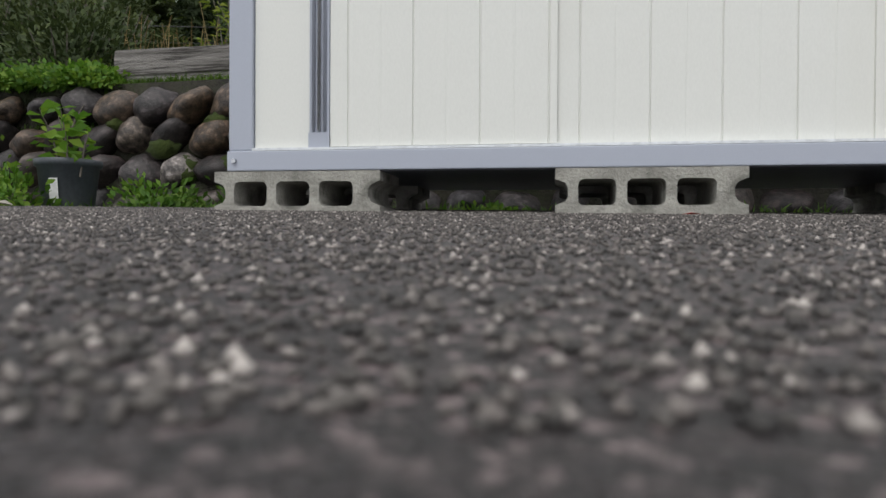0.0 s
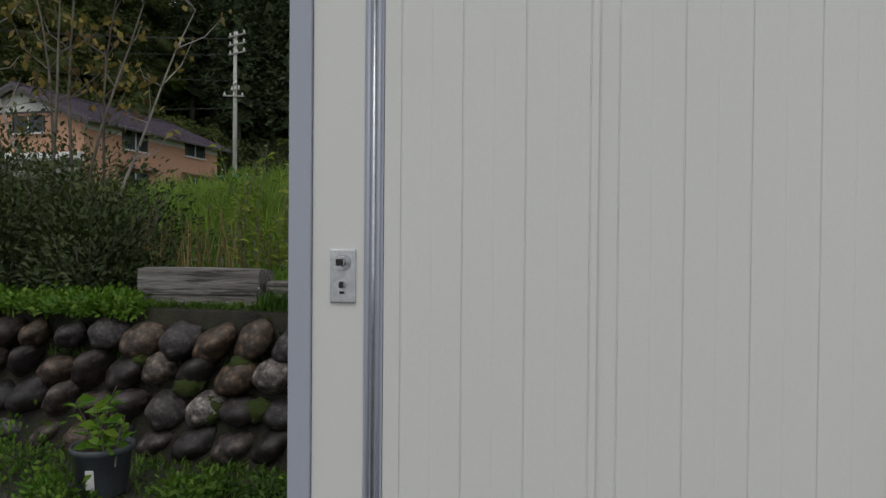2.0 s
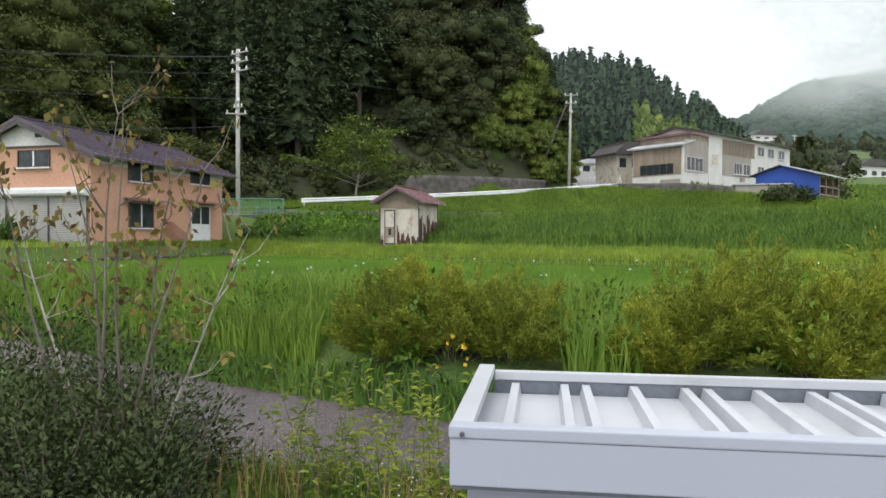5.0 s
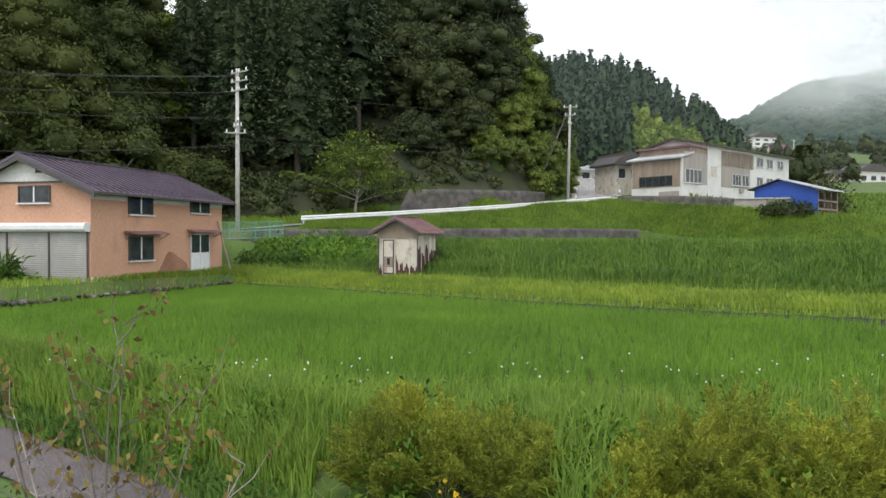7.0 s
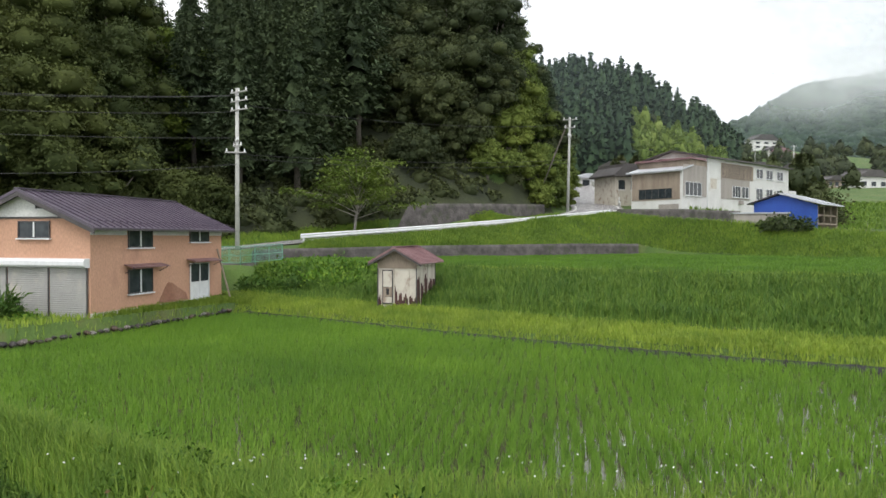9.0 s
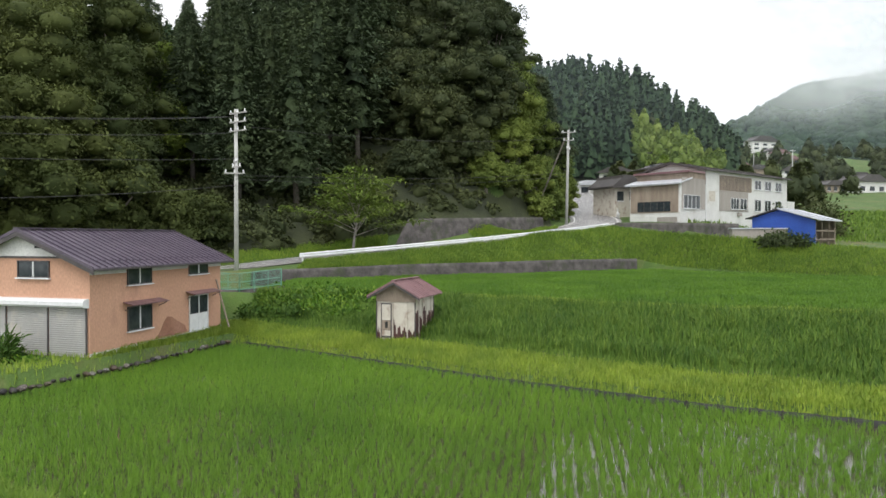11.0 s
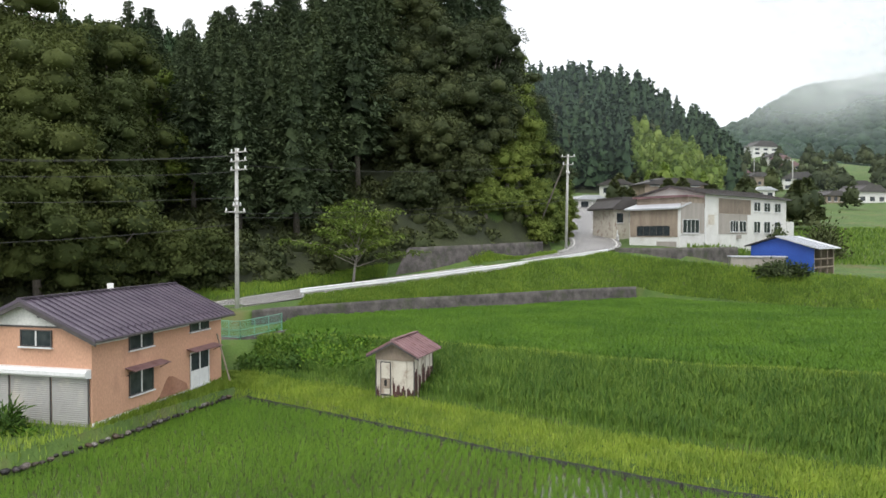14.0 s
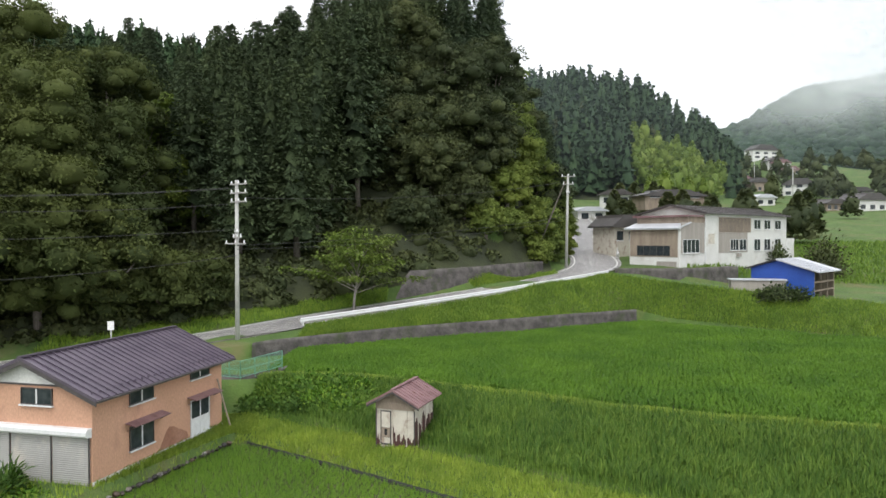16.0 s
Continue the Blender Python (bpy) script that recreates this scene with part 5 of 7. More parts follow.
# ------------------------------------------------------------------ white workshop building on its platform
def build_workshop():
    b = thing("workshop_building", pose(28.75, 84.7, 9.15, 0, 0, -50), "long two-storey white workshop with grey panels and low brown roof", "building")
    # local y runs along the long side (to the right and away); local x negative along the gable
    L, W, S, E, R = 29.0, 9.5, 5.9, 6.95, 8.1
    bm = bmesh.new()
    prism(bm, [(0, -0.6), (0, E), (-W / 2, R - 0.1), (-W, E), (-W, -0.6)], "y", S, L)
    part("wall", bm, M["plaster_white"], b, "white plastered wall with stains")
    seam_roof(b, "roof", (-W / 2, R), (0.55, E - 0.1), S - 0.6, L + 0.5, M["roof_grey"], 0.9, 0.05, 0.14)
    seam_roof(b, "roof", (-W / 2, R), (-W - 0.5, E - 0.1), S - 0.6, L + 0.5, M["roof_grey"], 0.9, 0.05, 0.14)
    part("barge_board", prism(bmesh.new(), [(0.56, E - 0.02), (-W / 2, R + 0.06), (-W - 0.5, E - 0.02), (-W - 0.5, E - 0.28), (-W / 2, R - 0.22), (0.56, E - 0.28)], "y", S - 0.66, S - 0.61), M["frame_dark"], b)
    # annex in front of the gable
    A = 7.2
    boxpart("annex_wall", (-A, 0.0, -0.6, -0.002, S - 0.003, 5.0), M["plaster_white"], b)
    boxpart("annex_upper_wall", (-A - 0.2, 1.9, 5.003, -0.003, S - 0.003, 6.3), M["wood"], b, "dark brown boarded upper wall")
    boxpart("annex_roof", (-A - 0.6, 1.5, 6.303, 0.25, S - 0.62, 6.55), M["roof_red"], b, "faded red-brown flat roof")
    part("awning", prism(bmesh.new(), [(-0.55, 4.75), (2.4, 5.55), (2.4, 5.68), (-0.55, 4.92)], "x", -A - 0.5, 0.2), M["roof_white"], b, "pale sloping awning")
    boxpart("board_panel", (-A + 0.1, -0.05, 1.3, -0.25, -0.004, 4.7), M["wood"], b, "grey-brown boarded panel")
    for k in range(5):
        x = -A + 1.2 + 0.95 * k
        w = boxpart("window", (x, -0.075, 1.45, x + 0.88, -0.052, 2.7), M["glass"], b)
        boxpart("window_frame", (x - 0.04, -0.09, 1.43, x + 0.02, -0.076, 2.72), M["frame_dark"], w)
    boxpart("low_panel", (-3.2, -0.03, -0.1, -0.4, -0.004, 0.75), M["grey_sheet"], b)
    boxpart("sheet_panel", (0.004, 0.25, 1.75, 0.04, S - 0.2, 5.6), M["grey_sheet"], b, "grey sheet cladding")
    sash(b, "window", 0.6, 4.4, 1.8, 3.5, "y", 0.041, 1, panes=4)
    boxpart("sheet_panel", (0.004, 9.3, 4.4, 0.05, 18.0, 6.4), M["wood"], b, "brown slatted upper panel")
    boxpart("sheet_panel", (0.004, 9.3, 1.7, 0.045, 17.0, 4.38), M["grey_sheet"], b, "grey sheet cladding")
    boxpart("sheet_panel", (0.004, 6.7, 2.9, 0.035, 8.2, 4.2), M["hut_cream"], b)
    for k in range(22):
        y = 9.5 + 0.38 * k
        boxpart("slat", (0.052, y, 4.45, 0.075, y + 0.06, 6.35), M["frame_dark"], b)
    sash(b, "window", 12.2, 14.4, 2.0, 3.5, "y", 0.046, 1, panes=3)
    sash(b, "window", 14.7, 16.6, 2.0, 3.5, "y", 0.046, 1, panes=2)
    for y in (18.9, 21.9, 25.2):
        sash(b, "window", y, y + 1.9, 1.9, 3.5, "y", 0.0, 1)
        sash(b, "window", y, y + 1.9, 4.9, 6.2, "y", 0.0, 1)
    boxpart("vent_box", (0.004, 14.0, 1.1, 0.35, 14.8, 1.6), M["grey_sheet"], b)
    boxpart("side_annex", (-4, L + 0.003, -0.6, 0.1, L + 2.4, 3.6), M["plaster_white"], b)
    bm = bmesh.new()
    tube(bm, [(0.08, 5.85, 0), (0.08, 5.85, 6.7)], 0.06, 6)
    part("downpipe", bm, M["frame_white"], b)


build_workshop()


def mound_wall(name, pts, h0, h1, thick, mat, label):
    """A rough stone face along a line; pts are (x, y)."""
    pts = np.array(pts, float)
    n, rows = len(pts), 6
    v, f = [], []
    for i, (x, y) in enumerate(pts):
        for k in range(rows + 1):
            t = k / rows
            r = 0.10 * noise.noise((x * 1.3, y * 1.3, t * 5))
            v.append((x - 0.02 + r * 0.4, y + 0.25 * t + r, h0[i] + (h1[i] - h0[i]) * t))
        v.append((x, y + thick, h1[i]))
    w = rows + 2
    for i in range(n - 1):
        for k in range(w - 1):
            a = i * w + k
            f.append((a, a + w, a + w + 1, a + 1))
    return tagged(from_arrays(name, v, f, mat), label, "stone wall", kind="structure")


def along(key, xs, dy=0.0):
    ys, zs = terrain_lines(np.asarray(xs, float))
    k = TERRACES.index(key)
    return ys[k] + dy, zs[k]


wx = np.linspace(-15, 20.8, 90)
wy, wz = along("upper_back", wx)
_, wt = along("wall2_head", wx)
mound_wall("paddy_wall", np.stack([wx, wy - 0.12], -1), wz - 0.3, wt + 0.08, 0.6, M["wall_stone"], "grey mortared stone wall between paddy and grass slope")
# wall under the road beside the pole
wx = np.linspace(-21, -9.5, 30)
wy, wz = along("road_near", wx, -0.5)
mound_wall("road_wall", np.stack([wx, wy], -1), wz - 1.9, wz + 0.02, 0.7, M["wall_stone"], "stone retaining wall carrying the road")
# stone face under the workshop
wx = np.linspace(20.5, 37.5, 40)
wb = np.interp(wx, [20.5, 27.8, 37.5], [83.0, 82.0, 88.2])
mound_wall("platform_wall", np.stack([wx, wb], -1), np.interp(wx, [20.5, 27, 37.5], [7.9, 7.2, 6.6]), np.full(40, 9.15), 2.0, M["wall_stone"], "dark rubble stone wall under the workshop platform")
# slope wall behind the road
wx = np.linspace(-5.2, 12.5, 50)
wb = np.interp(wx, [-5.2, 4, 9, 12.5], [72.2, 78.9, 83.4, 87.4])
mound_wall("slope_wall", np.stack([wx, wb], -1), np.interp(wx, [-5.2, 12.5], [6.0, 8.0]), np.interp(wx, [-5.2, -3.9, 12.5], [6.4, 9.3, 9.9]), 2.5, M["wall_stone"], "dark stone-faced slope behind the road")


# ------------------------------------------------------------------ blue shed and its neighbours
def build_blue_shed():
    s = thing("blue_shed", pose(34.0, 76.8, 6.65, 0, 0, -45), "farm shed clad in bright blue sheeting with white metal roof", "shed")
    W, D = 6.45, 6.8
    bm = bmesh.new()
    prism(bm, [(0, -0.6), (W, -0.6), (W, 2.55), (2.9, 3.75), (0, 2.9)], "y", 0, 0.12)
    part("front_wall", bm, M["blue_sheet"], s, "bright blue sheet front")
    boxpart("side_wall", (0.0, 0.123, -0.6, 0.1, D - 0.103, 2.9), M["blue_sheet"], s)
    boxpart("back_wall", (0.103, D - 0.1, -0.6, W, D, 2.6), M["wood"], s)
    for y in (0.125, 2.2, 4.4, D - 0.25):
        boxpart("post", (W - 0.14, y, -0.6, W, y + 0.14, 2.5), M["wood"], s)
    for z in (0.5, 1.4):
        boxpart("shelf_board", (W - 0.1, 0.2, z, W - 0.04, D - 0.2, z + 0.16), M["wood"], s)
    part("roof", prism(bmesh.new(), [(2.7, 3.92), (W + 0.6, 2.62), (W + 0.6, 2.52), (2.7, 3.80)], "y", -0.4, D + 0.4), M["roof_white"], s, "white metal roof")
    part("roof", prism(bmesh.new(), [(2.69, 3.92), (-0.6, 2.85), (-0.6, 2.75), (2.69, 3.80)], "y", -0.4, D + 0.4), M["frame_dark"], s)
    for k in range(12):
        y = -0.3 + 0.46 * k
        part("roof_seam", prism(bmesh.new(), [(2.7, 3.925), (W + 0.6, 2.625), (W + 0.6, 2.66), (2.7, 3.96)], "y", y, y + 0.05), M["roof_white"], s)
    t = thing("metal_store", pose(30.7, 74.2, 7.2, 0, 0, -14), "low grey sheet-metal store with pale roof beside the blue shed", "store")
    boxpart("body", (0, 0, -0.9, 5.4, 1.7, 1.1), M["grey_sheet"], t)
    boxpart("roof", (-0.15, -0.15, 1.103, 5.55, 1.85, 1.22), M["roof_white"], t)
    for k in range(9):
        boxpart("panel_rib", (0.1 + 0.64 * k, -0.03, -0.9, 0.15 + 0.64 * k, -0.002, 1.09), M["grey_sheet"], t)


build_blue_shed()


def small_house(name, m, w, d, e, r, wall, roof, label, cols=2):
    h = thing(name, m, label, "house", "village houses")
    part("wall", prism(bmesh.new(), [(-w / 2, -2), (w / 2, -2), (w / 2, e), (-w / 2, e)], "y", 0, d), wall, h)
    part("roof", prism(bmesh.new(), [(-w / 2 - 0.6, e), (-w / 2 + w * 0.22, e + (r - e) * 0.75), (-w / 4, r), (w / 4, r), (w / 2 - w * 0.22, e + (r - e) * 0.75), (w / 2 + 0.6, e), (w / 2 + 0.6, e - 0.2), (-w / 2 - 0.6, e - 0.2)], "y", -0.6, d + 0.6), roof, h)
    for k in range(cols):
        x = -w / 2 + w * (k + 0.25) / cols
        ww = w / cols * 0.5
        for z in ((0.7, 2.0),) + (((3.4, 4.6),) if e > 4.5 else ()):
            win = boxpart("window", (x, -0.06, z[0], x + ww, -0.004, z[1]), M["glass"], h)
            boxpart("window_frame", (x - 0.08, -0.09, z[0] - 0.12, x + ww + 0.08, -0.062, z[0]), M["frame_white"], win)
    return h


def village():
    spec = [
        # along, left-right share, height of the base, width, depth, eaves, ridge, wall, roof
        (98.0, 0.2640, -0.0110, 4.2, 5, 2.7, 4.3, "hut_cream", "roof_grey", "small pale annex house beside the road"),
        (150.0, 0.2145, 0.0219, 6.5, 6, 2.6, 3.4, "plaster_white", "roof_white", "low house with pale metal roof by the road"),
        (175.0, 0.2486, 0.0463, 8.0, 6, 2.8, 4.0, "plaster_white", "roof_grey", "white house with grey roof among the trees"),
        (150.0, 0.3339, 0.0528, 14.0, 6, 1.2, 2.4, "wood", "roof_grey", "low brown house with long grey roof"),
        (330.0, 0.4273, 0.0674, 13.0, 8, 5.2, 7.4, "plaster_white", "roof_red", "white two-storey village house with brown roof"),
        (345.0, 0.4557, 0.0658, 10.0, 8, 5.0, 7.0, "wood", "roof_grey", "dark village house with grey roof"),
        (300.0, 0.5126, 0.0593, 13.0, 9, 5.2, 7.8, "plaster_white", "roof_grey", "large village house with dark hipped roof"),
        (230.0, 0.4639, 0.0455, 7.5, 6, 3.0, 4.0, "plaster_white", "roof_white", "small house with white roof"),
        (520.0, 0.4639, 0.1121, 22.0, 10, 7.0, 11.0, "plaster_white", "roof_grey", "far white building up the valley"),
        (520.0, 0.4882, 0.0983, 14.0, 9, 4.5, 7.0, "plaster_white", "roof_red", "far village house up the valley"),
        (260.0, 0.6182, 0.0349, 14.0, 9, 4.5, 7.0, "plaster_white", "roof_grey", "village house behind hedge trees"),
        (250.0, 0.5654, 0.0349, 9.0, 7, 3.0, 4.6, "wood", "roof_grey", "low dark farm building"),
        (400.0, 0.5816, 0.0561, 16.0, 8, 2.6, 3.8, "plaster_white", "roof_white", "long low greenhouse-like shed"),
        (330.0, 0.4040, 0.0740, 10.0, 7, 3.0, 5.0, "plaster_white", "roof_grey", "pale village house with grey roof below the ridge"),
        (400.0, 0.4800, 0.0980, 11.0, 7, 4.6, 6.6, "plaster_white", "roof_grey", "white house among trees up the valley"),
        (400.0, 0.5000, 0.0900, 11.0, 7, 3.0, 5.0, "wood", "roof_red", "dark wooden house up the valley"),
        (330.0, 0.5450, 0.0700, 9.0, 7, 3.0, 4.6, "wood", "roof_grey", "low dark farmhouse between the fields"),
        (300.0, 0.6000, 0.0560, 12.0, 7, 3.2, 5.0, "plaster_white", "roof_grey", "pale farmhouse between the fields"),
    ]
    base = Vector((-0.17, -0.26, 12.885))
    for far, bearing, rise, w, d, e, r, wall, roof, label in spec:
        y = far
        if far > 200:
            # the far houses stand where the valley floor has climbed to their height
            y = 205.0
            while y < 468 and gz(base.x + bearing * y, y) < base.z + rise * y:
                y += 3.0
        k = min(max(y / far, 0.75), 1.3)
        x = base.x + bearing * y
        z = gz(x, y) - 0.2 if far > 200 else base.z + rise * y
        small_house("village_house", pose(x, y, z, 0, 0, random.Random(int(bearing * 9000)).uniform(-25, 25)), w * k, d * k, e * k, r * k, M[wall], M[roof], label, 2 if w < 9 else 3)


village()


# ------------------------------------------------------------------ road furniture, poles and wires
def build_guardrail():
    a, b = Vector((-12.5, 59.55, 0)), Vector((19.4, 82.2, 0))
    n = 9
    yaw = math.degrees(math.atan2(b.y - a.y, b.x - a.x))
    rail = thing("guardrail", pose(a.x, a.y, 0, 0, 0, yaw), "white steel guardrail along the road edge", "guardrail")
    length = (b - a).length
    zs = lambda t: 5.25 + (8.28 - 5.25) * t + 0.15 * math.sin(math.pi * t) * -1
    prof = [(-0.05, 0.36), (-0.09, 0.42), (-0.09, 0.48), (-0.03, 0.53), (-0.03, 0.58), (-0.09, 0.63), (-0.09, 0.69), (-0.05, 0.75), (-0.03, 0.75), (-0.06, 0.66), (0.0, 0.57), (0.0, 0.52), (-0.06, 0.45), (-0.03, 0.36)]
    bm = bmesh.new()
    rings = []
    m = 36
    for i in range(m + 1):
        t = i / m
        rings.append([bm.verts.new((length * t, py, zs(t) + pz)) for py, pz in prof])
    for r0, r1 in zip(rings, rings[1:]):
        for k in range(len(prof)):
            bm.faces.new((r0[k], r1[k], r1[(k + 1) % len(prof)], r0[(k + 1) % len(prof)]))
    bm.faces.new(rings[0])
    bm.faces.new(rings[-1][::-1])
    bmesh.ops.recalc_face_normals(bm, faces=bm.faces[:])
    part("beam", bm, M["rail_white"], rail, "white corrugated steel beam")
    for k in range(n + 1):
        t = min(max(k / n, 0.008), 0.992)
        bm = bmesh.new()
        tube(bm, [(length * t, 0.07, zs(t) - 0.35), (length * t, 0.07, zs(t) + 0.70)], 0.07, 10)
        part("post", bm, M["rail_white"], rail)
    # second short rail at the inside of the bend above
    c = ROAD_C[(ROAD_C[:, 1] > 96) & (ROAD_C[:, 1] < 128)]
    t = np.gradient(c[:, :2], axis=0)
    t /= np.linalg.norm(t, axis=1)[:, None]
    e = c[:, :2] + np.stack([t[:, 1], -t[:, 0]], -1) * 3.5
    rail2 = thing("guardrail", None, "white guardrail on the upper bend", "guardrail")
    bm = bmesh.new()
    for h in (0.45, 0.62):
        tube(bm, [(x, y, z + h) for (x, y), z in zip(e, c[:, 2])], 0.09, 6)
    part("beam", bm, M["rail_white"], rail2)
    for k in range(0, len(e), 4):
        bm = bmesh.new()
        tube(bm, [(*e[k], c[k, 2] - 0.3), (*e[k], c[k, 2] + 0.7)], 0.07, 8)
        part("post", bm, M["rail_white"], rail2)


build_guardrail()


def build_pole(name, x, y, z0, z1, label, arms, lean=0.0, r=0.19):
    p = thing(name, pose(x, y, z0, 0, lean, 0), label, "utility pole", "utility poles")
    H = z1 - z0
    bm = bmesh.new()
    tube(bm, [(0, 0, -1.0), (0, 0, H * 0.5), (0, 0, H)], [r, r * 0.85, r * 0.68], 12)
    part("shaft", bm, M["pole"], p, smooth=True)
    for h, w0, w1, yaw in arms:
        arm = part("crossarm", box(bmesh.new(), w0, -0.05, -0.05, w1, 0.05, 0.05), M["shutter"], p)
        arm.matrix_basis = pose(0, -0.17, H - h, 0, 0, yaw)
        for k in range(3):
            bm = bmesh.new()
            xx = w0 + (w1 - w0) * (0.08 + 0.42 * k)
            for j in range(3):
                bmesh.ops.create_cone(bm, cap_ends=True, segments=10, radius1=0.085 - 0.015 * j, radius2=0.05, depth=0.08, matrix=Matrix.Translation((xx, 0, 0.09 + 0.08 * j)))
            ins = part("insulator", bm, M["frame_white"], arm)
    return p


build_pole("utility_pole", -16.72, 55.6, 3.9, 17.55, "tall grey concrete utility pole with crossarms and insulators",
           [(0.35, -0.7, 1.3, -35), (1.05, -0.7, 1.3, -35), (1.75, -0.7, 1.3, -35), (4.2, -0.35, 0.55, -60), (4.6, -0.35, 0.55, -30), (5.1, -0.9, 0.75, 5)])
build_pole("utility_pole", 15.6, 88.6, 10.0, 21.0, "grey concrete utility pole with transformer at the bend",
           [(0.3, -0.9, 0.9, -20), (1.3, -0.7, 0.7, -20), (2.4, -0.6, 0.6, 60)], 1.0)
brace = thing("pole_brace", pose(11.9, 90.5, 10.5), "slanting brace pole propping the utility pole", "brace pole")
bm = bmesh.new()
tube(bm, [(-0.3, 0, -0.6), (3.55, -1.8, 9.6)], [0.11, 0.08], 8)
part("shaft", bm, M["bark"], brace)
build_pole("utility_pole", 108, 215, 24.0, 34.5, "far utility pole beside the village", [(0.4, -0.9, 0.9, 10)])
build_pole("utility_pole", 245, 400, 36.0, 54.0, "far utility pole beside the village", [(0.4, -0.9, 0.9, 10)])
build_pole("utility_pole", 152, 340, 34.0, 50.0, "far utility pole beside the village", [(0.4, -0.9, 0.9, 10)])


def wire(a, b, sag, n=14, r=0.022):
    a, b = Vector(a), Vector(b)
    pts = [a.lerp(b, k / n) - Vector((0, 0, sag * 4 * (k / n) * (1 - k / n))) for k in range(n + 1)]
    bm = bmesh.new()
    tube(bm, pts, r, 4)
    return tagged(part("wire", bm, M["wire"]), "thin black overhead wire between utility poles", "wire", "overhead wires")


for a, b, s in (((-16.7, 55.4, 12.0), (15.6, 88.4, 15.2), 0.7), ((-16.7, 55.4, 12.3), (15.6, 88.4, 15.6), 0.5), ((-16.7, 55.4, 11.5), (-48, 38, 10.2), 0.9), ((-16.7, 55.4, 13.6), (-48, 40, 13.0), 0.5),
                ((-17.2, 55.2, 16.9), (-50, 44, 16.5), 0.7), ((-16.3, 55.2, 16.9), (-50, 45, 16.4), 0.7), ((-15.9, 55.0, 16.1), (15.2, 88.2, 20.0), 0.8), ((-17.2, 55.2, 15.6), (-50, 44, 15.4), 0.7)):
    wire(a, b, s)


def bend_wall():
    """Pale concrete parapet on the outer edge of the road past the bend."""
    c = ROAD_C[(ROAD_C[:, 1] > 97) & (ROAD_C[:, 1] < 150)]
    t = np.gradient(c[:, :2], axis=0)
    t /= np.linalg.norm(t, axis=1)[:, None]
    out = np.stack([t[:, 1], -t[:, 0]], -1)
    wall = thing("road_parapet", None, "pale concrete parapet with rail beside the road", "parapet")
    n = len(c)
    ring = [np.column_stack([c[:, :2] + out * o, c[:, 2] + z]) for o, z in ((3.35, -0.6), (3.35, 0.85), (3.65, 0.85), (3.65, -0.6))]
    i = np.arange(n - 1)
    f = np.concatenate([np.stack([i + a * n, i + 1 + a * n, i + 1 + b * n, i + b * n], -1) for a, b in ((0, 1), (1, 2), (2, 3))] + [np.array([[0, n, 2 * n, 3 * n], [n - 1, 4 * n - 1, 3 * n - 1, 2 * n - 1]])])
    from_arrays("wall", np.vstack(ring), f, M["pole"], wall)
    for z in (1.0, 1.2):
        bm = bmesh.new()
        tube(bm, [(p[0] + o[0] * 3.5, p[1] + o[1] * 3.5, p[2] + z) for p, o in zip(c, out)], 0.05, 6)
        part("rail", bm, M["rail_white"], wall, "white pipe rail")
    for p, o in zip(c[::4], out[::4]):
        boxpart("post", (p[0] + o[0] * 3.5 - 0.05, p[1] + o[1] * 3.5 - 0.05, p[2] + 0.853, p[0] + o[0] * 3.5 + 0.05, p[1] + o[1] * 3.5 + 0.05, p[2] + 1.25), M["rail_white"], wall)


bend_wall()


def build_fence():
    pts = [Vector((-14.6, 44.2, 4.0)), Vector((-13.0, 43.6, 4.0)), Vector((-11.1, 46.8, 4.15))]
    f = thing("mesh_fence", None, "low green wire-mesh fence at the corner of the bank", "fence")
    for a, b in zip(pts, pts[1:]):
        n = 2 if (b - a).length < 2.5 else 3
        for k in range(n + 1):
            p = a.lerp(b, k / n)
            bm = bmesh.new()
            tube(bm, [p - Vector((0, 0, 0.3)), p + Vector((0, 0, 1.12))], 0.03, 6)
            part("post", bm, M["fence_green"], f)
        for h in (0.08, 0.55, 1.1):
            bm = bmesh.new()
            tube(bm, [a + Vector((0, 0, h)), b + Vector((0, 0, h))], 0.022, 5)
            part("rail", bm, M["fence_green"], f)
        bm = bmesh.new()
        m = int((b - a).length / 0.09)
        for k in range(m):
            p = a.lerp(b, k / m)
            tube(bm, [p + Vector((0, 0, 0.05)), p + Vector((0, 0, 1.1))], 0.008, 3, False)
        for k in range(10):
            h = 0.1 + 0.1 * k
            tube(bm, [a + Vector((0, 0, h)), b + Vector((0, 0, h))], 0.006, 3, False)
        part("mesh_panel", bm, M["fence_green"], f, "green wire mesh")


build_fence()
wx = np.linspace(-16.0, -10.9, 16)
mound_wall("corner_wall", np.stack([wx, np.interp(wx, [-16, -13, -10.9], [43.6, 43.4, 46.6])], -1), np.full(16, 2.3), np.full(16, 4.05), 1.2, M["wall_stone"], "concrete retaining wall below the fence")

sign = thing("road_sign", pose(-22.4, 46.2, 5.0), "small blank white sign board on a thin post", "sign")
bm = bmesh.new()
tube(bm, [(0, 0, -2.0), (0, 0, 2.1)], 0.035, 8)
part("post", bm, M["frame_white"], sign)
boxpart("board", (-0.22, -0.05, 1.75, 0.22, -0.036, 2.35), M["white_label"], sign, bevel=0.01)


# ------------------------------------------------------------------ far hills
def hill_object(name, xs, ys, height, mat, label):
    gx, gy = np.meshgrid(xs, ys)
    z = height(gx, gy)
    v = np.stack([gx, gy, z], -1).reshape(-1, 3)
    n, m = gx.shape
    i = np.arange((n - 1) * m).reshape(n - 1, m)[:, :-1].ravel()
    return tagged(from_arrays(name, v, np.stack([i, i + 1, i + m + 1, i + m], -1), mat, smooth=True), label, "hill", kind="structure")


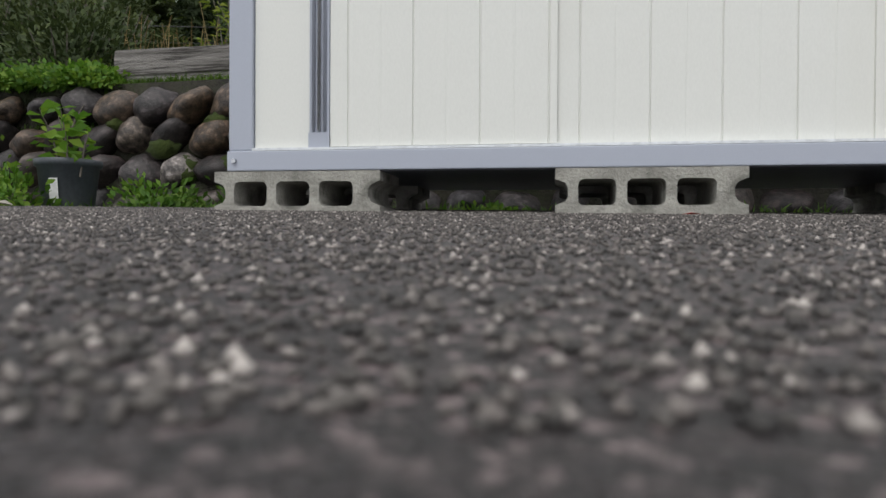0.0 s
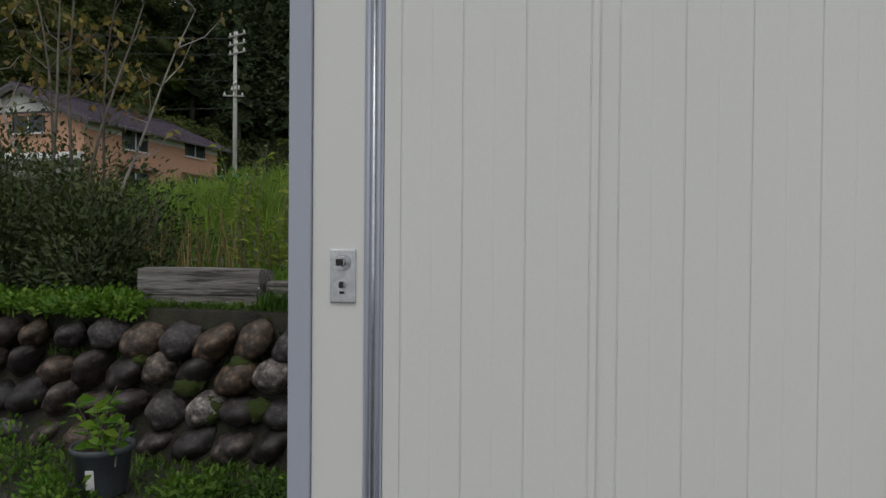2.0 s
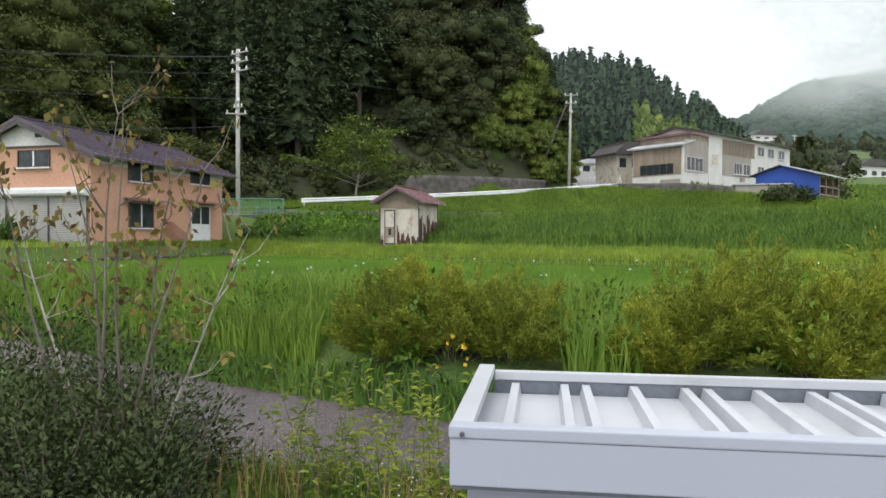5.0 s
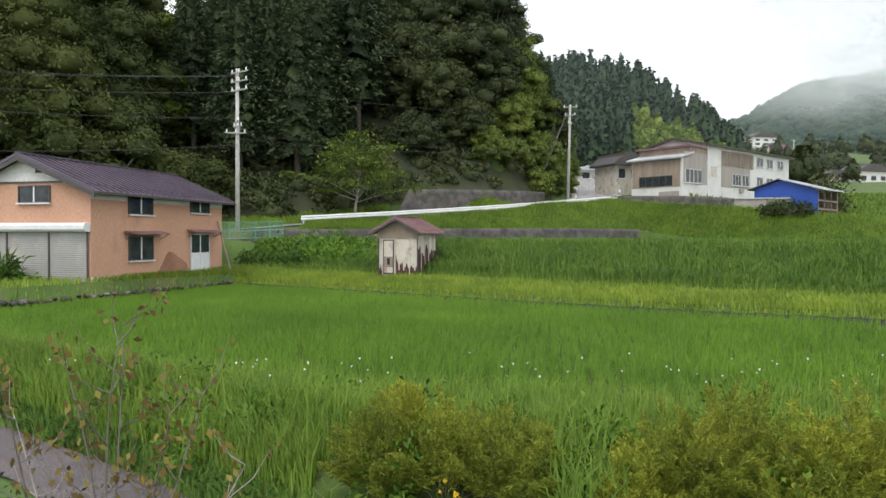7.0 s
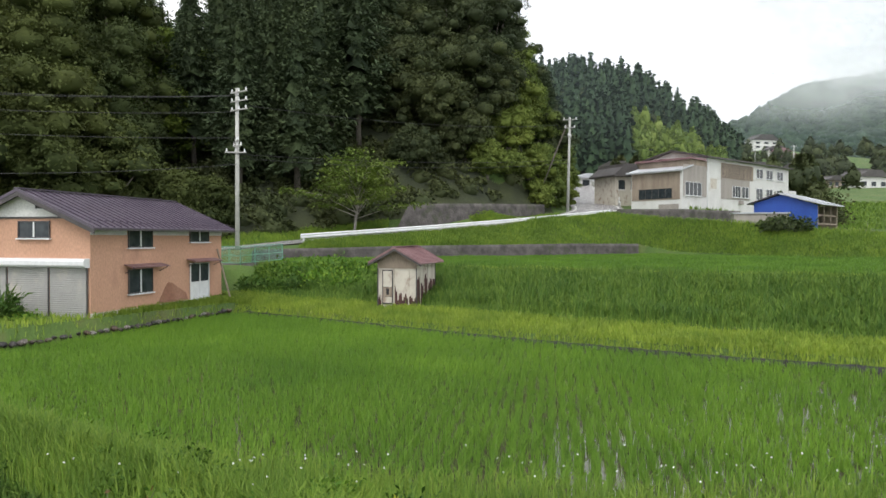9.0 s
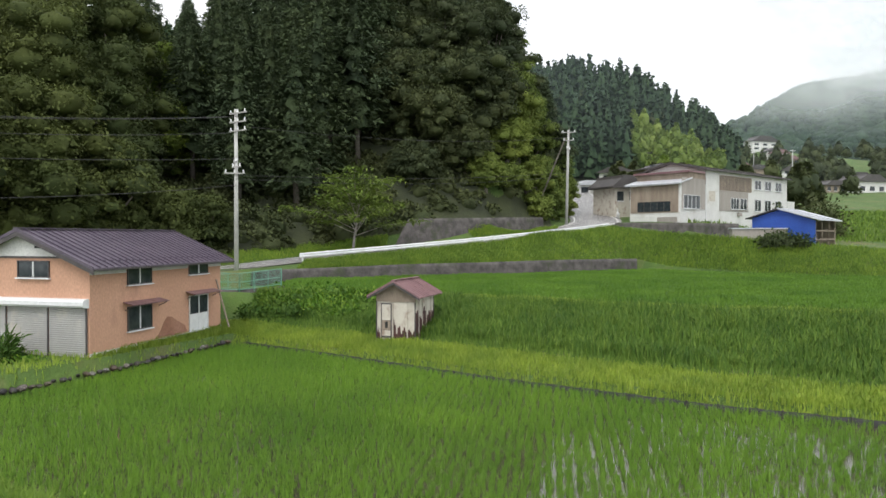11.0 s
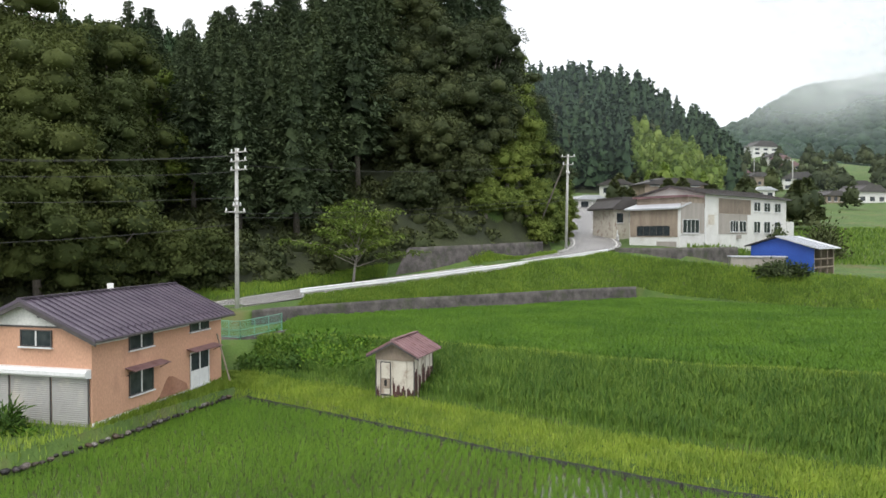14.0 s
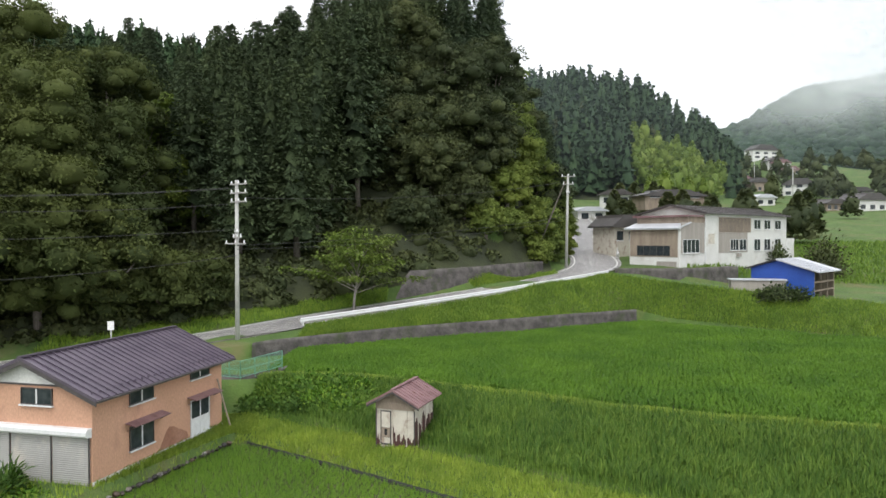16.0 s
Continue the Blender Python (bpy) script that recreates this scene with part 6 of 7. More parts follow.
def wob(x, y, s, seed=0.0):
    return np.vectorize(lambda a, b: noise.noise((a * s, b * s, seed)))(x, y)


def ridge2(x, y):
    y = np.asarray(y, float)
    x = np.asarray(x, float) * 415 / y
    top = np.interp(x, [-60, 20, 57, 91, 115, 135, 159, 173, 186, 200], [40, 78, 93, 95, 88, 76, 62, 48, 30, 20])
    foot = np.interp(y, [240, 290, 350, 415, 480], [0.0, 0.36, 0.66, 1.0, 0.8])
    return 14 + (top - 14) * foot + 2.5 * wob(x, y, 0.03)


def mountain3(x, y):
    top = np.interp(x, [300, 430, 540, 590, 680, 790, 860, 1000, 1300, 2000], [120, 150, 205, 240, 275, 298, 300, 285, 300, 260])
    foot = np.interp(y, [800, 950, 1100, 1300, 1500], [0.1, 0.42, 0.72, 1.0, 0.9])
    return 40 + (top - 40) * foot + 26 * wob(x, y, 0.006, 2.0) + 9 * wob(x, y, 0.02, 5.0)


def ridge0(x, y):
    top = np.interp(x, [-400, -220, -150, -100, -40, 20], [135, 112, 103, 97, 80, 55])
    return 30 + (top - 30) * np.interp(y, [230, 360, 420], [0.2, 1.0, 0.9]) + 3 * wob(x, y, 0.03, 8.0)


hill_object("hill_ridge", np.linspace(-60, 205, 70), np.linspace(240, 480, 40), ridge2, M["forest_floor"], "wooded ridge across the valley")
hill_object("hill_mountain", np.linspace(300, 2000, 140), np.linspace(800, 1500, 60), mountain3, M["mountain_wood"], "hazy blue-grey wooded mountain under low cloud")
hill_object("hill_back", np.linspace(-420, 20, 60), np.linspace(230, 420, 30), ridge0, M["far_cedar"], "wooded hill behind the forest")


def far_wood(name, n, xr, yr, height, h0, h1, mat, seed, label, per=46, r=0.17, keep=None, core="cone"):
    """Many small far trees as one stand."""
    rng = np.random.default_rng(seed)
    x, y = rng.uniform(*xr, n), rng.uniform(*yr, n)
    if keep is not None:
        k = keep(x, y)
        x, y = x[k], y[k]
    z = height(x, y)
    hh = rng.uniform(h0, h1, len(x))
    idx = np.repeat(np.arange(len(x)), per)
    t = rng.uniform(0.12, 1.0, len(idx))
    a = rng.uniform(0, 2 * np.pi, len(idx))
    rad = hh[idx] * r * (1.04 - t) ** 0.7 * rng.uniform(0.5, 1, len(idx))
    p = np.stack([x[idx] + np.cos(a) * rad, y[idx] + np.sin(a) * rad, z[idx] + t * hh[idx]], -1)
    d = unit(np.stack([np.cos(a), np.sin(a), rng.uniform(0.0, 1.2, len(idx))], -1))
    if core:
        foot = np.stack([x, y, z], -1)
        if core == "cone":
            c = cones(foot, hh, hh * r * 0.9, seed, 4, 8)
        else:
            c = blobs(foot + np.stack([hh * 0, hh * 0, hh * 0.5], -1), np.stack([hh * r * 0.62, hh * r * 0.62, hh * 0.33], -1) * (1.5 if per < 10 else 1.0), seed, 2 if per > 100 else 1, 0.25)
        tagged(from_arrays(name, *c, mat, smooth=True), label, "woods", kind="stuff")
    ln = hh[idx] * rng.uniform(0.09, 0.17, len(idx)) * (1.25 - 0.6 * t)
    v, f = kites(p - d * (ln * 0.4)[:, None], d, ln, ln * 0.75, 0.2, rng)
    return tagged(leafy(name, (v, f), mat, None, np.stack([x[idx], y[idx], p[:, 2] - hh[idx] * 0.08], -1)), label, "woods", kind="stuff")


def on_ridge(x, y):
    return np.maximum(ridge2(x, y), ground_z(x, y))


far_wood("far_cedar_wood", 1500, (-50, 186), (262, 440), ridge2, 13, 25, M["far_cedar"], 3, "dense dark cedar wood on the ridge", keep=lambda x, y: (x * 415 / y < 178) & ~((x * 415 / y > 110) & (x * 415 / y < 170) & (y < 345)))
far_wood("bamboo_grove", 260, (60, 140), (235, 345), on_ridge, 7, 13, M["bamboo"], 4, "pale green bamboo grove at the foot of the ridge", core="blob", per=260, r=0.30, keep=lambda x, y: (x * 415 / y > 112) & (x * 415 / y < 168))
far_wood("mixed_wood", 420, (-30, 190), (265, 410), on_ridge, 8, 15, M["broad"], 14, "broadleaf trees mixed into the ridge wood", core="blob", per=90, r=0.34, keep=lambda x, y: (x * 415 / y < 182) & (wob(x, y, 0.02, 4.0) > -0.05) & ~((x * 415 / y > 110) & (x * 415 / y < 170) & (y < 345)))
far_wood("back_wood", 700, (-330, 10), (300, 400), ridge0, 14, 22, M["far_cedar"], 6, "cedar wood on the hill behind the forest")
far_wood("roadside_wood", 60, (26, 70), (120, 210), lambda x, y: ground_z(x, y), 4, 9, M["broad"], 7, "mixed trees around the village houses", core="blob", per=700, r=0.42, keep=lambda x, y: np.abs(x - 0.2 * y) > 7)
far_wood("village_wood", 110, (110, 290), (230, 430), lambda x, y: ground_z(x, y), 4, 11, M["broad"], 8, "scattered trees between fields and village houses", core="blob", per=320, r=0.42)


def understory():
    """Low bushes and ferns that close the edge of the forest."""
    rng = np.random.default_rng(91)
    n, per = 520, 170
    x = rng.uniform(-46, 15, n)
    edge = np.interp(x, [-46, -24, -12, 5, 12, 16], [46, 61.5, 71.0, 82.5, 91.5, 99])
    y = edge + rng.uniform(0, 20, n)
    r = rng.uniform(0.7, 1.9, n)
    idx = np.repeat(np.arange(n), per)
    low = np.stack([x, y, ground_z(x, y) - 0.1], -1)
    tagged(from_arrays("forest_undergrowth", *blobs(low, np.stack([r, r, r * 0.9], -1) * 0.6, 92, 2, 0.2), M["broad"], smooth=True), "dark green undergrowth along the forest edge", "undergrowth", kind="stuff")
    q = unit(rng.normal(size=(len(idx), 3)))
    q[:, 2] = np.abs(q[:, 2])
    p = np.stack([x, y, ground_z(x, y) - 0.1], -1)[idx] + q * (r[idx] * rng.uniform(0.6, 1.05, len(idx)))[:, None] * [1, 1, 0.9]
    d = unit(q + rng.normal(size=(len(idx), 3)) * 0.5)
    ln = rng.uniform(0.25, 0.55, len(idx))
    v, f = kites(p, d, ln, ln * 0.6, 0.25, rng)
    return tagged(leafy("forest_undergrowth", (v, f), M["broad"], None, np.stack([x, y, ground_z(x, y) - 0.3], -1)[idx]), "dark green undergrowth along the forest edge", "undergrowth", kind="stuff")


understory()


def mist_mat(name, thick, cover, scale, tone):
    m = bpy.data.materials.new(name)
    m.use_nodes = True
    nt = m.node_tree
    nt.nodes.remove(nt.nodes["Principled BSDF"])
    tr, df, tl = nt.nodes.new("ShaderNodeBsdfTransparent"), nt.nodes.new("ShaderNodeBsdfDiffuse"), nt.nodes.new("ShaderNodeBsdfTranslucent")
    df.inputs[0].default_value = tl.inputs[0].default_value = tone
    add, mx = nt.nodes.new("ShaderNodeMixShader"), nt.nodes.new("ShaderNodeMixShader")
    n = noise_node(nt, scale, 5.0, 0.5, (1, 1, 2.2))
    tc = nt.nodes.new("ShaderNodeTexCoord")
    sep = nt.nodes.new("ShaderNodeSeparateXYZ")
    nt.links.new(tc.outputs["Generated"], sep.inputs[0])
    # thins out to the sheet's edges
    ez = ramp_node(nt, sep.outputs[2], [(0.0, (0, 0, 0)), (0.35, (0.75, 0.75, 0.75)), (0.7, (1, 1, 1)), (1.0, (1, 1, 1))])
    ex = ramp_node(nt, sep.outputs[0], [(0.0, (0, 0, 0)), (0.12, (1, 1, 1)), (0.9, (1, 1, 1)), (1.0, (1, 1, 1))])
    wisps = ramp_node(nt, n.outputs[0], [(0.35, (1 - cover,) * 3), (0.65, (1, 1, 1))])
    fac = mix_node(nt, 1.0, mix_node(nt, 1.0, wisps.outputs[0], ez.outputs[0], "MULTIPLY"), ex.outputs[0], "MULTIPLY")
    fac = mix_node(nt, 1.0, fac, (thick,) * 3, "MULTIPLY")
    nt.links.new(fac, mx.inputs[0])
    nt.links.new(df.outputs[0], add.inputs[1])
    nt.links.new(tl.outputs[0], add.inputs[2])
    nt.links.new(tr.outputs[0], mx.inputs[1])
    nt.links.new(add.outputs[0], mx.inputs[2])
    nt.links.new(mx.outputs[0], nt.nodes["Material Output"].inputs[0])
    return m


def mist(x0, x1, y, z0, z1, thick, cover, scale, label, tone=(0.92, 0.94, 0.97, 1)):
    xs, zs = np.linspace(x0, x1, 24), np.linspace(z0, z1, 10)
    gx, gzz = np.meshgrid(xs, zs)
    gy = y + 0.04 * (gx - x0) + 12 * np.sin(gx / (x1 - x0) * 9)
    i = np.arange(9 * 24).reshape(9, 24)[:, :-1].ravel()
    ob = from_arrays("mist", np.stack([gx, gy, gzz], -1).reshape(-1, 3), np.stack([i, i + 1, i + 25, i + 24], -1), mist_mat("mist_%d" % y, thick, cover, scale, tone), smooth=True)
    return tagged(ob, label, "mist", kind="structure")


# two tinted see-through sheets put in the haze of distance, two white ones low cloud
mist(-20, 320, 232, 12, 150, 0.11, 0.5, 0.01, "thin bluish sheet standing in for haze before the wooded ridge", (0.62, 0.70, 0.78, 1))
mist(150, 1600, 700, 20, 420, 0.20, 0.2, 0.004, "pale bluish sheet standing in for haze before the mountain", (0.50, 0.58, 0.70, 1))
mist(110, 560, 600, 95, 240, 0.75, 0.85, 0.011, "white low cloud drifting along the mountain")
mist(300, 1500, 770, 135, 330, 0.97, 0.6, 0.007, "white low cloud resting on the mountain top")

far_wood("mountain_wood", 6500, (380, 1350), (880, 1310), mountain3, 14, 24, M["far_cedar"], 12, "forest covering the distant mountain", per=6, r=0.6, core="blob")
far_wood("village_wood", 26, (95, 200), (170, 260), lambda x, y: ground_z(x, y), 3, 7, M["broad"], 13, "hedges and small trees between the village fields", core="blob", per=320, r=0.45)


def paddy_edging():
    """Dark plastic board along the back edge of the lower paddy, with short stakes."""
    xs = np.linspace(-11.0, 24, 70)
    ys, zs = along("paddy_back", xs, -0.06)
    edge = thing("paddy_edging", None, "black plastic edging board with stakes along the paddy", "edging")
    v = np.concatenate([np.stack([xs, ys, zs], -1), np.stack([xs, ys, zs + 0.30 + 0.015 * np.sin(xs * 5)], -1), np.stack([xs, ys + 0.03, zs + 0.30 + 0.015 * np.sin(xs * 5)], -1)])
    i = np.arange(69)
    from_arrays("board", v, np.concatenate([np.stack([i, i + 1, i + 71, i + 70], -1), np.stack([i + 70, i + 71, i + 141, i + 140], -1)]), M["black"], edge)
    for x in np.arange(-10.6, 23, 0.9):
        y, z = along("paddy_back", [x], -0.10)
        boxpart("stake", (x - 0.025, y[0] - 0.025, z[0] - 0.1, x + 0.025, y[0] + 0.02, z[0] + 0.34), M["frame_dark"], edge)


paddy_edging()


def edge_stones():
    """A row of small flat stones along the paddy edge in front of the house."""
    rng = random.Random(14)
    row = thing("stone_edging", None, "row of small pale stones edging the paddy by the house", "stone edging")
    me = boulder(40, 0.16, 0.12, 0.10)
    pts = [np.array([-19.3, 20.2]), np.array([-16.0, 25.9]), np.array([-14.1, 30.8]), np.array([-11.8, 37.7])]
    for p, q in zip(pts, pts[1:]):
        n = int(np.linalg.norm(q - p) / 0.33)
        for k in range(n):
            c = p + (q - p) * k / n
            st = link_mesh("stone", me, None, row)
            s = rng.uniform(0.7, 1.3)
            st.matrix_world = pose(c[0] + rng.uniform(-0.08, 0.08), c[1], 1.72 + rng.uniform(-0.05, 0.05), rng.uniform(-20, 20), rng.uniform(-20, 20), rng.uniform(0, 360)) @ Matrix.Diagonal((s, s, s, 1))


edge_stones()

# ------------------------------------------------------------------ rice, bank grass and garden plants
def rice_field(name, first, last, x0, x1, row, step, per, h, w, seed, label, angle=8.0, y_max=99, thin=None):
    """Clumps in planted rows; the rows run up the field."""
    rng = np.random.default_rng(seed)
    ca, sa = math.cos(radians(angle)), math.sin(radians(angle))
    u, v = np.meshgrid(np.arange(-90, 90, row), np.arange(-90, 130, step))
    u, v = u.ravel(), v.ravel()
    x, y = u * ca + v * sa, -u * sa + v * ca
    k = (x > x0) & (x < x1) & (y > 5) & (y < y_max)
    x, y = x[k], y[k]
    x, y = x + rng.normal(0, 0.045, len(x)), y + rng.normal(0, 0.05, len(x))
    ys, _ = terrain_lines(x)
    a, b = ys[TERRACES.index(first)], ys[TERRACES.index(last)]
    k = (y > a + 0.25) & (y < b - 0.2)
    x, y = x[k], y[k]
    if thin is not None:
        k = rng.random(len(x)) < thin(x, y)
        x, y = x[k], y[k]
    z = ground_z(x, y)
    idx = np.repeat(np.arange(len(x)), per)
    p = np.stack([x[idx], y[idx], z[idx]], -1) + rng.normal(size=(len(idx), 3)) * [0.045, 0.045, 0]
    tall = 1 + 0.25 * wob(x, y, 0.25, seed)
    vv, ff = blades(p, rng.uniform(h * 0.7, h * 1.15, len(idx)) * tall[idx], np.full(len(idx), w), rng.uniform(0.1, 0.55, len(idx)), rng)
    return tagged(sward_mesh(name, vv, ff, M["rice"], rng), label, "rice", kind="stuff")


rice_field("rice_plants", "paddy_in", "paddy_back", -20, 26, 0.27, 0.17, 12, 0.42, 0.020, 31, "young green rice plants in rows in the lower paddy", 9.0, 40,
           lambda x, y: np.clip(1.05 - 0.05 * np.clip(x - 4, 0, 20) * (y < 22), 0.35, 1))
rice_field("rice_plants", "upper_in", "upper_back", -12, 44, 0.32, 0.28, 17, 0.55, 0.10, 32, "young green rice plants in rows in the upper paddy", 20.0, 80)

sward("near_bank_grass", M["grass"], 34000, "lane_far", "bank_head", -14, 14, 0.3, 0.85, 0.019, 0.7, 41, "tall green grass on the bank above the lane", lo=0.3, hi=1.25, mask=lambda x, y: ~(((x > -1.9) & (x < 0.75)) | ((x > 1.4) & (x < 6.0))) | (y > 8.6))
sward("near_bund_grass", M["grass"], 34000, "bank_head", "paddy_near", -18, 16, 0.18, 0.55, 0.018, 0.7, 42, "fresh yellow-green grass on the paddy edge", hi=1.05)
sward("lane_edge_weeds", M["grass_dark"], 5000, "lane_far", "bank_head", -9, 9, 0.12, 0.35, 0.03, 0.9, 43, "low dark green weeds beside the lane", lo=-0.04, hi=0.3)
sward("bund_grass", M["grass_yellow"], 46000, "bund", "toe", -19, 24, 0.15, 0.38, 0.035, 0.8, 44, "mown yellow-green grass along the paddy bund", lo=-0.16, hi=0.95)
sward("toe_grass", M["grass"], 6000, "toe", "bank2_low", -12, 28, 0.3, 0.6, 0.04, 0.8, 45, "green grass at the foot of the bank", lo=-0.3)
sward("upper_bank_grass", M["grass_dark"], 70000, "bank2_low", "bank2_head", -12, 34, 0.35, 0.85, 0.05, 0.7, 46, "tall dark green grass on the bank between the paddies", lo=-0.06, hi=0.93)
sward("upper_bund_grass", M["grass_yellow"], 22000, "bank2_head", "upper_in", -12, 34, 0.2, 0.5, 0.06, 0.7, 47, "yellow-green grass on the upper paddy edge", lo=-0.2)
sward("slope_grass", M["grass_slope"], 60000, "wall2_head", "road_near", -12, 46, 0.2, 0.55, 0.06, 0.9, 48, "mown green grass on the slope below the road")
sward("verge_grass", M["grass_slope"], 16000, "road_far", "verge", -32, 14, 0.25, 0.6, 0.06, 0.8, 49, "green grass verge under the forest", lo=0.1, mask=lambda x, y: (x < -6) | (y > 78))
sward("yard_grass", M["grass_yellow"], 30000, "bund", "toe", -24, -11, 0.12, 0.35, 0.045, 0.9, 50, "short grass and weeds round the house", mask=lambda x, y: (x * 0.970 + y * 0.242) > -7.45)
sward("valley_grass", M["grass_slope"], 40000, "road_far", "hill_mid", 30, 140, 0.3, 0.8, 0.16, 0.9, 51, "terraced green fields below the village", lo=0.05)


def weeds(name, n, centre, radii, leaf, mat, seed, label, clumps=12, width=0.5):
    rng = np.random.default_rng(seed)
    v, f = bush_mesh(rng, centre, radii, n, leaf, width, clumps)
    return tagged(leafy(name, (v, f), mat, None, (centre[0], centre[1], centre[2])), label, "plant", kind="stuff")


# rank weeds between hut and fence
for k, (x, y, r) in enumerate(((-10.4, 42.8, 1.4), (-8.6, 43.5, 1.5), (-6.9, 43.4, 1.3), (-9.4, 41.2, 1.2), (-7.4, 41.6, 1.2), (-5.2, 42.6, 1.1), (-11.6, 41.6, 0.9), (-5.8, 40.6, 0.9))):
    weeds("weed_clump", 1500, (x, y, gz(x, y)), (r, r, r * 0.75), 0.24, M["leaf_bright"] if k % 3 else M["grass_dark"], 60 + k, "rank green weeds growing on the bank beside the hut", 18)
weeds("round_bush", 2600, (34.4, 70.3, gz(34.4, 70.3) + 0.3), (2.5, 1.2, 1.15), 0.3, M["shrub_dark"], 70, "dark rounded bush on the grassy slope", 26)
weeds("garden_clump", 900, (-18.6, 28.6, 2.2), (1.0, 0.8, 1.0), 0.5, M["grass_dark"], 71, "tall dark grass clump in front of the shutters", 10, 0.14)
weeds("garden_clump", 700, (-17.6, 28.3, 2.1), (0.9, 0.6, 0.45), 0.2, M["leaf_bright"], 72, "leafy weeds in front of the shutters", 12)
weeds("hedge_tree", 2600, (52.5, 96, gz(52.5, 96)), (2.6, 2.4, 4.6), 0.5, M["broad"], 73, "dark conical hedge tree behind the workshop", 26)
weeds("hedge_tree", 2200, (47.5, 100, gz(47.5, 100)), (1.8, 1.8, 3.0), 0.45, M["shrub_dark"], 74, "dark evergreen beside the workshop", 22)


# broom-like olive shrubs on the near bank
def broom(x, y, r, h, seed):
    """A feathery mound: many diverging plumes of thin sprigs on fine branches."""
    rng = np.random.default_rng(seed)
    z0 = gz(x, y)
    sh = thing("broom_shrub", None, "feathery olive-green broom-like shrub on the bank above the lane", "shrub", "bank shrubs")
    m, n = 50, 19000
    a = rng.uniform(0, 2 * np.pi, m)
    q = rng.uniform(0, 1, m) ** 0.6
    lift = np.sqrt(np.clip(1.08 - q ** 2, 0, 1)) * rng.uniform(0.62, 1.22, m)
    tip = np.stack([np.cos(a) * r * q, np.sin(a) * r * q, h * lift], -1) * [1.15, 1.15, 1.0]
    root = tip * [0.3, 0.3, 0.0]
    k = rng.integers(0, m, n)
    t = rng.uniform(0.12, 1.0, n) ** 0.8
    p = root[k] + (tip - root)[k] * t[:, None] + rng.normal(size=(n, 3)) * [0.055, 0.055, 0.04] * (1.15 - 0.75 * t)[:, None]
    p[:, 2] = np.maximum(p[:, 2], 0.0)
    d = unit(unit((tip - root)[k]) + rng.normal(size=(n, 3)) * 0.55 + [0, 0, 0.35])
    ln = rng.uniform(0.03, 0.10, n)
    v, f = kites(p + [x, y, z0], d, ln, ln * 0.15, 0.25, rng)
    tagged(from_arrays("sprig", v, f, M["shrub_olive"], sh), kind="stuff")
    bm = bmesh.new()
    for j in range(0, m, 3):
        tube(bm, [(x + root[j, 0], y + root[j, 1], z0 - 0.05), (x + tip[j, 0] * 0.6, y + tip[j, 1] * 0.6, z0 + tip[j, 2] * 0.5), (x + tip[j, 0], y + tip[j, 1], z0 + tip[j, 2] * 0.95)], [0.008, 0.005, 0.002], 4, False)
    tagged(part("branch", bm, M["bark"], sh, "thin brown branches"), kind="stuff")


for k, (x, y, r, h) in enumerate(((-1.05, 7.9, 0.60, 0.95), (-0.35, 7.7, 0.62, 1.05), (0.30, 7.5, 0.55, 0.95), (-0.75, 8.4, 0.6, 0.85), (2.1, 7.2, 0.62, 0.98), (2.75, 7.4, 0.62, 1.12), (3.45, 7.1, 0.6, 1.0), (4.15, 7.3, 0.65, 1.2), (1.6, 7.0, 0.42, 0.7), (5.0, 7.2, 0.62, 1.1), (3.1, 6.7, 0.5, 0.7))):
    broom(x, y, r * 1.12, h * 0.88, 80 + k)

# leafy weeds on the bank above the lane
wr = random.Random(58)
for k in range(30):
    x = wr.uniform(-9, 8)
    ys, _ = terrain_lines(np.array([x]))
    y = float(ys[TERRACES.index("bank_head")][0]) + wr.uniform(-1.2, 1.6)
    r = wr.uniform(0.18, 0.45)
    weeds("bank_weed", 420, (x, y, gz(x, y) + 0.1), (r * 1.2, r, r * 1.1), 0.10, M["leaf_bright"] if k % 3 else M["grass_dark"], 600 + k, "leafy green weeds among the grass of the bank", 12, 0.42)

# dark clipped shrubs in the garden
for k, (x, y, r, h) in enumerate(((-3.7, 4.9, 0.75, 1.2), (-2.95, 4.55, 0.62, 1.05), (-2.30, 4.75, 0.52, 0.98), (-4.4, 5.2, 0.8, 1.25), (-2.2, 4.25, 0.36, 0.55), (-3.1, 5.6, 0.7, 1.0), (-5.2, 5.6, 0.9, 1.3))):
    rng = np.random.default_rng(100 + k)
    sh = thing("azalea_bush", None, "dense dark green azalea bush above the boulder wall", "bush", "garden bushes")
    v, f = bush_mesh(rng, (x, y, 0.86), (r, r * 0.9, h), 11000, 0.05, 0.36, 26, 0.2, 0.4)
    leafy("foliage", (v, f), M["shrub_dark"], sh, (x, y, 0.86))
    bm = bmesh.new()
    for j in range(14):
        b = j * 2.399
        tube(bm, [(x + 0.05 * math.cos(b), y + 0.05 * math.sin(b), 0.82), (x + r * 0.7 * math.cos(b), y + r * 0.6 * math.sin(b), 0.86 + h * 0.7)], [0.012, 0.003], 5, False)
    tagged(part("branch", bm, M["bark"], sh), kind="stuff")


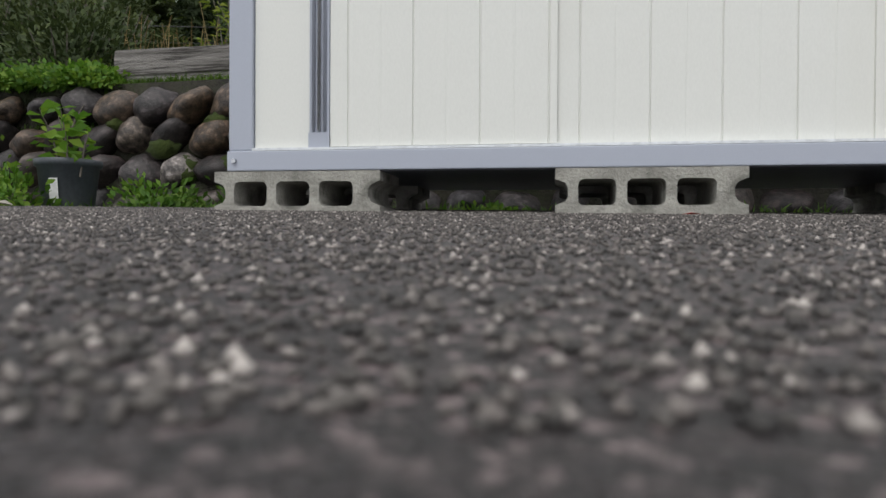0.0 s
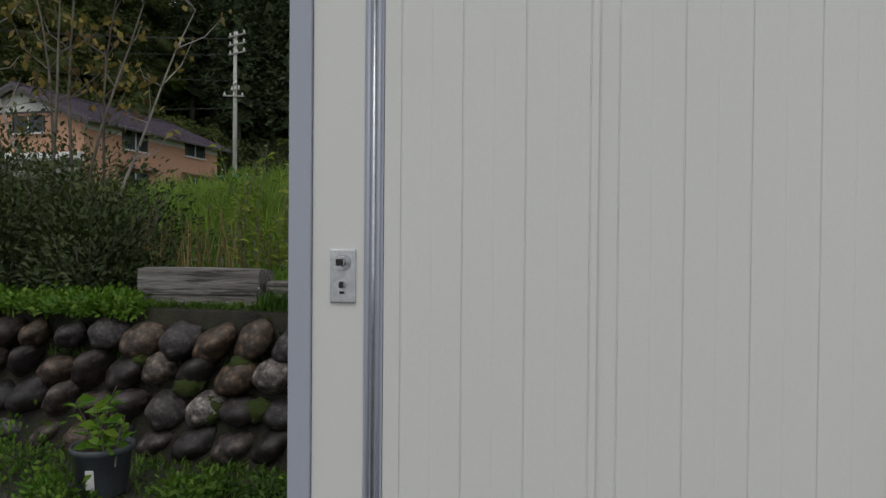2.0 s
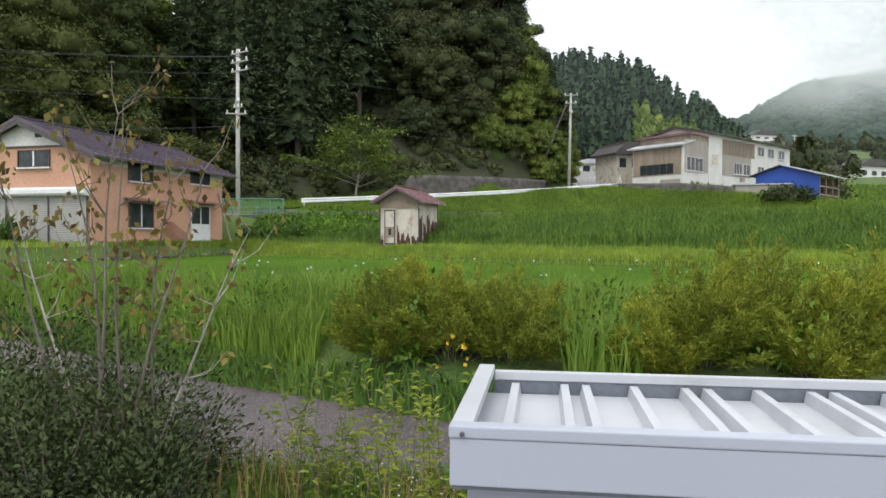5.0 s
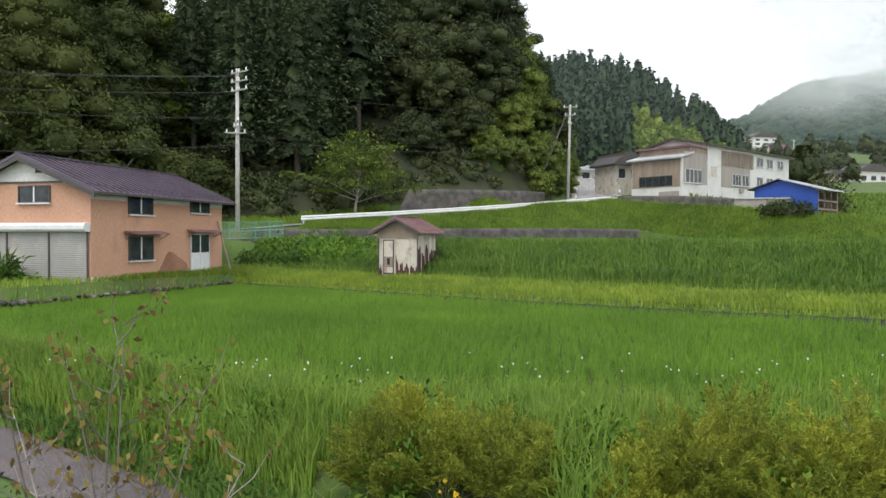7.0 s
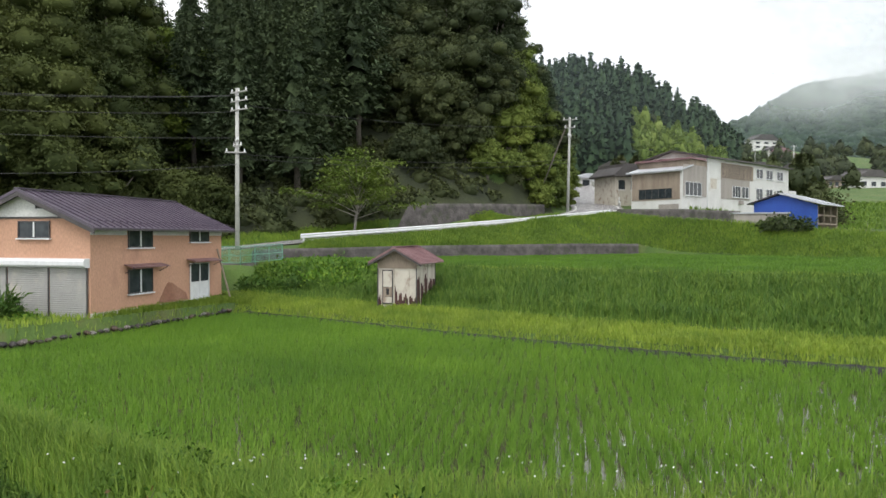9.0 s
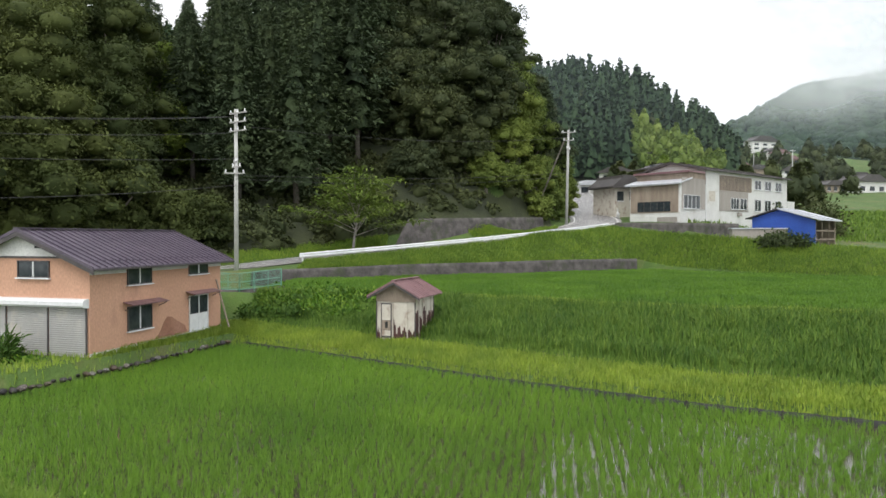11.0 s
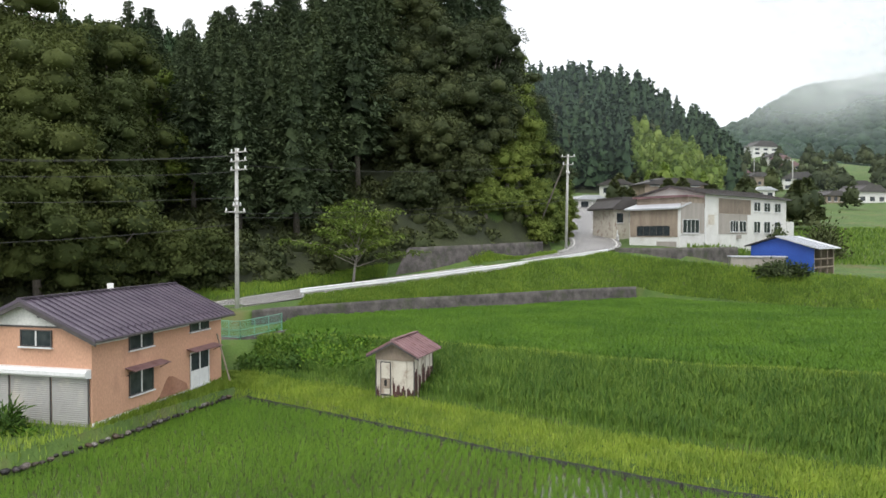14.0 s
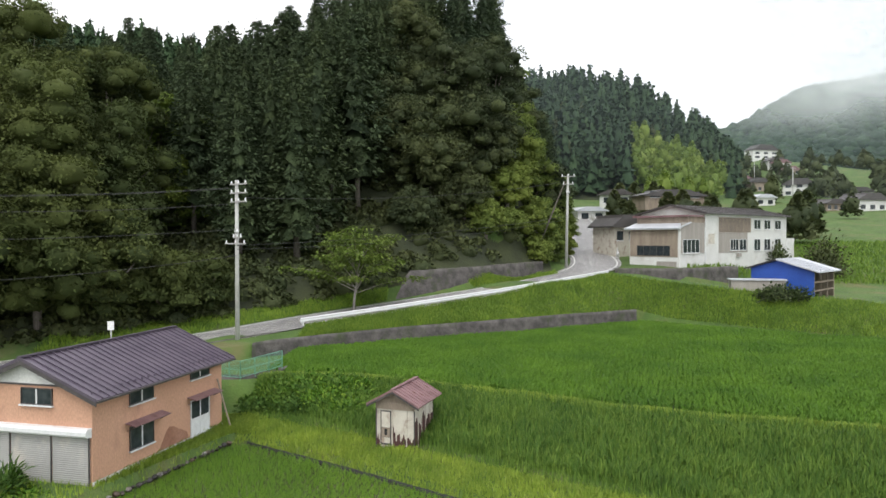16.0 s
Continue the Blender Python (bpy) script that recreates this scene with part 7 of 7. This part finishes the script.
def shrub_tree():
    """Thin many-stemmed young tree with sparse, curling, drying leaves."""
    rng = np.random.default_rng(140)
    tree = thing("young_tree", None, "young many-stemmed tree with sparse curling dry leaves", "tree")
    tips = []
    stems = [(-2.82, 4.80, -0.55, 2.1), (-2.55, 4.70, -0.1, 2.75), (-2.48, 4.66, 0.45, 2.3), (-2.62, 4.75, -0.3, 2.5), (-2.38, 4.72, 0.75, 1.9), (-2.70, 4.62, 0.15, 2.65), (-2.45, 4.85, 0.25, 2.2), (-3.0, 4.9, -0.5, 2.4)]
    for k, (x, y, lx, h) in enumerate(stems):
        bm = bmesh.new()
        ly = rng.uniform(-0.25, 0.25)
        pts = [np.array([x + lx * t ** 1.6 + 0.03 * math.sin(t * 7 + k), y + ly * t ** 1.4, 0.82 + h * t]) for t in np.linspace(0, 1, 9)]
        tube(bm, [tuple(p) for p in pts], [0.017 - 0.0018 * i for i in range(9)], 6)
        for i in range(4, 9):
            for j in range(2):
                a = rng.uniform(0, 2 * np.pi)
                ln = rng.uniform(0.25, 0.6)
                e = pts[i] + np.array([math.cos(a) * ln * 0.6, math.sin(a) * ln * 0.5, ln * rng.uniform(0.35, 0.8)])
                m = (pts[i] + e) / 2 + np.array([math.cos(a) * 0.04, 0, -0.03])
                tube(bm, [tuple(pts[i]), tuple(m), tuple(e)], [0.005, 0.0035, 0.0015], 4, False)
                tips += [e, m, e * 0.7 + m * 0.3, e * 0.4 + m * 0.6]
        part("stem", bm, M["bark_pale"] if k % 4 == 0 else M["bark"], tree, smooth=True)
    tips = np.array(tips)
    tips = tips[tips[:, 2] > 1.9]
    idx = np.repeat(np.arange(len(tips)), 4)
    idx = idx[rng.random(len(idx)) < 0.42]
    n = len(idx)
    p = tips[idx] + rng.normal(size=(n, 3)) * 0.03
    d = unit(rng.normal(size=(n, 3)) * [1, 1, 0.4] + [0, 0, -1.0])
    ln = rng.uniform(0.035, 0.078, n)
    from_arrays("foliage", *kites(p, d, ln, ln * 0.66, 0.1, rng), M["leaf_dry"], tree, "curled yellow-brown leaves")


shrub_tree()


def upright_plants(name, mat, pts, h0, h1, seed, label, leaf=0.06, per=26, spread=0.12, stem=None, width=0.3):
    """Leafy stems standing close together."""
    rng = np.random.default_rng(seed)
    pl = thing(name, None, label, "plant")
    bm = bmesh.new()
    P, Dr, Ln = [], [], []
    for x, y, z in pts:
        h = rng.uniform(h0, h1)
        lean = rng.normal(0, spread, 2)
        tube(bm, [(x, y, z - 0.03), (x + lean[0] * 0.4, y + lean[1] * 0.4, z + h * 0.55), (x + lean[0], y + lean[1], z + h)], [0.005, 0.0035, 0.0015], 4, False)
        t = rng.uniform(0.12, 1.0, per)
        P.append(np.stack([x + lean[0] * t, y + lean[1] * t, z + h * t], -1))
        a = rng.uniform(0, 2 * np.pi, per)
        Dr.append(unit(np.stack([np.cos(a), np.sin(a), rng.uniform(0.1, 0.9, per)], -1)))
        Ln.append(leaf * rng.uniform(0.6, 1.3, per))
    tagged(part("stem", bm, stem or M["bark"], pl), kind="stuff")
    if leaf > 0:
        P, Dr, Ln = np.vstack(P), np.vstack(Dr), np.concatenate(Ln)
        from_arrays("leaves", *kites(P, Dr, Ln, Ln * width, 0.25, rng), mat, pl)
    return pl


rg = random.Random(33)
gp = lambda n, x0, x1, y0, y1: [(x, y, gz(x, y)) for x, y in ((rg.uniform(x0, x1), rg.uniform(y0, y1)) for _ in range(n))]
upright_plants("willow_sapling", M["leaf_yellow"], gp(20, -1.50, -0.90, 4.5, 4.95), 0.40, 1.0, 150, "bright green willowy saplings beside the lane", 0.075, 40, 0.16, width=0.22)
upright_plants("willow_sapling", M["leaf_yellow"], gp(18, -0.85, -0.25, 4.3, 4.7), 0.35, 0.95, 151, "bright green willowy saplings beside the lane", 0.07, 40, 0.14, width=0.22)
upright_plants("dry_stalks", M["stem_dry"], gp(60, -1.95, -1.2, 4.2, 4.9), 0.25, 0.55, 152, "thin dry brown flower stalks in the garden", 0.02, 10, 0.07, M["stem_dry"])
upright_plants("dry_stalks", M["stem_dry"], gp(50, -0.95, 0.1, 4.0, 4.5), 0.2, 0.45, 153, "thin dry brown flower stalks behind the shed", 0.02, 10, 0.08, M["stem_dry"])


def patch(name, mat, n, x0, x1, y0, y1, h0, h1, w, seed, label, lift=0.0, lean=0.8):
    rng = np.random.default_rng(seed)
    p = np.stack([rng.uniform(x0, x1, n), rng.uniform(y0, y1, n), np.zeros(n)], -1)
    p[:, 1] += np.array([wall_y(x) - wall_y(-1.2) for x in p[:, 0]])
    p[:, 2] = ground_z(p[:, 0], p[:, 1]) + lift - 0.02
    v, f = blades(p, rng.uniform(h0, h1, n), np.full(n, w), rng.uniform(0.2, 1.0, n) * lean, rng)
    return tagged(from_arrays(name, v, f, mat), label, "grass", kind="stuff")


patch("beam_grass", M["leaf_bright"], 3800, -1.75, 0.8, 3.95, 4.35, 0.08, 0.22, 0.009, 160, "fresh grass growing along the timber beams")
patch("garden_grass", M["grass"], 5200, -2.1, 1.6, 4.2, 5.2, 0.08, 0.26, 0.010, 161, "grass and weeds in the garden strip")
patch("overhang_weeds", M["grass_dark"], 3200, -1.02, 0.8, 3.60, 3.86, 0.05, 0.15, 0.010, 162, "dark weeds hanging over the boulder wall", 0.02, 1.2)
patch("edge_moss", M["grass_dark"], 2600, -2.2, -0.9, 3.60, 3.78, 0.02, 0.07, 0.008, 164, "low dark weeds between boulders and beam", 0.02, 1.2)
patch("strip_grass", M["grass_dark"], 2600, -3.2, 1.8, 2.72, 3.30, 0.02, 0.09, 0.010, 165, "low dark weeds on the soil strip below the wall")
patch("foot_weeds", M["grass_dark"], 1100, -2.6, 1.8, 3.28, 3.42, 0.03, 0.10, 0.012, 163, "dark weeds along the foot of the boulder wall")

# white flower dots among the weeds
rng = np.random.default_rng(170)
def flowers(name, n, x0, x1, y0, y1, z0, z1, size, mat, seed, label):
    r = np.random.default_rng(seed)
    p = np.stack([r.uniform(x0, x1, n), r.uniform(y0, y1, n), r.uniform(z0, z1, n)], -1)
    idx = np.repeat(np.arange(n), 5)
    a = np.tile(np.arange(5) * 2 * np.pi / 5, n)
    d = unit(np.stack([np.cos(a), np.full(5 * n, -0.5), np.sin(a)], -1))
    ln = np.full(5 * n, size)
    v, f = kites(p[idx], d, ln, ln * 0.7, 0.0, r)
    return tagged(from_arrays(name, v, f, mat), label, "flowers", kind="stuff")


flowers("white_flowers", 46, -1.2, 0.5, 3.66, 3.80, 0.86, 1.06, 0.008, M["white_label"], 171, "tiny white flowers on the weeds over the wall")
flowers("white_flowers", 60, -1.1, 0.4, 4.2, 4.7, 1.05, 1.25, 0.008, M["white_label"], 172, "tiny white flowers in the garden grass")
flowers("white_flowers", 60, -7.0, 9.0, 10.2, 11.4, 2.0, 2.35, 0.022, M["white_label"], 173, "white umbel flowers on the paddy edge")
M["petal_yellow"] = surface("yellow_petal", (0.70, 0.42, 0.02), (0.80, 0.52, 0.03), 5, 40, 0.7)
flowers("yellow_flowers", 9, -0.55, -0.2, 7.0, 7.5, 1.35, 1.75, 0.03, M["petal_yellow"], 174, "yellow daisies beside the lane")

# ground cover and moss on the wall
for k, (x, y, z, r) in enumerate(((-2.35, 3.86, 0.86, 0.24), (-2.0, 3.80, 0.86, 0.24), (-1.78, 3.76, 0.85, 0.16), (-2.7, 3.95, 0.87, 0.2))):
    weeds("ground_cover", 1500, (x, y, z), (r, r * 0.7, 0.09), 0.035, M["leaf_bright"], 180 + k, "bright green creeping ground cover on the wall top", 22, 0.6)
for k, (x, z, r) in enumerate(((-1.33, 0.50, 0.055), (-1.22, 0.38, 0.07), (-1.05, 0.62, 0.045), (-0.95, 0.40, 0.06), (-1.6, 0.62, 0.04), (-2.6, 0.5, 0.07))):
    bm = bmesh.new()
    bmesh.ops.create_icosphere(bm, subdivisions=3, radius=1.0)
    for vtx in bm.verts:
        vtx.co *= 1 + 0.35 * noise.noise(vtx.co * 2.2 + Vector((k * 5, 0, 0)))
        vtx.co = Vector((vtx.co.x * r * 1.4, vtx.co.y * 0.05, vtx.co.z * r))
    ob = part("moss_cushion", bm, M["moss"], smooth=True)
    ob.matrix_world = pose(x, wall_y(x) + 0.045 + 0.16 * (z - 0.2), z)
    tagged(ob, "olive moss cushion between the boulders", "moss")
for k, (x, y, r, h, m) in enumerate(((-1.10, 2.86, 0.13, 0.14, "leaf_bright"), (-1.0, 2.95, 0.12, 0.10, "grass_dark"), (-0.75, 2.92, 0.13, 0.13, "grass_dark"), (-1.62, 2.80, 0.13, 0.16, "leaf_bright"), (-1.95, 3.1, 0.2, 0.34, "leaf_bright"), (-0.6, 3.1, 0.16, 0.13, "grass"), (0.22, 2.95, 0.16, 0.07, "leaf_bright"), (1.05, 2.85, 0.12, 0.06, "leaf_bright"))):
    weeds("leafy_weed", 420, (x, y, gz(x, y)), (r * 0.9, r * 0.7, h * 0.9), 0.038, M[m], 190 + k, "low leafy weeds at the foot of the boulder wall", 12, 0.45)


# potted plant
def build_pot():
    x, y = -1.49, 2.97
    z = gz(x, y)
    pot = thing("plant_pot", pose(x, y, z + 0.002) @ Matrix.Diagonal((0.92, 0.92, 1.17, 1)), "dark grey plastic plant pot with blank white label", "plant pot")
    bm = bmesh.new()
    prof = [(0.0, 0.0), (0.098, 0.0), (0.104, 0.01), (0.126, 0.155), (0.137, 0.158), (0.140, 0.180), (0.130, 0.182), (0.124, 0.150), (0.0, 0.148)]
    seg = 32
    rings = [[bm.verts.new((r * math.cos(2 * math.pi * k / seg), r * math.sin(2 * math.pi * k / seg), h)) for k in range(seg)] for r, h in prof[1:-1]]
    for r0, r1 in zip(rings, rings[1:]):
        for k in range(seg):
            bm.faces.new((r0[k], r0[(k + 1) % seg], r1[(k + 1) % seg], r1[k]))
    bm.faces.new(rings[0][::-1])
    bmesh.ops.recalc_face_normals(bm, faces=bm.faces[:])
    part("body", bm, M["pot"], pot, smooth=True)
    bm = bmesh.new()
    bmesh.ops.create_circle(bm, cap_ends=True, segments=32, radius=0.122, matrix=Matrix.Translation((0, 0, 0.150)))
    part("earth", bm, M["soil"], pot)
    lab = boxpart("label", (-0.02, -0.1062, 0.045, 0.018, -0.1042, 0.13), M["white_label"], pot, "blank white paper label")
    lab.matrix_basis = pose(0, 0, 0, 8.6, 0, 0)
    up = upright_plants("pot_plant", M["leaf_bright"], [(x + rg.uniform(-0.09, 0.09), y + rg.uniform(-0.09, 0.09), z + 0.17) for _ in range(9)], 0.06, 0.30, 200, "leafy green and yellowing plant in the pot", 0.075, 12, 0.07, width=0.45)


build_pot()


# loose chips on the asphalt where the driveway lies nearest
def chips(n, x0, x1, y0, y1, s0, s1, seed, mat, label):
    r = np.random.default_rng(seed)
    p = np.stack([r.uniform(x0, x1, n), y0 + (y1 - y0) * r.random(n) ** 1.3, np.zeros(n)], -1)
    p[:, 2] = ground_z(p[:, 0], p[:, 1]) + 0.0006 + 0.03
    p[:, 2] -= 0.03
    octa = np.array([(1, 0, 0), (0, 1, 0), (-1, 0, 0), (0, -1, 0), (0, 0, 0.75), (0, 0, -0.6)], float)
    fac = np.array([(0, 1, 4), (1, 2, 4), (2, 3, 4), (3, 0, 4), (1, 0, 5), (2, 1, 5), (3, 2, 5), (0, 3, 5)])
    a = r.uniform(0, 2 * np.pi, n)
    s = r.uniform(s0, s1, n)
    o = octa[None] * (s[:, None, None] * r.uniform(0.6, 1.35, (n, 6, 1)))
    v = np.empty_like(o)
    v[..., 0] = o[..., 0] * np.cos(a)[:, None] - o[..., 1] * np.sin(a)[:, None]
    v[..., 1] = o[..., 0] * np.sin(a)[:, None] + o[..., 1] * np.cos(a)[:, None]
    v[..., 2] = o[..., 2]
    v += p[:, None]
    f = fac[None] + 6 * np.arange(n)[:, None, None]
    return tagged(from_arrays("asphalt_chips", v.reshape(-1, 3), f.reshape(-1, 3), mat), label, "gravel", kind="stuff")


def chip_mat(name, stops):
    m, nt, b = base_mat(name, 0.75)
    geo = nt.nodes.new("ShaderNodeNewGeometry")
    nt.links.new(ramp_node(nt, geo.outputs["Random Per Island"], stops).outputs[0], b.inputs["Base Color"])
    return m


M["chip"] = chip_mat("stone_chip", [(0.0, (0.03, 0.028, 0.027)), (0.5, (0.10, 0.09, 0.083)), (0.85, (0.17, 0.15, 0.14)), (1.0, (0.46, 0.42, 0.39))])
chips(52000, -1.1, 1.2, 0.2, 1.75, 0.0010, 0.0027, 210, M["chip"], "worn stone chips standing out of the coarse asphalt")
chips(9000, -2.4, -0.4, 1.0, 3.1, 0.001, 0.0024, 211, M["chip"], "worn stone chips standing out of the coarse asphalt")
leaf_bm = bmesh.new()
vs = [leaf_bm.verts.new(c) for c in ((-0.03, 0, 0.004), (-0.008, -0.008, 0.014), (0.014, -0.003, 0.018), (0.03, 0.002, 0.006), (0.008, 0.011, 0.012), (-0.014, 0.010, 0.010))]
leaf_bm.faces.new(vs)
fallen = part("fallen_leaf", leaf_bm, M["hut_cream"])
fallen.matrix_world = pose(-1.0, 1.78, gz(-1.0, 1.78) + 0.002)
tagged(fallen, "pale dry curled leaf lying on the asphalt", "leaf")
leaf_bm = bmesh.new()
vs = [leaf_bm.verts.new(c) for c in ((-0.016, 0, 0.002), (0.0, -0.004, 0.005), (0.018, 0.001, 0.003), (0.002, 0.005, 0.006))]
leaf_bm.faces.new(vs)
M["petal_red"] = surface("red_leaf", (0.30, 0.03, 0.02), (0.40, 0.05, 0.03), 5, 40, 0.6)
fallen = part("fallen_leaf", leaf_bm, M["petal_red"])
fallen.matrix_world = pose(0.48, 1.28, gz(0.48, 1.28) + 0.002)
tagged(fallen, "small red leaf lying on the asphalt", "leaf")
